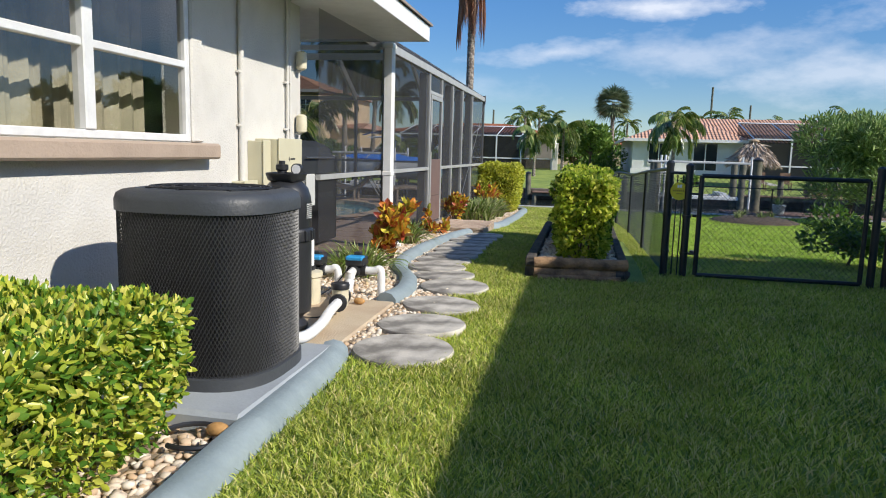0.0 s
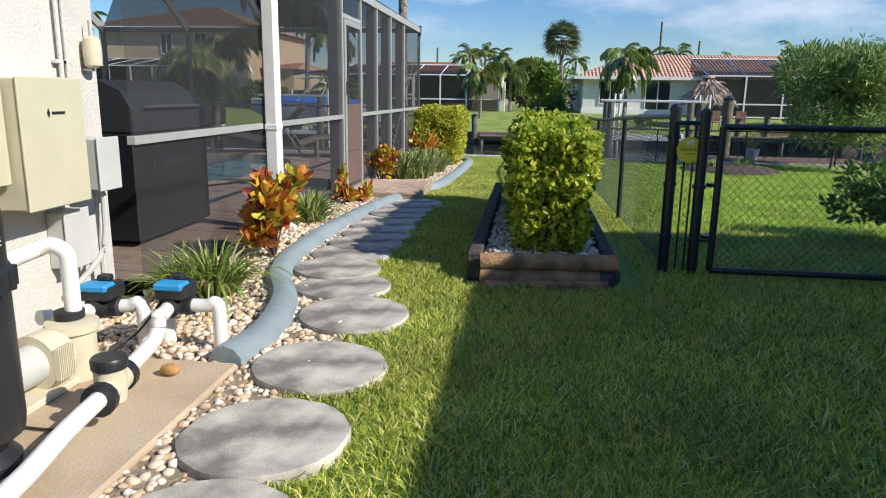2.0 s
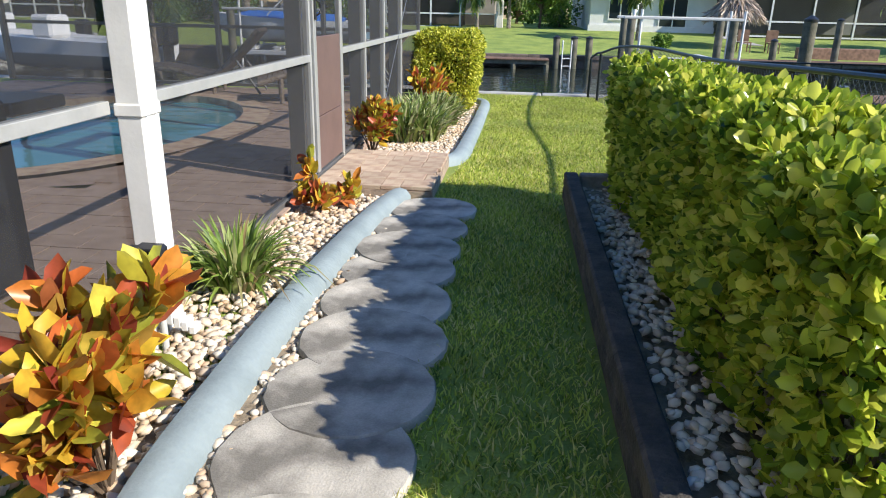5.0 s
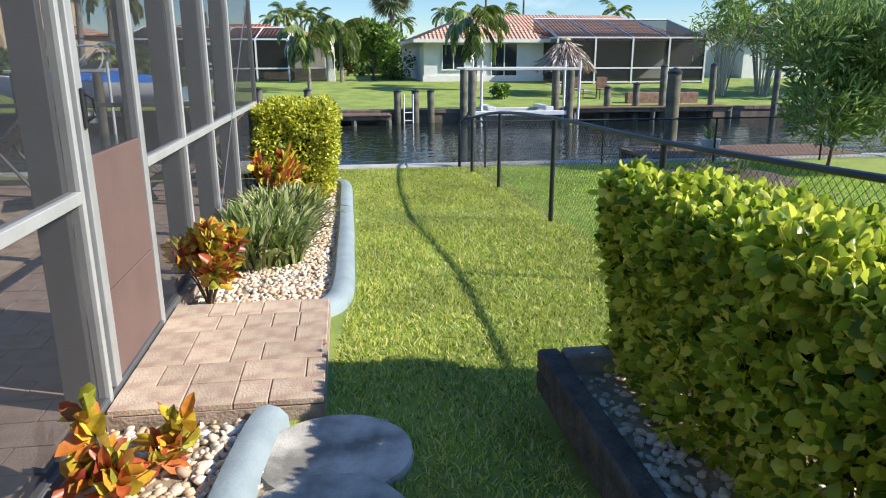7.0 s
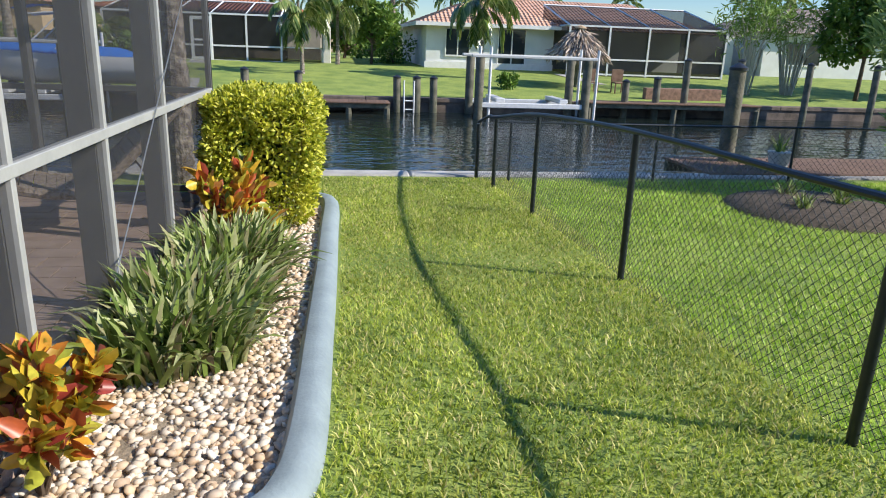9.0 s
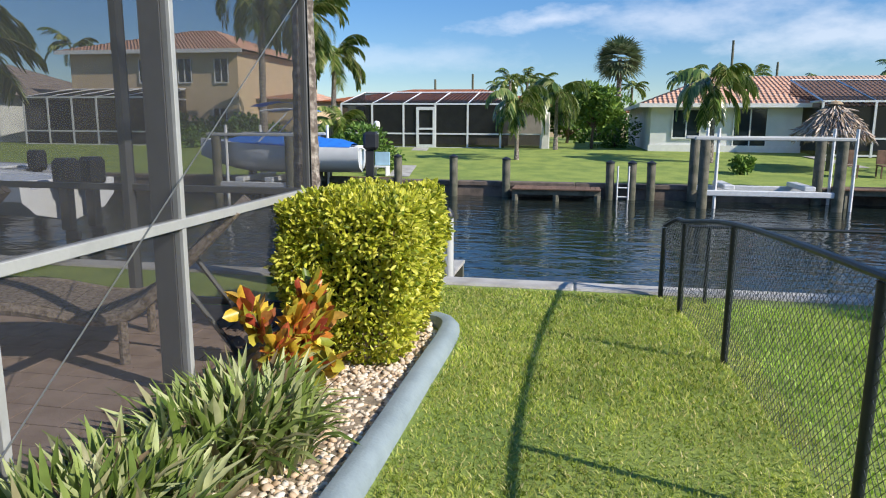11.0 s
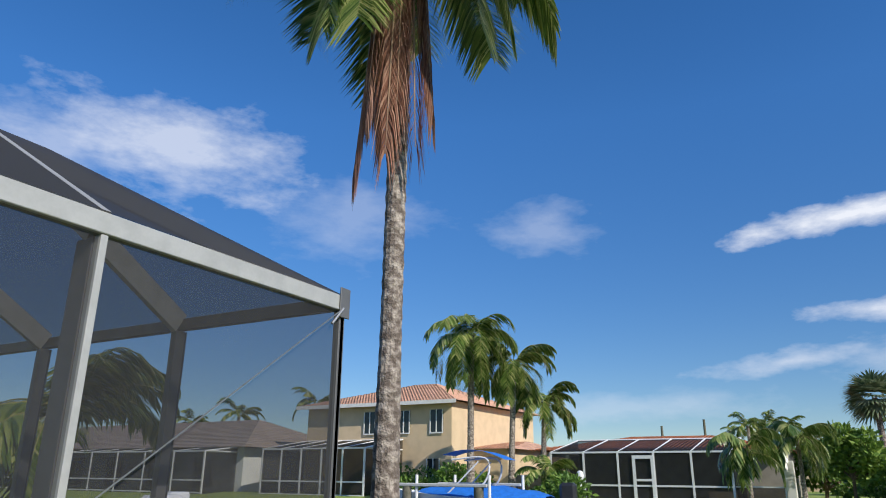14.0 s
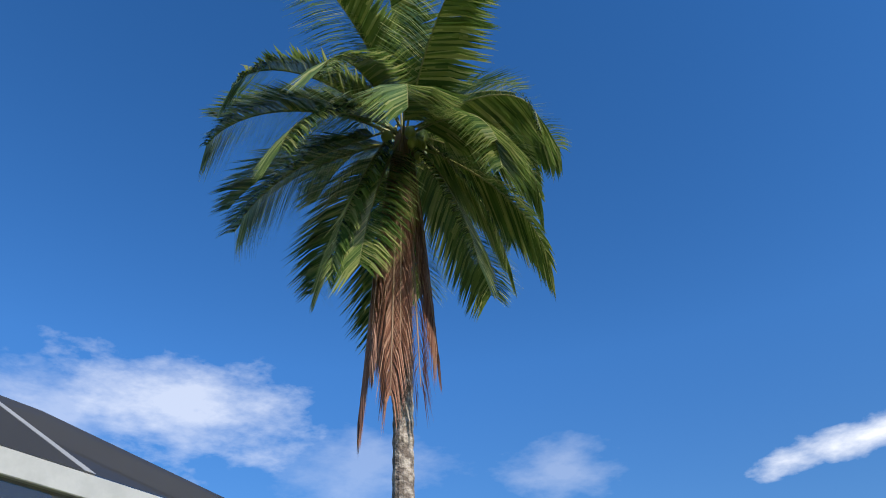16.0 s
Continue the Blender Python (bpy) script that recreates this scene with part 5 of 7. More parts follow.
def build_grill():
    g = thing("gas_grill", (-3.05, 7.9, 0.015), "large dark covered gas grill on the deck", "grill")
    part(g, "cabinet", Shape().box(-0.35, -0.65, 0.05, 0.35, 0.55, 0.88, 0.015), BLACK)
    part(g, "side_shelf", Shape().box(-0.36, 0.56, 0.80, 0.36, 0.95, 0.86, 0.01), BLACK)
    hood = [(-0.34, 0.89), (0.34, 0.89), (0.34, 1.05), (0.25, 1.2), (0.08, 1.28), (-0.15, 1.28), (-0.34, 1.1)]
    n = len(hood)
    s = Shape().add([(x, y, z) for y in (-0.62, 0.52) for x, z in hood], [tuple(range(n)), tuple(range(n, 2 * n))[::-1]] + [(i, (i + 1) % n, n + (i + 1) % n, n + i) for i in range(n)])
    part(g, "hood", s, GREY_TOP)
    s = Shape()
    for k in range(14):
        s.box(0.352, -0.4 + k * 0.06, 0.6, 0.357, -0.37 + k * 0.06, 0.66)
    part(g, "vents", s, GREY_TOP)
    part(g, "handle", Shape().tube([(0.37, -0.5, 1.08), (0.37, 0.4, 1.08)], 0.012, 8), STEEL, True)
    t = thing("gas_bottle", (-2.72, 6.62, 0.015), "white gas bottle with yellow and blue bands", "gas bottle")
    part(t, "upper_body", Shape().lathe([(0.14, 0.24), (0.145, 0.30), (0.12, 0.36), (0.05, 0.385)], n=20), YELLOW, True)
    part(t, "lower_body", Shape().lathe([(0.11, 0.0), (0.135, 0.03), (0.145, 0.06), (0.145, 0.238)], n=20), BLUE, True, "blue lower body")
    part(t, "collar", Shape().lathe([(0.085, 0.38), (0.085, 0.44), (0.08, 0.44), (0.08, 0.38)], n=18), WHITE, True)


build_grill()


def build_loungers():
    first = thing("lounge_chair", (-3.05, 15.45, 0.015), "curved woven brown lounge chair on the pool deck", "lounge chair", "loungers on the deck", 20)
    wick = mat("brown_wicker", (0.32, 0.26, 0.21), 0.8, 0.25, 40, 0.6, second=(0.16, 0.12, 0.09))
    line = smooth_line([(-1.05, 0, 0.26), (-0.7, 0, 0.36), (-0.3, 0, 0.36), (0.1, 0, 0.28), (0.35, 0, 0.31), (0.65, 0, 0.58), (0.98, 0, 0.92)], 5)
    for k, (p, q) in enumerate(zip(line, line[1:])):
        d = (q - p).normalized()
        up = Vector((-d.z, 0, d.x)) * 0.03
        s = Shape()
        c = [(v.x, y, v.z) for y in (-0.29, 0.29) for v in (p - up, q - up - d * 0.006, q + up - d * 0.006, p + up)]
        s.add(c, [(0, 1, 2, 3), (7, 6, 5, 4), (0, 4, 5, 1), (1, 5, 6, 2), (2, 6, 7, 3), (3, 7, 4, 0)])
        part(first, "woven_slat", s, wick)
    for y in (-0.33, 0.33):
        part(first, "side_rail", Shape().tube([(v.x, y, v.z) for v in line], 0.038, 8), wick, True, "thick woven edge")
        for x, z in ((-0.75, 0.33), (0.3, 0.28)):
            part(first, "leg", Shape().tube([(x, y, 0), (x, y, z)], 0.03, 8), wick, True)
        part(first, "back_strut", Shape().tube([(0.62, y * 0.9, 0.52), (0.95, y * 0.9, 0.02)], 0.018, 6), BRONZE_DK, True)
    copy_thing(first, pose(-5.2, 15.75, 0.015, 0, 0, 10))


build_loungers()

# ---- fences ----


def chain_link(s, a, b, h0, h1, cell=0.058, r=0.0018):
    """Diamond wire between two ground points; h0, h1: the height of its top at each end."""
    a, b = Vector(a), Vector(b)
    L = (b - a).length
    d = (b - a) / L

    def top(u):
        return h0 + (h1 - h0) * u / L

    H = max(h0, h1)
    k = -H
    while k < L:
        for sg in (1, -1):
            u0, u1, z0, z1 = k, k + H, (0.0, H) if sg > 0 else (H, 0.0), None
            p = [(k, z0[0]), (k + H, z0[1])]
            (ua, za), (ub, zb) = p
            m = (zb - za) / (ub - ua)
            lo, hi = max(0.0, ua), min(L, ub)
            if hi - lo < 0.01:
                continue
            q = []
            for u in (lo, hi):
                q.append([u, za + m * (u - ua)])
            for i in (0, 1):
                t = top(q[i][0])
                if q[i][1] > t:
                    g = (h1 - h0) / L
                    u = (h0 - za + m * ua) / (m - g)
                    q[i] = [u, h0 + g * u]
            if abs(q[1][0] - q[0][0]) < 0.01 or q[0][0] < -0.01 or q[1][0] > L + 0.01:
                continue
            pa, pb = (a + d * u + Vector((0, 0, z + 0.03)) for u, z in q)
            s.tube([pa, pb], r, 3, cap=False)
        k += cell


SIDE = [(1.26, 7.33, 1.10), (1.24, 9.75, 1.06), (1.22, 12.3, 1.02), (1.11, 14.5, 1.06), (1.03, 16.6, 0.98), (0.92, 17.95, 0.82), (0.82, 18.5, 0.70)]


def build_side_fence():
    f = thing("chain_link_fence", (1.2, 7.33, 0), "black vinyl chain-link fence along the lawn", "fence")
    o = Vector((1.2, 7.33, 0))
    mesh, rail = Shape(), []
    for k, (x, y, h) in enumerate(SIDE):
        z = lawn_z(x, y)
        s = Shape()
        r = 0.038 if k == 0 else 0.024
        s.tube([(x - o.x, y - o.y, z - 0.1), (x - o.x, y - o.y, z + h + (0.04 if k == 0 else -0.02))], r, 12)
        if k == 0:
            s.lathe([(0.042, z + h + 0.03), (0.042, z + h + 0.06), (0.02, z + h + 0.085)], x - o.x, y - o.y, 12)
        part(f, "post", s, FENCE, True)
        rail.append((x - o.x, y - o.y, z + h))
        if k:
            x0, y0, h0 = SIDE[k - 1]
            a, b = Vector((x0, y0, lawn_z(x0, y0))) - o, Vector((x, y, z)) - o
            chain_link(mesh, a, b, h0 - 0.02, h - 0.02)
    rail.insert(-1, (0.90 - o.x, 18.25 - o.y, -0.2 + 0.80))
    part(f, "top_rail", Shape().tube(smooth_line(rail, 4), 0.019, 8), FENCE, True)
    part(f, "wire_mesh", mesh, FENCE, label="black diamond wire mesh")


build_side_fence()


def build_gate():
    g = thing("chain_link_gate", (1.26, 7.3, 0), "black chain-link gate between dark steel posts", "gate")
    for x, h, r in ((0.175, 1.12, 0.036), (1.90, 1.14, 0.036), (2.02, 1.12, 0.030)):
        part(g, "post", Shape().tube([(x, -0.08, -0.05), (x, -0.08, h)], r, 12).lathe([(r + 0.005, h - 0.02), (r + 0.005, h + 0.02), (0.015, h + 0.04)], x, -0.08, 12), FENCE, True)
    part(g, "frame", Shape().tube([(0.29, -0.1, 0.05), (0.29, -0.1, 1.04)], 0.024, 10).tube([(1.80, -0.1, 0.05), (1.80, -0.1, 1.04)], 0.022, 10).tube([(0.29, -0.1, 1.04), (1.80, -0.1, 1.04)], 0.022, 10).tube(
        [(0.29, -0.1, 0.05), (1.80, -0.1, 0.05)], 0.022, 10).tube([(0.0, -0.02, 1.06), (0.175, -0.08, 1.06)], 0.015, 8).tube([(0.07, -0.03, 0.03), (0.07, -0.03, 1.04)], 0.007, 6).tube([(0.12, -0.06, 0.03), (0.12, -0.06, 1.04)], 0.007, 6), FENCE, True)
    m = Shape()
    chain_link(m, (0.31, -0.1, 0.03), (1.78, -0.1, 0.03), 0.98, 0.98)
    chain_link(m, (0.03, -0.02, 0.0), (0.16, -0.07, 0.0), 1.02, 1.02)
    chain_link(m, (2.04, -0.08, 0.0), (2.6, -0.08, 0.0), 1.05, 1.05)
    part(g, "wire_mesh", m, FENCE)
    for x in (0.0, 0.175, 0.29):
        for z in (0.25, 0.62, 0.95):
            part(g, "clamp", Shape().lathe([(0.03, z), (0.046, z), (0.046, z + 0.025), (0.03, z + 0.025)], x, -0.08 if x == 0.175 else (-0.1 if x > 0.3 else 0.03), 12), FENCE)
    for z in (0.25, 0.85):
        part(g, "hinge", Shape().box(0.175, -0.11, z, 0.29, -0.09, z + 0.02, 0.003), FENCE)
    n = thing("round_sign", (1.35, 7.215, 0.88), "round yellow warning sign with illegible writing", "sign")
    part(n, "plate", Shape().add([(0.088 * math.cos(k * math.tau / 28), yy, 0.088 * math.sin(k * math.tau / 28)) for yy in (0, 0.004) for k in range(28)],
                                  [tuple(range(28)), tuple(range(28, 56))[::-1]] + [(k, 28 + k, 28 + (k + 1) % 28, (k + 1) % 28) for k in range(28)]), YELLOW)
    s = Shape()
    for k in range(7):
        s.box(-0.062 + k * 0.018, -0.002, -0.004, -0.050 + k * 0.018, -0.0005, 0.014)
    s.box(-0.03, -0.002, -0.03, 0.03, -0.0005, -0.022)
    part(n, "writing_bars", s, mat("sign_brown", (0.35, 0.24, 0.03), 0.6, 0.05, 9, 0))
    part(n, "logo_shape", Shape().box(-0.025, -0.002, 0.035, -0.005, -0.0005, 0.06).box(0.0, -0.002, 0.035, 0.02, -0.0005, 0.066), WHITE)


build_gate()


def build_back_fence():
    f = thing("chain_link_fence", (1.0, 18.35, -0.2), "thin black chain-link fence along the neighbour's seawall", "fence")
    s = Shape()
    for k in range(6):
        s.tube([(0.2 + k * 1.9, 0, 0), (0.2 + k * 1.9, 0, 0.72)], 0.018, 8)
    s.tube([(0, 0, 0.72), (9.7, 0, 0.72)], 0.014, 8)
    part(f, "posts", s, FENCE, True)
    m = Shape()
    chain_link(m, (0, 0, 0), (9.7, 0, 0), 0.7, 0.7, 0.08, 0.0024)
    part(f, "wire_mesh", m, FENCE)


build_back_fence()


def build_neighbour():
    s = Shape().box(4.0, -12, -0.1, 4.25, 7.0, 2.55)
    s.box(4.25, 6.75, -0.1, 14, 7.0, 2.55)
    setting("wall_neighbour", s, STUCCO, "plain pale wall of the neighbouring house")
    s = Shape().box(3.43, -12, 2.5, 14, 7.5, 2.64, 0.01)
    s.quad((3.40, -12, 2.645), (3.40, 7.54, 2.645), (8.5, 3.0, 4.3), (8.5, -12, 4.3))
    s.quad((3.40, 7.54, 2.645), (14, 7.54, 2.645), (8.5, 3.0, 4.3))
    setting("roof_neighbour", s, TRIM, "white eave and roof of the neighbouring house")


build_neighbour()

# ---- grass blades ----
BARE = [BED_A, BED_B, BED_D, [(-2.2, 2.4), (-0.83, 2.4), (-0.86, 3.8), (-0.97, 5.12), (-2.2, 5.12)], [(-0.14, 6.64), (1.05, 6.74), (1.05, 10.64), (-0.14, 10.64)],
        [(-2, 10.58), (-1.06, 10.58), (-1.06, 11.94), (-2, 11.94)]]


def grass(name, x0, y0, x1, y1, dens, high, wide, seed, label, m=GRASS):
    rng = np.random.default_rng(seed)
    n = int((x1 - x0) * (y1 - y0) * dens)
    x, y = rng.uniform(x0, x1, n), rng.uniform(y0, y1, n)
    keep = np.ones(n, bool)
    for poly in BARE:
        bx0, bx1 = min(p[0] for p in poly) , max(p[0] for p in poly)
        by0, by1 = min(p[1] for p in poly), max(p[1] for p in poly)
        for i in np.nonzero(keep & (x > bx0) & (x < bx1) & (y > by0) & (y < by1))[0]:
            keep[i] = not inside(poly, x[i], y[i])
    edge = np.interp(y, [0, 2.4, 3.4, 3.72, 5.15, 5.5, 6.05, 6.55, 7.1, 8.6, 10, 10.5, 12, 12.5, 14.6, 16.7, 17.1, 17.3], [-0.72, -0.79, -0.83, -0.9, -0.92, -0.93, -1.02, -1.22, -1.38, -1.4, -1.34, -1.12, -0.97, -0.9, -0.87, -0.86, -1.0, -4])
    keep &= x > edge
    for sx, sy in STONES:
        keep &= (x - sx) ** 2 + (y - sy) ** 2 > 0.294 ** 2
    # pebble fringe beside the stones
    x, y = x[keep], y[keep]
    gap = np.array([inside(BED_C, a, b) if a < -0.5 and 3.6 < b < 10.6 else False for a, b in zip(x, y)])
    x, y = x[~gap], y[~gap]
    n = len(x)
    patch = np.array([noise.noise(Vector((a * 1.7, b * 1.7, seed))) for a, b in zip(x, y)])
    z = np.interp(y, [8, 15, 18], [0, -0.18, -0.2])
    a = rng.uniform(0, math.tau, n)
    h = high * 0.75 * rng.uniform(0.5, 1.2, n) * (1 + 0.25 * patch)
    lean = rng.uniform(0.3, 1.5, n)
    b = rng.uniform(0, math.tau, n)
    w = wide * rng.uniform(0.6, 1.2, n) / 2
    c = np.stack([x, y, z], 1)
    sd = np.stack([np.cos(a) * w, np.sin(a) * w, np.zeros(n)], 1)
    tip = c + np.stack([np.cos(b) * h * lean, np.sin(b) * h * lean, h], 1)
    mid = c + np.stack([np.cos(b) * h * lean * 0.3, np.sin(b) * h * lean * 0.3, h * 0.55], 1)
    v = np.stack([c - sd, c + sd, mid + sd * 0.8, tip, mid - sd * 0.8], 1).reshape(-1, 3)
    k = np.arange(n)[:, None] * 5
    me = np_mesh(name, v, np.concatenate([k + np.array([0, 1, 2]), k + np.array([0, 2, 4]), k + np.array([4, 2, 3])], 0), m)
    tagged(new(name, me), label, "grass", kind="stuff")


grass("lawn_grass", -1.4, 1.6, 1.3, 7.2, 6500, 0.055, 0.008, 51, "dense mown green lawn grass")
grass("lawn_grass", -1.4, 7.2, 1.25, 18.45, 4200, 0.042, 0.0085, 52, "dense mown green lawn grass")
grass("lawn_grass", 1.3, 2.4, 4.0, 9.0, 3600, 0.06, 0.010, 53, "shaded lawn grass before the gate")
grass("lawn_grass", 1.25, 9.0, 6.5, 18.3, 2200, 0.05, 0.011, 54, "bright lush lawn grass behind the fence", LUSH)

# ---- palms and trees ----


def frond(rng, start, az, rise, length, droop, leaflets, leaf_len, hang=0.5, width=0.035):
    """One feather frond: points of its rib and the corners of its leaflets."""
    rib, pitch = [np.array(start, float)], rise
    steps = 14
    for k in range(steps):
        d = np.array([math.cos(az) * math.cos(pitch), math.sin(az) * math.cos(pitch), math.sin(pitch)])
        rib.append(rib[-1] + d * length / steps)
        pitch -= droop / steps * (0.5 + k / steps)
        pitch = max(pitch, -1.5)
    rib = np.array(rib)
    side = np.array([-math.sin(az), math.cos(az), 0.0])
    v, f = [], []
    for i in range(leaflets):
        t = 0.14 + 0.86 * i / leaflets
        q = t * steps
        j = min(int(q), steps - 1)
        p = rib[j] + (rib[j + 1] - rib[j]) * (q - j)
        d = rib[j + 1] - rib[j]
        d = d / np.linalg.norm(d)
        L = leaf_len * math.sin(math.pi * (0.12 + 0.80 * t)) ** 0.6 * rng.uniform(0.8, 1.1)
        for sg in (-1, 1):
            out = side * sg * 0.85 + d * 0.55 + np.array([0, 0, -hang * rng.uniform(0.5, 1.2)])
            out = out / np.linalg.norm(out)
            w = np.cross(out, [0, 0, 1.0])
            w = w / max(np.linalg.norm(w), 1e-6) * width * 0.5
            w = w * 0.6 + d * width * 0.4
            m = p + out * L * 0.5 + np.array([0, 0, 0.02 * L])
            e = p + out * L + np.array([0, 0, -hang * 0.35 * L])
            b = len(v)
            v += [p - w * 0.5, p + w * 0.5, m + w, e, m - w]
            f += [(b, b + 1, b + 2), (b, b + 2, b + 4), (b + 4, b + 2, b + 3)]
    return rib, v, f


def palm(name, at, height, lean, trunk_r, specs, label, seed, dry=(), group="", fat=1.25, nuts=0, width=0.035):
    """specs: (azimuth, rise, length, droop, leaflets, leaf length, hang) of each frond."""
    rng = np.random.default_rng(seed)
    p = thing(name, at, label, "palm tree", group)
    top = np.array([lean[0], lean[1], height])
    s = Shape()
    n, rings = 14, max(24, int(height * 12))
    v = []
    for k in range(rings + 1):
        t = k / rings
        c = np.array([lean[0] * t ** 1.5, lean[1] * t ** 1.5, height * t])
        r = trunk_r * (fat - (fat - 0.9) * min(1, t * 3)) * (1 - 0.15 * t) * (1 + (0.05 if k % 2 else -0.02) + rng.uniform(-0.02, 0.02))
        v += [(c[0] + r * math.cos(j * math.tau / n), c[1] + r * math.sin(j * math.tau / n), c[2]) for j in range(n)]
    s.add(v, [(i * n + j, i * n + (j + 1) % n, (i + 1) * n + (j + 1) % n, (i + 1) * n + j) for i in range(rings) for j in range(n)])
    part(p, "trunk", s, BARK)
    for which, m, nm in ((specs, PALM, "fronds"), (dry, PALM_DRY, "dry_fronds")):
        if not which:
            continue
        av, af, ribs = [], [], Shape()
        for az, rise, L, droop, cnt, ll, hang in which:
            st = top + np.array([math.cos(az), math.sin(az), 0]) * trunk_r * 0.7 + np.array([0, 0, rng.uniform(-0.15, 0.2)])
            rib, fv, ff = frond(rng, st, az, rise, L, droop, cnt, ll, hang, width)
            af += [tuple(i + len(av) for i in q) for q in ff]
            av += fv
            ribs.tube([tuple(r) for r in rib], 0.018 * L / 2.5, 5, 0.004)
        ob = new(nm, np_mesh(nm, np.array(av), np.array(af), m))
        ob.parent = p
        tagged(ob, "drooping brown dead fronds" if m is PALM_DRY else "green feathery fronds", kind="stuff")
        part(p, "frond_ribs", ribs, mat("frond_rib", (0.25, 0.24, 0.07) if m is PALM else (0.30, 0.18, 0.10), 0.5, 0.1, 9, 0))
    if nuts:
        green = mat("green_coconut", (0.28, 0.30, 0.06), 0.4, 0.1, 8, 0.05)
        for k in range(nuts):
            a = rng.uniform(0, math.tau)
            c = top + np.array([0.25 * math.cos(a), 0.25 * math.sin(a), rng.uniform(-0.35, 0.0)])
            s = Shape().lathe([(0.02, c[2] - 0.1), (0.06, c[2] - 0.06), (0.075, c[2]), (0.05, c[2] + 0.07), (0.01, c[2] + 0.09)], c[0], c[1], 10)
            part(p, "coconut", s, green, True)
    return p


# fronds of the tall palm: azimuth, rise, length, droop
FRONDS = [(3.60, 0.80, 3.1, 1.35), (4.25, 0.62, 2.8, 2.3), (4.85, 0.15, 2.3, 1.7), (3.45, 0.0, 2.7, 1.3), (3.85, -0.5, 2.7, 0.8), (4.3, -1.15, 3.1, 0.35), (4.0, 0.35, 2.9, 1.9), (3.3, 0.5, 3.0, 1.7),
          (0.70, 0.75, 2.6, 2.3), (0.10, 0.45, 2.6, 2.7), (1.05, 0.40, 2.5, 2.6), (0.45, -0.1, 2.6, 2.0), (0.25, -0.95, 2.9, 0.6), (-0.35, -0.35, 2.8, 1.5),
          (2.2, 1.05, 2.9, 1.5), (2.8, 0.9, 3.0, 1.6), (1.6, 0.85, 3.0, 1.8), (5.6, 0.95, 2.5, 1.7), (4.6, 1.15, 2.7, 1.4), (0.9, 1.2, 2.8, 1.2), (3.0, 1.3, 2.6, 1.0), (5.2, 1.35, 2.4, 1.0),
          (5.3, -0.1, 2.4, 1.7), (4.55, -0.3, 2.7, 1.3), (5.9, -0.4, 2.6, 1.1), (0.5, -0.6, 2.9, 1.0), (4.75, -1.15, 2.9, 0.3), (0.0, -1.1, 2.8, 0.4),
          (2.0, 0.35, 3.0, 2.0), (2.7, 0.2, 3.0, 2.0), (1.5, 0.0, 2.8, 1.8), (2.3, -0.5, 2.8, 1.1)]
hero = random.Random(3)
specs = [(a + hero.uniform(-0.06, 0.06), r, L * 0.9, d * 0.95, 130, 0.80, 0.45) for a, r, L, d in FRONDS]
dry = [(a, -1.42 - 0.06 * (k % 2), 3.0 + 0.8 * hero.random(), 0.2, 90, 0.5, 2.6) for k, a in enumerate((-2.0, -1.5, -1.1, -0.6, 3.9, 4.5, -1.8, -0.9, -1.3, 0.2))]
palm("coconut_palm", (-2.64, 18.16, -0.2), 8.1, (0.03, 0.05), 0.115, specs, "tall coconut palm with green fronds and brown dead skirt", 5, dry, nuts=14, width=0.036)


def far_specs(seed, n, L, leaf, droop=2.0, cnt=26, hang=0.6, low=-0.4):
    r = random.Random(seed)
    return [(k * 2.399 + r.uniform(-0.2, 0.2), 1.2 - (1.2 - low) * ((k * 7) % n) / n, L * r.uniform(0.85, 1.1), droop * r.uniform(0.8, 1.1), cnt, leaf, hang) for k in range(n)]


def fan_palm(at, height, crown, seed, label):
    """A palm with stiff round fan leaves."""
    rng = np.random.default_rng(seed)
    p = thing("fan_palm", at, label, "palm tree")
    s = Shape().tube([(0, 0, 0), (0.05, 0, height * 0.5), (0, 0, height)], 0.2, 10, 0.13)
    part(p, "trunk", s, BARK, True)
    v, f = [], []
    for k in range(42):
        az, el = k * 2.399, math.asin(1 - 1.8 * k / 42)
        d = np.array([math.cos(az) * math.cos(el), math.sin(az) * math.cos(el), math.sin(el)])
        c = np.array([0, 0, height]) + d * crown * 0.35
        a = unit(np.cross(d, [[0.1, 0.2, 1.0]]))[0]
        b = np.cross(a, d)
        for j in range(13):
            t = -1.35 + 2.7 * j / 12
            o = d * math.cos(t) + a * math.sin(t)
            w = np.cross(o, b) * 0.07
            i = len(v)
            tip = c + o * crown * 0.62 * rng.uniform(0.9, 1.1) + np.array([0, 0, -0.12 * crown])
            v += [c, c + o * crown * 0.3 + w, tip, c + o * crown * 0.3 - w]
            f.append((i, i + 1, i + 2, i + 3))
    ob = new("fans", np_mesh("fans", np.array(v), np.array(f), FANLEAF))
    ob.parent = p


fan_palm((2.33, 55, 0.2), 5.0, 1.75, 1, "tall fan palm with a round crown")
palm("coconut_palm", (-15.4, 44.5, 0.1), 7.9, (0.1, 0), 0.19, far_specs(1, 34, 3.0, 0.9, 2.8, 34, 0.6, -0.9), "leaning coconut palm behind the far dock", 61, width=0.11, group="palms across the canal")
palm("coconut_palm", (-13.9, 46.0, 0.15), 6.6, (0.3, 0), 0.17, far_specs(2, 28, 2.4, 0.75, 2.7, 32, 0.6, -0.8), "coconut palm behind the far dock", 62, width=0.11, group="palms across the canal")
palm("coconut_palm", (-13.2, 48.5, 0.2), 4.8, (0.2, 0), 0.16, far_specs(3, 24, 2.2, 0.65, 2.3, 30), "coconut palm behind the far dock", 63, width=0.11, group="palms across the canal")
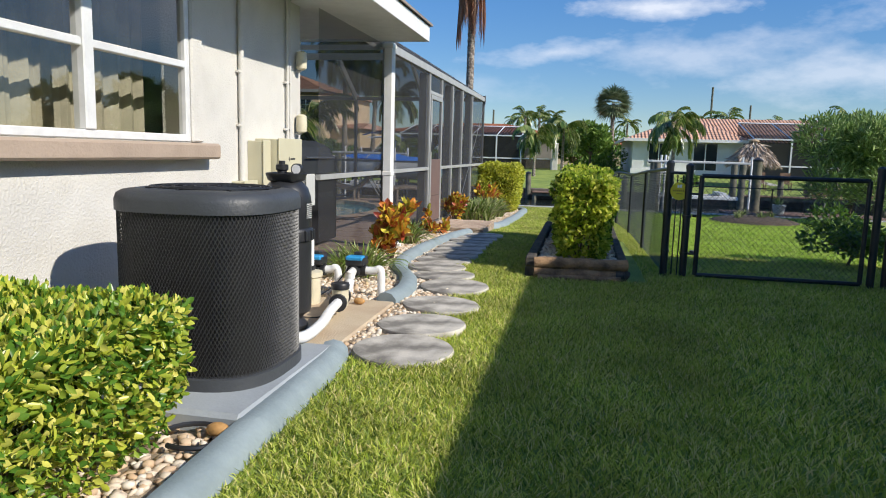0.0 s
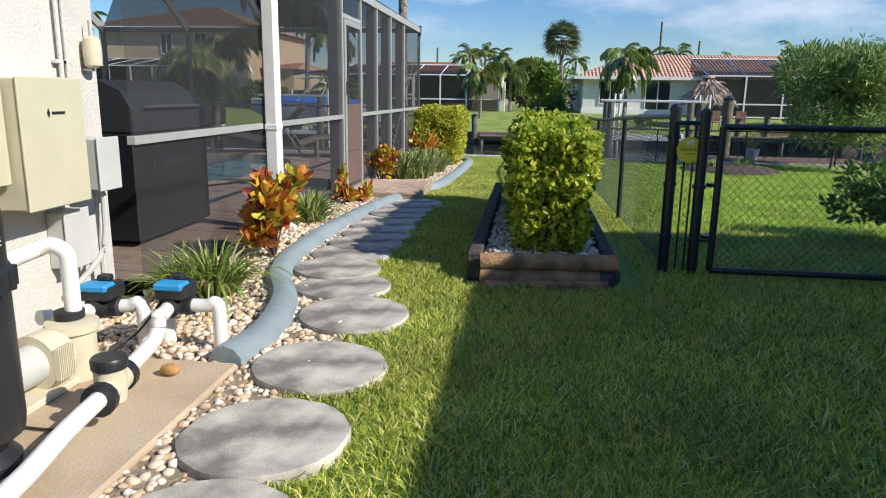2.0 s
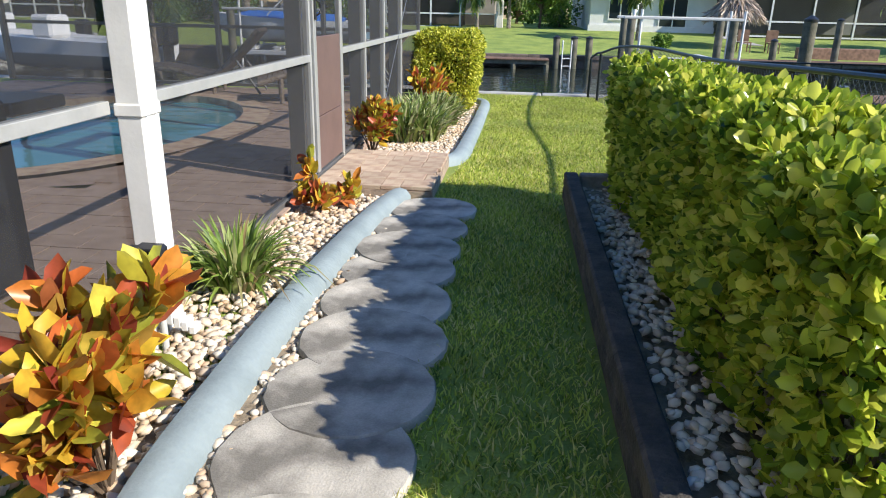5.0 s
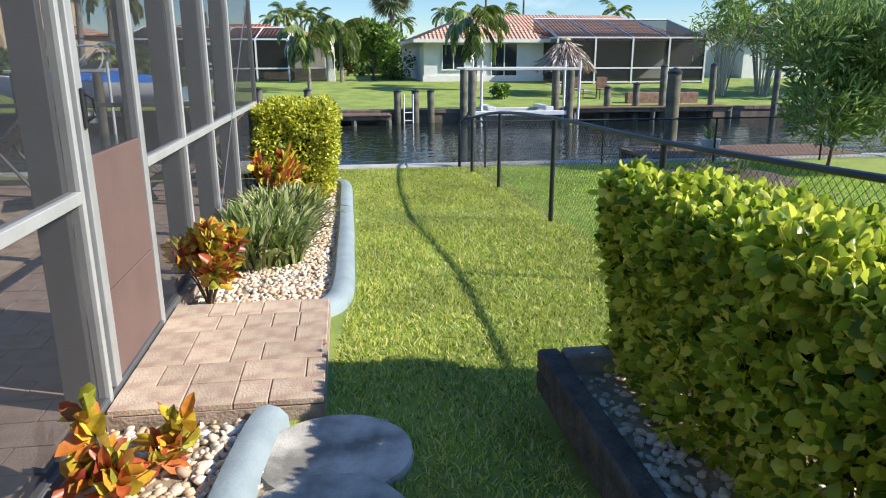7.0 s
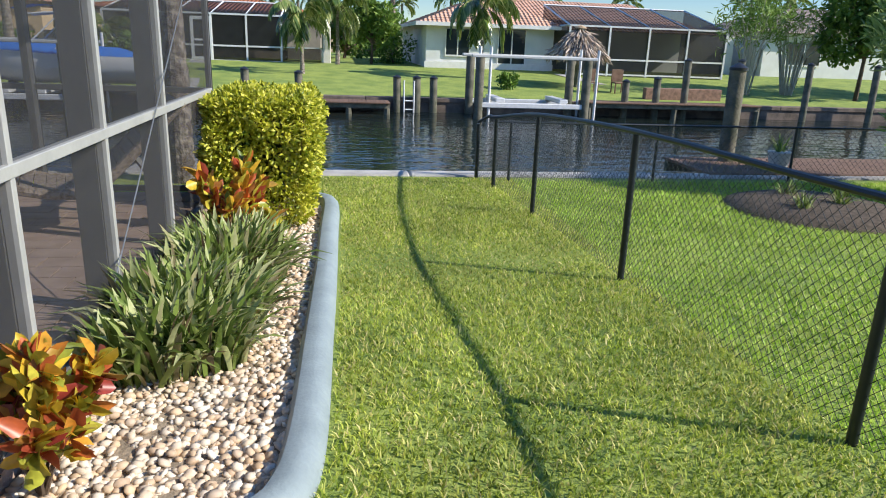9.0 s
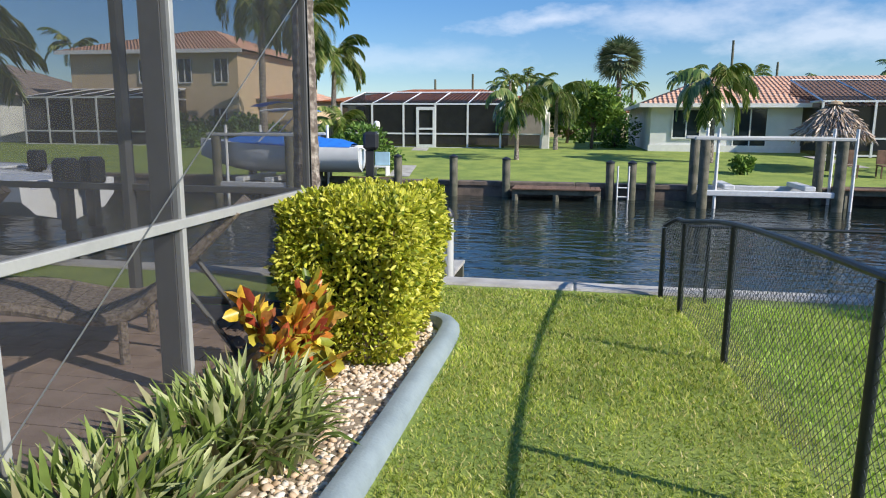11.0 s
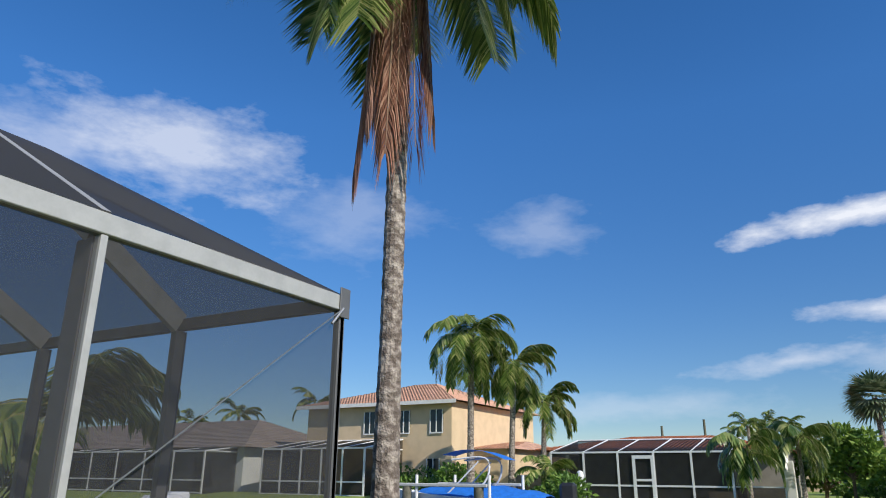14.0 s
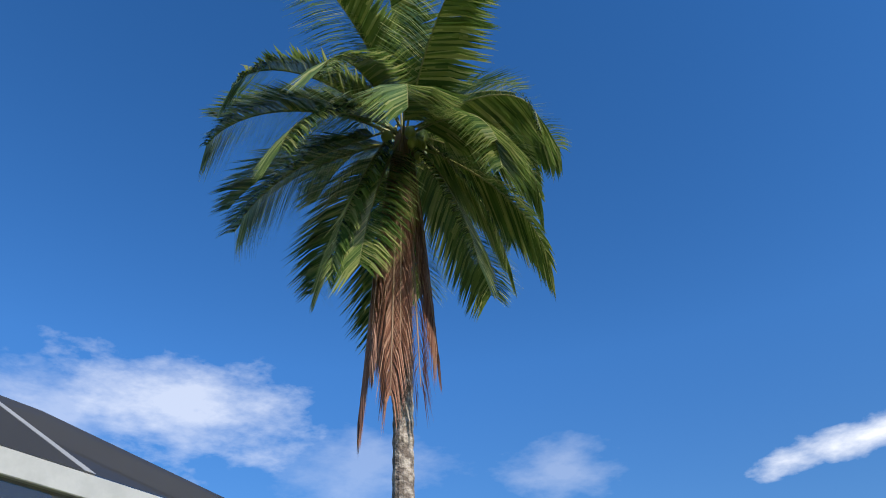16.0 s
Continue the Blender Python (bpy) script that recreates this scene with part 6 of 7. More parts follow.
palm("coconut_palm", (-12.0, 46.0, 0.15), 1.3, (0, 0), 0.16, far_specs(4, 16, 1.8, 0.5), "short palm beside the red-roofed house", 64, width=0.11, group="palms across the canal")
palm("feather_palm", (-7.0, 17.9, -0.2), 2.2, (0, 0), 0.1, far_specs(9, 18, 1.7, 0.5, 2.2, 40, 0.6), "short feathery palm beside the pool cage", 67, width=0.05)
small = palm("feather_palm", (-2.5, 41.5, -0.09), 2.35, (0, 0), 0.09, far_specs(5, 16, 1.6, 0.5, 2.7, 26, 1.0), "small palm with drooping fronds on the lawn", 65, width=0.11, group="small palms across the canal")
copy_thing(small, pose(5.35, 41.5, -0.09, 0, 0, 70)).scale = (1.25, 1.25, 1.3)
copy_thing(small, pose(-1.0, 46.0, 0.2, 0, 0, 140)).scale = (1.1, 1.1, 1.1)
bgp = palm("feather_palm", (9.0, 75, 0.2), 5.2, (0, 0), 0.16, far_specs(6, 15, 2.0, 0.5, 2.0, 22), "distant palm behind the houses", 66, width=0.11, group="distant palms")
for k, (x, y, sc) in enumerate(((11.8, 76, .95), (14.2, 74, 1.0), (19.5, 76, .9), (25.5, 75, 1.05), (4.6, 75, .85), (-5.9, 74, .95), (-4.6, 77, 1.0), (-3.2, 75, .9), (-7.1, 78, .9), (29, 60, 1.0), (36, 66, 1.1), (-1.5, 80, .8),
                                (-38, 60, 1.3), (-47, 60, 1.2), (-60, 66, 1.2))):
    copy_thing(bgp, pose(x, y, 0.2, 0, 0, k * 47)).scale = (sc, sc, sc)


def leafy_tree(name, at, height, crown, m, count, size, seed, label, trunk=0.12, group="", squash=1.0, category="tree", slim=0.5):
    rng = np.random.default_rng(seed)
    t = thing(name, at, label, category, group)
    s = Shape()
    r2 = random.Random(seed)
    ends = []
    for k in range(9):
        a, q = r2.uniform(0, math.tau), crown * r2.uniform(0.3, 0.8)
        e = (q * math.cos(a), q * math.sin(a), height - crown * squash * r2.uniform(0.2, 1.4))
        s.tube([(0, 0, 0), (0.05, 0, max(0.1, height - crown * squash * 1.7)), (e[0] * 0.5, e[1] * 0.5, (e[2] + max(0.1, height - crown * squash * 1.7)) / 2), e], trunk, 6, trunk * 0.2)
        ends.append(e)
    part(t, "branches", s, TWIG)
    c = np.array(ends)[rng.integers(0, 9, count)]
    off = rng.normal(0, 1, (count, 3))
    off = unit(off) * (crown * 0.5 * rng.uniform(0.3, 1.0, count) ** 0.5)[:, None]
    off[:, 2] *= squash
    pos = c + off
    pos[:, 2] = np.maximum(pos[:, 2], 0.05)
    ob = new("leaves", leaves("leaves", pos, unit(off + np.array([0, 0, crown * (0.5 - slim)])), m, size, size * slim, seed, 0.8))
    ob.parent = t
    tagged(ob, kind="stuff")


leafy_tree("round_tree", (0.75, 48, 0.2), 3.0, 1.15, LIME, 2600, 0.26, 71, "light green round tree between the far houses", 0.09)
leafy_tree("round_tree", (-0.6, 58, 0.2), 3.2, 1.6, FARGREEN, 1500, 0.35, 72, "dark green tree between the far houses", 0.12)
leafy_tree("round_tree", (2.0, 66, 0.2), 3.2, 2.2, FARGREEN, 1500, 0.4, 73, "dark green tree between the far houses", 0.12)
leafy_tree("bushy_shrub", (-8.1, 37.6, -0.37), 1.55, 1.2, FARGREEN, 1800, 0.2, 74, "dense green shrub beside the boat", 0.06, squash=0.7, category="shrub")
leafy_tree("bushy_shrub", (-16.5, 46, 0.1), 1.5, 1.6, FARGREEN, 1800, 0.25, 75, "dense green shrubs before the tan house", 0.06, squash=0.6, category="shrub")
leafy_tree("bushy_shrub", (-20, 46, 0.1), 1.4, 1.8, FARGREEN, 1800, 0.25, 85, "dense green shrubs before the tan house", 0.06, squash=0.6, category="shrub")
leafy_tree("bushy_shrub", (5.9, 38.3, -0.32), 0.6, 0.35, FARGREEN, 350, 0.2, 76, "small dark shrub on the far lawn", 0.03, category="shrub")
leafy_tree("bushy_shrub", (2.0, 50, 0.2), 1.5, 1.1, FARGREEN, 900, 0.2, 86, "dark hedge shrub beside the far house", 0.04, category="shrub")
leafy_tree("bushy_shrub", (6.5, 17.6, -0.2), 2.35, 1.3, island_mat("oleander_leaves", [(0.13, 0.22, 0.06), (0.24, 0.35, 0.10), (0.40, 0.49, 0.19)], 0.45, 0.35, 0.2, 6), 10500, 0.2, 77, "large grey-green shrub in the neighbour's garden", 0.03, squash=0.85, category="shrub", slim=0.16)
leafy_tree("bushy_shrub", (3.5, 8.8, 0.0), 0.62, 0.55, FARGREEN, 1500, 0.09, 78, "low dark shrub behind the gate", 0.02, squash=0.5, category="shrub")
leafy_tree("round_tree", (21.0, 37.5, -0.38), 5.2, 2.0, FARGREEN, 4000, 0.3, 79, "tall dark green tree across the canal", 0.1)
leafy_tree("round_tree", (26.0, 37.5, -0.38), 5.6, 2.4, FARGREEN, 4000, 0.3, 80, "tall dark green tree across the canal", 0.1)
for k in range(9):
    leafy_tree("round_tree", (-70 + k * 17, 92 + (k * 5) % 9, 0.2), 3.6, 2.6, FARGREEN, 500, 0.7, 90 + k, "distant dark green trees behind the houses", 0.15, "distant trees")


def bamboo(at, seed):
    rng = random.Random(seed)
    b = thing("bamboo_clump", at, "clump of pale slender canes with green leaves", "bamboo", "bamboo across the canal")
    s, tips = Shape(), []
    for k in range(22):
        a, r = rng.uniform(0, math.tau), rng.uniform(0.5, 1.6)
        h = rng.uniform(2.6, 4.0)
        x, y = r * math.cos(a), r * math.sin(a)
        s.tube([(x * 0.15, y * 0.15, 0), (x * 0.4, y * 0.4, h * 0.6), (x, y, h)], 0.035, 5, 0.015)
        tips.append((x, y, h))
    part(b, "canes", s, mat("pale_cane", (0.45, 0.42, 0.33), 0.6, 0.1, 4, 0.1), True)
    r2 = np.random.default_rng(seed)
    pos = np.array(tips)[r2.integers(0, 22, 900)] + r2.normal(0, 0.35, (900, 3))
    ob = new("leaves", leaves("leaves", pos, unit(r2.normal(0, 1, (900, 3)) + np.array([0, 0, -0.5])), LIME, 0.35, 0.06, seed, 0.3))
    ob.parent = b


bamboo((16.5, 38.6, -0.3), 1)
bamboo((18.6, 38.8, -0.28), 2)

# ---- houses across the canal ----


def tile_roof(s, x0, y0, x1, y1, z, rise, ridge_in, over=0.5, along="x"):
    """A hipped roof whose slopes carry rows of raised tile courses."""
    x0, x1, y0, y1 = x0 - over, x1 + over, y0 - over, y1 + over
    if along == "x":
        ym = (y0 + y1) / 2
        r0, r1 = (x0 + ridge_in, ym, z + rise), (x1 - ridge_in, ym, z + rise)
        sides = [((x0, y0, z), (x1, y0, z), r1, r0), ((x1, y1, z), (x0, y1, z), r0, r1), ((x1, y0, z), (x1, y1, z), r1, r1), ((x0, y1, z), (x0, y0, z), r0, r0)]
    else:
        xm = (x0 + x1) / 2
        r0, r1 = (xm, y0 + ridge_in, z + rise), (xm, y1 - ridge_in, z + rise)
        sides = [((x0, y0, z), (x1, y0, z), r0, r0), ((x1, y0, z), (x1, y1, z), r1, r0), ((x1, y1, z), (x0, y1, z), r1, r1), ((x0, y1, z), (x0, y0, z), r0, r1)]
    for a, b, c, d in sides:
        a, b, c, d = (Vector(q) for q in (a, b, c, d))
        n = max(3, int(((a + b) / 2 - (c + d) / 2).length / 0.32))
        for k in range(n):
            t0, t1 = k / n, (k + 1) / n
            p, q = a.lerp(d, t0), b.lerp(c, t0)
            p2, q2 = a.lerp(d, t1), b.lerp(c, t1)
            up = Vector((0, 0, 0.045))
            s.quad(p + up, q + up, q2, p2)
            s.quad(p, q, q + up, p + up)


def pan_mat(name, color, pitch):
    """Barrel tiles: ribs that run down the slope."""
    m = mat(name, color, 0.8, 0.16, 1.5, 0.0, 9, second=tuple(c * 0.78 for c in color))
    nd, lk = m.node_tree.nodes, m.node_tree.links
    co, w, bp = nd.new("ShaderNodeTexCoord"), nd.new("ShaderNodeTexWave"), nd.new("ShaderNodeBump")
    w.inputs["Scale"].default_value = pitch
    lk.new(co.outputs["Object"], w.inputs["Vector"])
    bp.inputs["Strength"].default_value, bp.inputs["Distance"].default_value = 0.8, 0.08
    lk.new(w.outputs["Fac"], bp.inputs["Height"]), lk.new(bp.outputs[0], nd["Principled BSDF"].inputs["Normal"])
    return m


PAN_PEACH = pan_mat("peach_barrel_tiles", (0.62, 0.37, 0.26), 1.4)
PAN_RED = pan_mat("red_barrel_tiles", (0.52, 0.20, 0.10), 1.4)


def house_window(owner, x, y, z, w, h):
    part(owner, "window", Shape().box(x - w / 2, y - 0.05, z, x + w / 2, y - 0.012, z + h), mat("dark_pane", (0.02, 0.03, 0.035), 0.08, 0.1, 2, 0))
    s = Shape()
    for dx in (-w / 2, -0.03, w / 2 - 0.06):
        s.box(x + dx, y - 0.08, z, x + dx + 0.06, y - 0.051, z + h)
    s.box(x - w / 2, y - 0.08, z - 0.08, x + w / 2, y - 0.051, z - 0.001)
    part(owner, "window_frame", s, TRIM)


def lanai(owner, x0, y0, x1, y1, h, bays, rise, door=None):
    """A white-framed screen enclosure with a sloping screen roof."""
    s, sc = Shape(), Shape()
    for k in range(bays + 1):
        x = x0 + (x1 - x0) * k / bays
        s.box(x - 0.045, y0, 0, x + 0.045, y0 + 0.09, h)
        a, b = (x, y0 + 0.05, h), (x, y1, h + rise)
        s.tube([a, b], 0.05, 4)
    for z in (0.08, 0.8, h):
        s.box(x0, y0 + 0.01, z - 0.04, x1, y0 + 0.08, z + 0.04)
    s.tube([(x0, y1, h + rise), (x1, y1, h + rise)], 0.05, 4)
    for x in (x0, x1):
        s.tube([(x, y0, h), (x, y1, h)], 0.05, 4)
        sc.quad((x, y0, 0), (x, y1, 0), (x, y1, h + rise), (x, y0, h))
    sc.quad((x0, y0 + 0.045, 0), (x1, y0 + 0.045, 0), (x1, y0 + 0.045, h), (x0, y0 + 0.045, h))
    sc.quad((x0, y0 + 0.045, h + 0.03), (x1, y0 + 0.045, h + 0.03), (x1, y1, h + rise), (x0, y1, h + rise))
    if door:
        s.box(door - 0.5, y0 - 0.03, 0.05, door - 0.36, y0 - 0.001, 2.15).box(door + 0.36, y0 - 0.03, 0.05, door + 0.5, y0 - 0.001, 2.15).box(door - 0.36, y0 - 0.03, 2.0, door + 0.36, y0 - 0.001, 2.15).box(
            door - 0.36, y0 - 0.03, 0.05, door + 0.36, y0 - 0.001, 0.25).box(door - 0.36, y0 - 0.03, 1.0, door + 0.36, y0 - 0.001, 1.1)
    part(owner, "enclosure_frame", s, ALU, label="white screen frame")
    part(owner, "enclosure_screen", sc, SCREEN_FAR, label="dark screen panels")


def build_far_houses():
    h = thing("house", (0, 0, 0.1), "pale bungalow with a peach tiled roof and screened lanai", "house")
    part(h, "walls", Shape().box(3.4, 46, 0, 10.0, 60, 2.25).box(10.0, 49.5, 0, 22, 60, 2.25), PALEWALL)
    s = Shape()
    tile_roof(s, 3.4, 46, 10.0, 60, 2.25, 1.5, 3.6, 0.55, "y")
    tile_roof(s, 5.0, 48.2, 19.5, 59, 2.25, 1.75, 3.0, 0.4)
    part(h, "roof", s, PAN_PEACH)
    part(h, "fascia", Shape().box(2.8, 45.42, 2.12, 10.5, 45.47, 2.3).box(2.8, 45.48, 2.12, 2.86, 60, 2.3), TRIM)
    part(h, "plinth", Shape().box(3.32, 45.9, 0, 10.02, 45.995, 0.4), TRIM)
    house_window(h, 5.0, 46, 0.75, 1.3, 1.25)
    house_window(h, 7.8, 46, 0.1, 1.5, 1.95)
    lanai(h, 10.2, 44.0, 18.4, 49.0, 2.35, 4, 1.15)
    w = thing("house", (0, 0, 0.1), "low house with a red tiled roof behind a dark screened lanai", "house")
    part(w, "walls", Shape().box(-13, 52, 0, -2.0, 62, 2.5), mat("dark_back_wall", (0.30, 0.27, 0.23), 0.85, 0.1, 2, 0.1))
    s = Shape()
    tile_roof(s, -14.5, 51.5, -2.2, 63, 2.55, 0.95, 4.5)
    part(w, "roof", s, PAN_RED)
    lanai(w, -12.2, 47, -3.8, 51.3, 2.3, 5, 0.75, -7.65)
    part(w, "wing_screen", Shape().quad((-3.75, 47.4, 0), (-1.8, 47.4, 0), (-1.8, 47.4, 0.8), (-3.75, 47.4, 0.8)), SCREEN_FAR)
    part(w, "wing_frame", Shape().box(-3.75, 47.35, 0.78, -1.75, 47.39, 0.84).box(-1.82, 47.35, 0, -1.75, 47.39, 0.82), ALU)
    part(w, "slab", Shape().box(-12.6, 46.2, -0.1, -1.6, 52, 0.02), SEAWALL)
    part(w, "end_wall", Shape().box(-1.75, 47.2, 0, -1.35, 47.5, 1.9, 0.03), STUCCO)
    t = thing("house", (0, 0, 0.1), "two-storey tan house with a peach tiled roof", "house")
    part(t, "walls", Shape().box(-30, 49.5, 0, -19.2, 62, 5.4).box(-19.2, 52, 0, -16.8, 62, 2.7), TANWALL)
    s = Shape()
    tile_roof(s, -30, 49.5, -19.2, 62, 5.4, 1.9, 5.2)
    part(t, "roof", s, PAN_PEACH)
    s = Shape()
    tile_roof(s, -19.2, 52, -16.8, 62, 2.7, 0.6, 1.2, 0.4)
    part(t, "lower_roof", s, PAN_PEACH)
    for x, z in ((-20.2, 3.6), (-22.5, 3.6), (-20.4, 0.8), (-25, 3.6)):
        house_window(t, x, 49.5, z, 0.9, 1.3)
    part(t, "eaves", Shape().box(-30.6, 48.95, 5.2, -18.65, 49.0, 5.42), TRIM)
    lanai(t, -30, 45.5, -22.5, 49.4, 2.6, 5, 0.6)
    b = thing("house", (0, 0, 0.1), "long low house with a grey-brown shingle roof", "house")
    part(b, "walls", Shape().box(-62, 47, 0, -33, 58, 2.8), PALEWALL)
    s = Shape()
    tile_roof(s, -62, 47, -33, 58, 2.8, 2.2, 5.0, 0.8)
    part(b, "roof", s, SHINGLE)
    lanai(b, -58, 44.2, -33.5, 46.9, 2.5, 9, 0.3)
    for k in range(6):
        house_window(b, -59 + k * 4.5, 47, 0.3, 2.0, 1.9)
    r = thing("house", (0, 0, 0.1), "pale house half hidden behind bamboo", "house")
    part(r, "walls", Shape().box(23, 48, 0, 36, 58, 2.5), PALEWALL)
    s = Shape()
    tile_roof(s, 23, 48, 36, 58, 2.5, 1.7, 5)
    part(r, "roof", s, SHINGLE)
    house_window(r, 25.5, 48, 0.8, 2.2, 1.2)
    g = thing("house", (0, 0, 0.1), "distant house with a brown tiled roof", "house")
    part(g, "walls", Shape().box(-2.5, 78, 0, 4.5, 86, 2.4), TANWALL)
    s = Shape()
    tile_roof(s, -2.5, 78, 4.5, 86, 2.4, 1.4, 3.5)
    part(g, "roof", s, PAN_RED)


build_far_houses()

# ---- docks, pilings, boats ----


def piling(x, y, top, r, label, m=PILE, white=False):
    s = Shape().tube([(0, 0, -2.3), (0.01, 0, -0.5), (0, 0.01, top)], r, 10)
    p = thing("piling", (x, y, 0), label, "piling", "pilings in the canal")
    part(p, "pole", s, m, True)
    part(p, "cap", Shape().lathe([(r + 0.012, top - 0.02), (r + 0.012, top + 0.02), (0.02, top + 0.09)], 0, 0, 10), BLACK if not white else WHITE, True)


for x, top in ((-8.6, 0.4), (-6.05, 0.3), (-4.1, 0.32), (-2.3, 0.26), (1.1, 0.2), (1.8, 0.2), (2.4, 0.2)):
    piling(x, 35.0, top, 0.14, "weathered wooden piling standing in the canal")
for x, top in ((9.4, 0.3), (10.6, 0.42), (11.7, 1.1), (13.8, 1.15), (16.6, 1.1), (19.4, 1.1)):
    piling(x, 34.6, top, 0.13, "grey wooden piling standing in the canal")
piling(4.95, 19.85, 1.2, 0.12, "green-grey wooden piling beside the neighbour's dock")
piling(-1.42, 19.3, 0.42, 0.055, "grey pole with a black cap beside the dock", GREYBOX)


def build_lift(x0, x1, y0, y1, label):
    f = thing("boat_lift", (0, 0, 0), label, "boat lift")
    for x in (x0, x1):
        for y in (y0, y1):
            part(f, "pile", Shape().tube([(x, y, -2.3), (x, y, 1.0)], 0.15, 10), PILE, True)
            part(f, "guide_pole", Shape().tube([(x + 0.35, y, -1.2), (x + 0.35, y, 1.35)], 0.05, 8), PVC, True)
    for y in (y0, y1):
        part(f, "top_beam", Shape().box(x0 - 0.3, y - 0.09, 1.0, x1 + 0.3, y + 0.09, 1.1, 0.02), GREYBOX, label="white lift beam")
        part(f, "cradle_beam", Shape().box(x0, y - 0.08, -0.62, x1, y + 0.08, -0.45, 0.02), ALU)
    part(f, "cradle", Shape().box(x0 + 0.6, y0, -0.44, x0 + 0.9, y1, -0.3, 0.02).box(x1 - 0.9, y0, -0.44, x1 - 0.6, y1, -0.3, 0.02), ALU)


build_lift(3.7, 7.4, 33.2, 35.0, "empty boat lift with white beams on four pilings")
build_lift(-11.4, -8.9, 32.4, 34.9, "boat lift with wooden pilings that holds a boat")


def boat(name, at, turn, L, beam_w, m, label, cover=True, engines=1, tower=True, scale=1.0):
    b = thing(name, at, label, "boat", turn=turn)
    s = Shape()
    st = 14
    prof = []
    for k in range(st + 1):
        t = k / st
        w = beam_w / 2 * (1 - max(0, (t - 0.45) / 0.55) ** 2.2)
        kz = 0.0 + 0.55 * max(0, (t - 0.6) / 0.4) ** 2
        gz = 0.85 + 0.25 * t * t
        x = -L / 2 + L * t
        prof.append([(x, 0, kz), (x, w * 0.75, kz + 0.22), (x, w, kz * 0.5 + 0.5), (x, w * 1.02, gz), (x, w * 0.86, gz + 0.02), (x, w * 0.8, gz - 0.12), (x, 0, gz - 0.05),
                     (x, -w * 0.8, gz - 0.12), (x, -w * 0.86, gz + 0.02), (x, -w * 1.02, gz), (x, -w, kz * 0.5 + 0.5), (x, -w * 0.75, kz + 0.22)])
    n = len(prof[0])
    s.add([p for r in prof for p in r], [(i * n + k, (i + 1) * n + k, (i + 1) * n + (k + 1) % n, i * n + (k + 1) % n) for i in range(st) for k in range(n)] + [tuple(range(n)), tuple(range(st * n, st * n + n))[::-1]])
    part(b, "hull", s, m, True)
    if cover:
        s = Shape()
        rows = []
        for k in range(9):
            t = 0.05 + 0.75 * k / 8
            x = -L / 2 + L * t
            w = beam_w / 2 * 1.0 * (1 - max(0, (t - 0.45) / 0.55) ** 2.2)
            hgt = 0.95 + 0.25 * t * t + 0.22 * math.sin(math.pi * k / 8) + 0.06 * (k % 2)
            rows.append([(x, -w, 0.86 + 0.2 * t * t), (x, -w * 0.5, hgt), (x, w * 0.5, hgt), (x, w, 0.86 + 0.2 * t * t)])
        s.add([p for r in rows for p in r], [(i * 4 + k, (i + 1) * 4 + k, (i + 1) * 4 + k + 1, i * 4 + k + 1) for i in range(8) for k in range(3)])
        part(b, "canvas_cover", s, BLUE, True, "bright blue canvas cover")
    else:
        part(b, "deck", Shape().box(-L * 0.42, -beam_w * 0.36, 0.80, L * 0.2, beam_w * 0.36, 0.87, 0.02), WHITE)
        part(b, "console", Shape().box(-0.3, -0.4, 0.87, 0.4, 0.4, 1.5, 0.08), WHITE)
    if tower:
        for y in (-beam_w * 0.4, beam_w * 0.4):
            arch = Shape().tube(smooth_line([(-0.2, y, 0.9), (-0.7, y * 0.9, 1.5), (-0.6, y * 0.8, 2.05), (0.5, y * 0.8, 2.0)], 4), 0.03, 6)
            part(b, "tower_arch", arch, ALU, True)
            part(b, "tower_strut", Shape().tube([(0.6, y, 0.95), (-0.4, y * 0.85, 1.95)], 0.025, 6), ALU, True)
        part(b, "bimini", Shape().add([(-1.25 + k * 0.34, y, 1.75 + 0.55 * math.sin(math.pi * (0.15 + 0.6 * k / 6))) for k in range(7) for y in (-beam_w * 0.35, beam_w * 0.35)], [(2 * k, 2 * k + 1, 2 * k + 3, 2 * k + 2) for k in range(6)]), BLUE, True)
    for k in range(engines):
        y = (k - (engines - 1) / 2) * 0.65
        part(b, "outboard", Shape().box(-L / 2 - 0.55, y - 0.2, 0.75, -L / 2 - 0.05, y + 0.2, 1.35, 0.09).box(-L / 2 - 0.4, y - 0.09, -0.15, -L / 2 - 0.12, y + 0.09, 0.75, 0.03).box(-L / 2 - 0.55, y - 0.05, -0.35, -L / 2 - 0.15, y + 0.05, -0.15, 0.03), BLACK, label="black outboard engine")
    return b


boat("motor_boat", (-9.7, 33.6, -0.20), 190, 5.4, 2.1, WHITE, "white and grey motorboat with blue canvas on a lift", True, 1, True)
boat("motor_boat", (-13.8, 25.2, -0.65), 170, 6.6, 2.3, WHITE, "white open motorboat with two black outboards", False, 2, False)
boat("motor_boat", (-19.0, 30.0, -0.75), 175, 6.0, 2.2, mat("grey_hull", (0.35, 0.36, 0.38), 0.3, 0.05, 3, 0), "grey motorboat moored in the canal", False, 1, False)


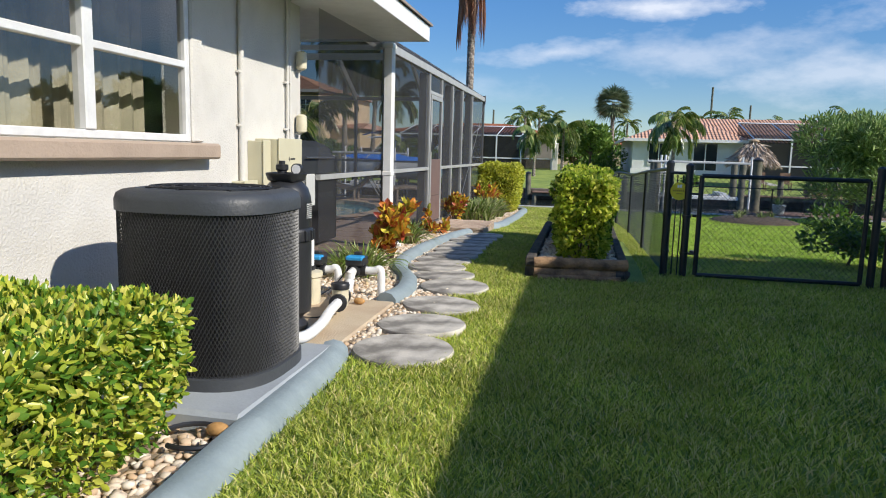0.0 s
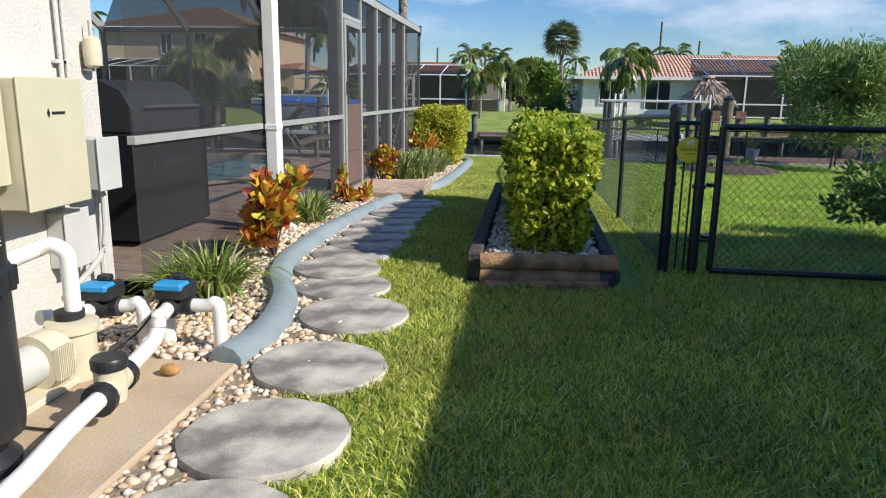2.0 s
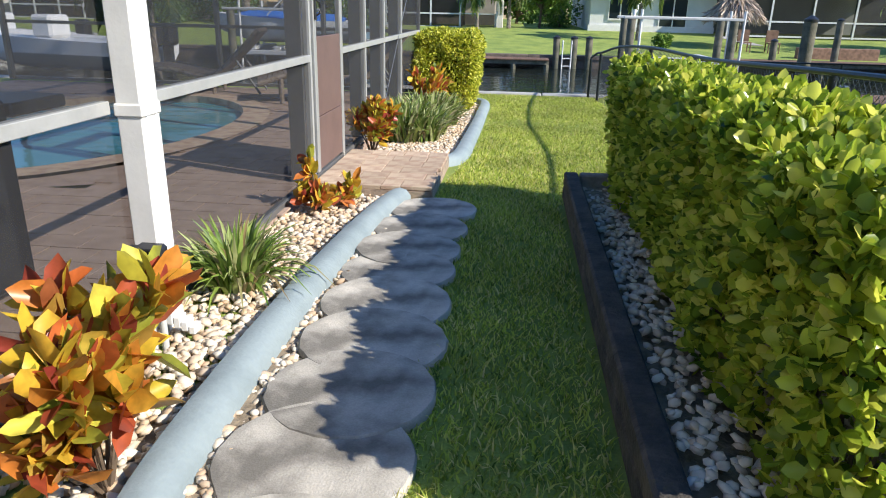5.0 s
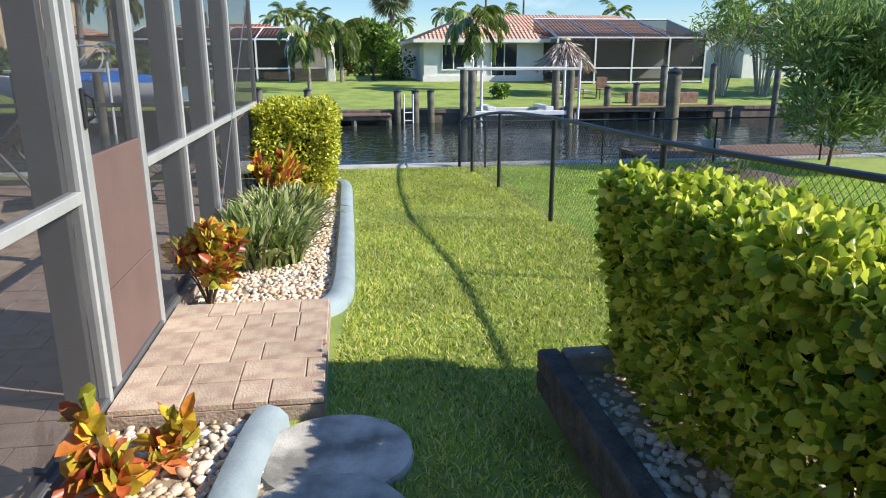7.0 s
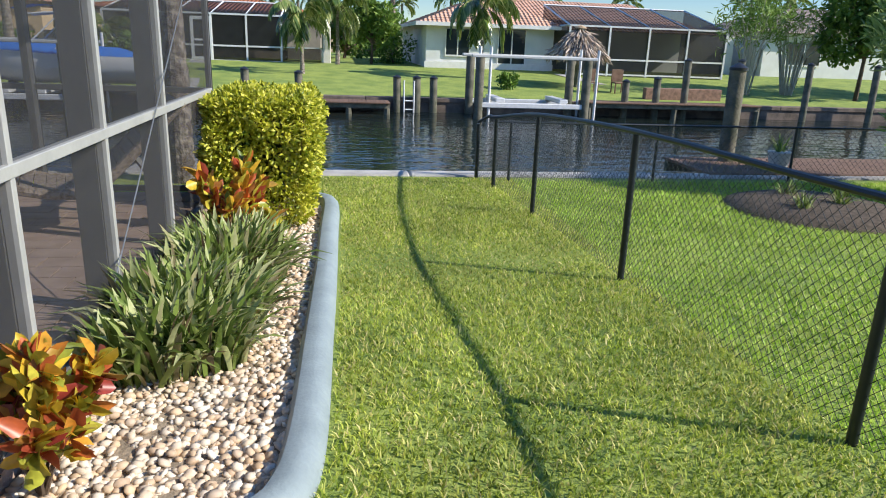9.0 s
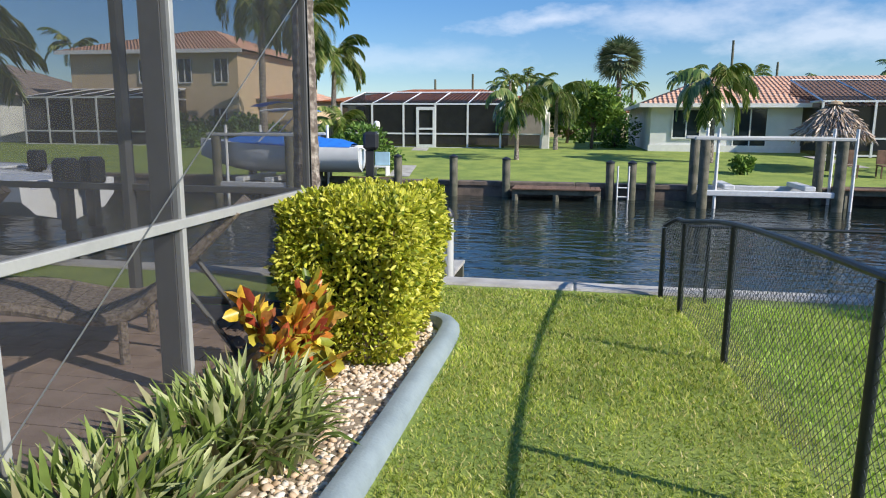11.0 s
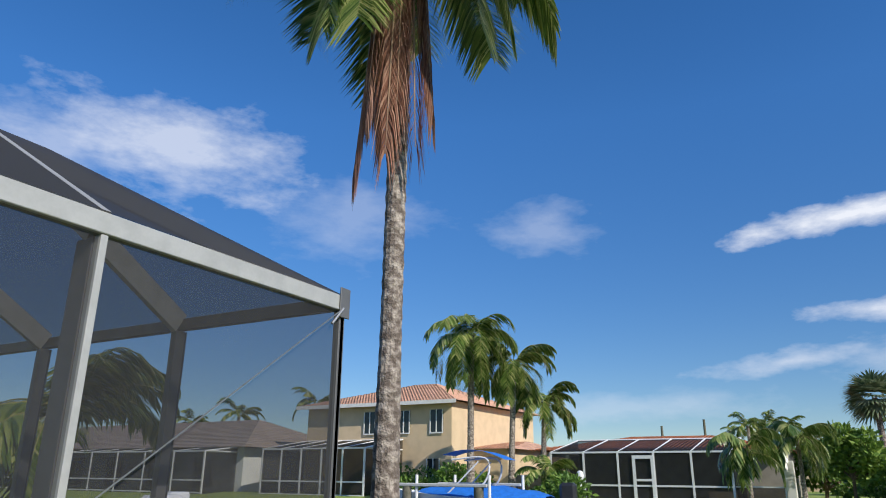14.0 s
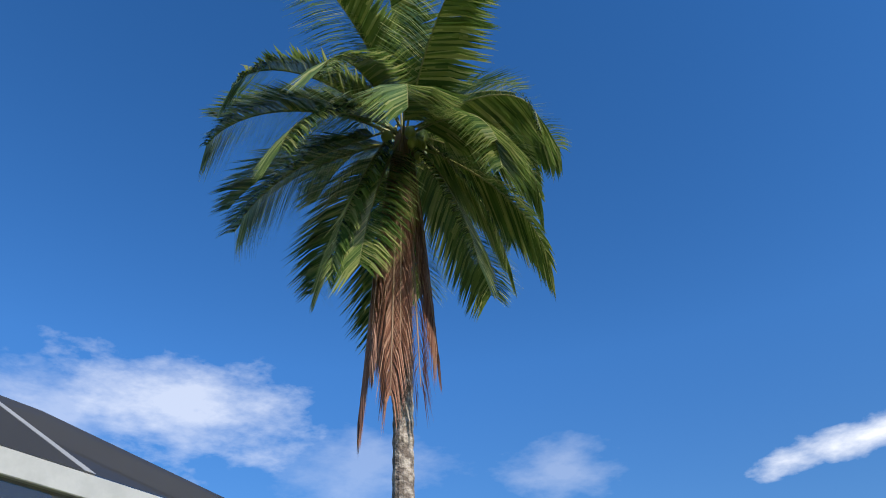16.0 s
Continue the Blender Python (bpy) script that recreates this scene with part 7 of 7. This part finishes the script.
def dock(name, x0, y0, x1, y1, z, label, m=DOCK, bw=0.15):
    d = thing(name, (x0, y0, z), label, "dock")
    n = min(120, max(3, int((x1 - x0) / bw)))
    w = (x1 - x0) / n
    me = Shape().box(0.004, 0, -0.04, w - 0.004, y1 - y0, 0, 0.004).mesh("plank", m)
    for k in range(n):
        p = new("plank", me)
        p.parent = d
        p.location = (k * w, 0, 0)
    for y in (0.15, y1 - y0 - 0.15):
        part(d, "beam", Shape().box(0, y - 0.05, -0.2, x1 - x0, y + 0.05, -0.042), PILE)
    for x in (0.1, (x1 - x0) / 2, x1 - x0 - 0.1):
        part(d, "leg", Shape().tube([(x, 0.15, -2.0), (x, 0.15, -0.2)], 0.1, 8), PILE)


dock("wooden_dock", -2.0, 33.9, 0.8, 35.05, -0.60, "low weathered boat dock at the far seawall")
dock("wooden_dock", 7.8, 34.0, 14.5, 35.08, -0.42, "brown wooden dock at the far seawall")
dock("wooden_dock", -11.5, 34.95, -6.2, 35.08, -0.42, "grey wooden dock beside the lifted boat")
dock("wooden_dock", 4.1, 18.75, 8.0, 20.2, -0.16, "brown wooden dock at the neighbour's seawall")
dock("small_dock", -3.6, 18.88, -1.38, 20.3, -0.28, "pale grey dock below the palm", SEAWALL)


def build_ladder():
    l = thing("dock_ladder", (-1.42, 18.95, -0.28), "stainless steel looped dock ladder", "ladder")
    s = Shape()
    for y in (0.0, 0.4):
        s.tube(smooth_line([(-0.35, y, 0), (-0.34, y, 0.3), (-0.2, y, 0.45), (-0.02, y, 0.36), (0.04, y, 0.1), (0.06, y, -1.2)], 5), 0.02, 8)
    part(l, "rails", s, STEEL, True)
    part(l, "rungs", Shape().tube([(0.05, 0, -0.2), (0.05, 0.4, -0.2)], 0.018, 6).tube([(0.05, 0, -0.5), (0.05, 0.4, -0.5)], 0.018, 6), STEEL, True)
    l2 = thing("dock_ladder", (1.35, 34.9, -0.3), "small white ladder at the far seawall", "ladder")
    part(l2, "rails", Shape().tube([(0, 0, -1), (0, 0, 0.4)], 0.03, 6).tube([(0.35, 0, -1), (0.35, 0, 0.4)], 0.03, 6).tube([(0, 0, -0.3), (0.35, 0, -0.3)], 0.025, 6).tube([(0, 0, -0.6), (0.35, 0, -0.6)], 0.025, 6), PVC, True)


build_ladder()


def build_tiki():
    t = thing("tiki_hut", (9.2, 39.6, -0.22), "round thatched tiki umbrella on a wooden post", "tiki hut")
    part(t, "post", Shape().tube([(0, 0, 0), (0, 0, 2.3)], 0.12, 8), PILE, True)
    rng = np.random.default_rng(8)
    n = 1500
    a, u = rng.uniform(0, math.tau, n), rng.uniform(0, 1, n) ** 0.7
    r = 0.1 + u * 1.05
    z = 2.45 - u * 0.85 - 0.2 * u * u
    d = np.stack([np.cos(a) * 0.7, np.sin(a) * 0.7, -0.9 - 0.6 * u], 1)
    ob = new("thatch", leaves("thatch", np.stack([r * np.cos(a), r * np.sin(a), z], 1), unit(d), THATCH, 0.5, 0.06, 3, 0.15))
    ob.parent = t
    tagged(ob, "shaggy grey-brown thatch", kind="stuff")
    part(t, "roof_core", Shape().lathe([(1.05, 1.5), (0.6, 2.0), (0.05, 2.5)], n=16), mat("thatch_core", (0.2, 0.15, 0.1), 0.9, 0.2, 6, 0.3))
    part(t, "finial", Shape().lathe([(0.28, 2.42), (0.2, 2.5), (0.02, 2.56)], n=12), mat("straw_cap", (0.5, 0.36, 0.22), 0.9, 0.2, 6, 0.3))
    for k, x in enumerate((9.0, 10.2)):
        c = thing("patio_chair", (x + 0.3, 38.0, -0.34), "brown wooden patio chair under the tiki hut", "chair", "patio chairs on the far lawn")
        part(c, "seat", Shape().box(-0.25, -0.25, 0.4, 0.25, 0.25, 0.45, 0.01), DOCK)
        part(c, "backrest", Shape().box(-0.25, 0.22, 0.46, 0.25, 0.26, 0.95, 0.01), DOCK)
        for dx in (-0.22, 0.22):
            for dy in (-0.22, 0.22):
                part(c, "leg", Shape().box(dx - 0.02, dy - 0.02, 0, dx + 0.02, dy + 0.02, 0.398), DOCK)
    w = solo("low_garden_wall", Shape().box(11.0, 36.4, -0.55, 14.2, 36.7, 0.0, 0.02), mat("brick_wall", (0.30, 0.17, 0.12), 0.9, 0.2, 8, 0.4), "low reddish brick garden wall", "wall")
    solo("garden_path", Shape().add([(-6.7, 36.0, -0.46), (-5.9, 36.0, -0.46), (-7.3, 46.2, 0.22), (-8.1, 46.2, 0.22)], [(0, 1, 2, 3)]).add([(10.4, 40.6, -0.13), (11.0, 40.6, -0.13), (10.3, 44.2, 0.13), (9.6, 44.2, 0.13)], [(0, 1, 2, 3)]), SEAWALL, "pale concrete path over the far lawn", "path")
    ch = thing("garden_chair", (-7.0, 36.2, -0.46), "pale blue garden chair on the far patio", "chair")
    part(ch, "seat", Shape().box(-0.28, -0.25, 0.3, 0.28, 0.25, 0.35, 0.01), ALU)
    part(ch, "backrest", Shape().box(-0.28, 0.2, 0.36, 0.28, 0.25, 0.85, 0.01), mat("pale_blue_plastic", (0.4, 0.6, 0.7), 0.5, 0.05, 5, 0))
    for x in (-0.25, 0.25):
        part(ch, "leg", Shape().box(x - 0.02, -0.24, 0, x + 0.02, 0.24, 0.3), ALU)
    solo("globe_lamp", Shape().lathe([(0.03, -0.2), (0.03, 1.35), (0.1, 1.42), (0.14, 1.55), (0.1, 1.68), (0.02, 1.72)], n=12), WHITE, "white globe lamp over the far shrub", "lamp", smooth=True, at=(-7.6, 37.8, -0.2))


build_tiki()


def build_mound():
    s = Shape().lathe([(1.0, -0.02), (0.95, 0.05), (0.7, 0.12), (0.3, 0.16)], n=24)
    solo("planting_mound", s, mat("mulch", (0.11, 0.08, 0.055), 0.95, 0.3, 20, 0.6), "round mulch bed in the neighbour's lawn", "garden bed", smooth=True, at=(4.25, 16.7, -0.21))
    for k, (x, y) in enumerate(((3.85, 16.4), (4.35, 16.5), (4.65, 16.9), (4.05, 17.0))):
        c = new("strap_leaf_plant", strap_clump("strap_leaf_plant", (x, y), BROMELIA, 40, 0.2, 0.02, 70 + k))
        c.location = (x, y, -0.1)
        tagged(c, "low tuft of pale leaves in a mulch bed", "plant", "plants in the mulch bed")
    p = thing("flower_pot", (5.4, 19.2, -0.16), "grey pot with a small plant on the dock", "plant pot")
    part(p, "pot", Shape().lathe([(0.12, 0), (0.17, 0.24), (0.16, 0.25)], n=16), GREYBOX, True)
    ob = new("leaves", strap_clump("leaves", (0, 0), LILY, 40, 0.3, 0.02, 99))
    ob.parent, ob.location = p, (0, 0, 0.2)


build_mound()


def build_poles():
    for x, y, h in ((13.2, 78, 8.5), (17.5, 80, 6.8), (-9.8, 78, 5.8), (-13.0, 76, 5.2)):
        p = thing("utility_pole", (x, y, 0.2), "distant wooden utility pole", "utility pole", "utility poles")
        part(p, "pole", Shape().tube([(0, 0, 0), (0, 0, h)], 0.14, 8, 0.1), PILE, True)


build_poles()
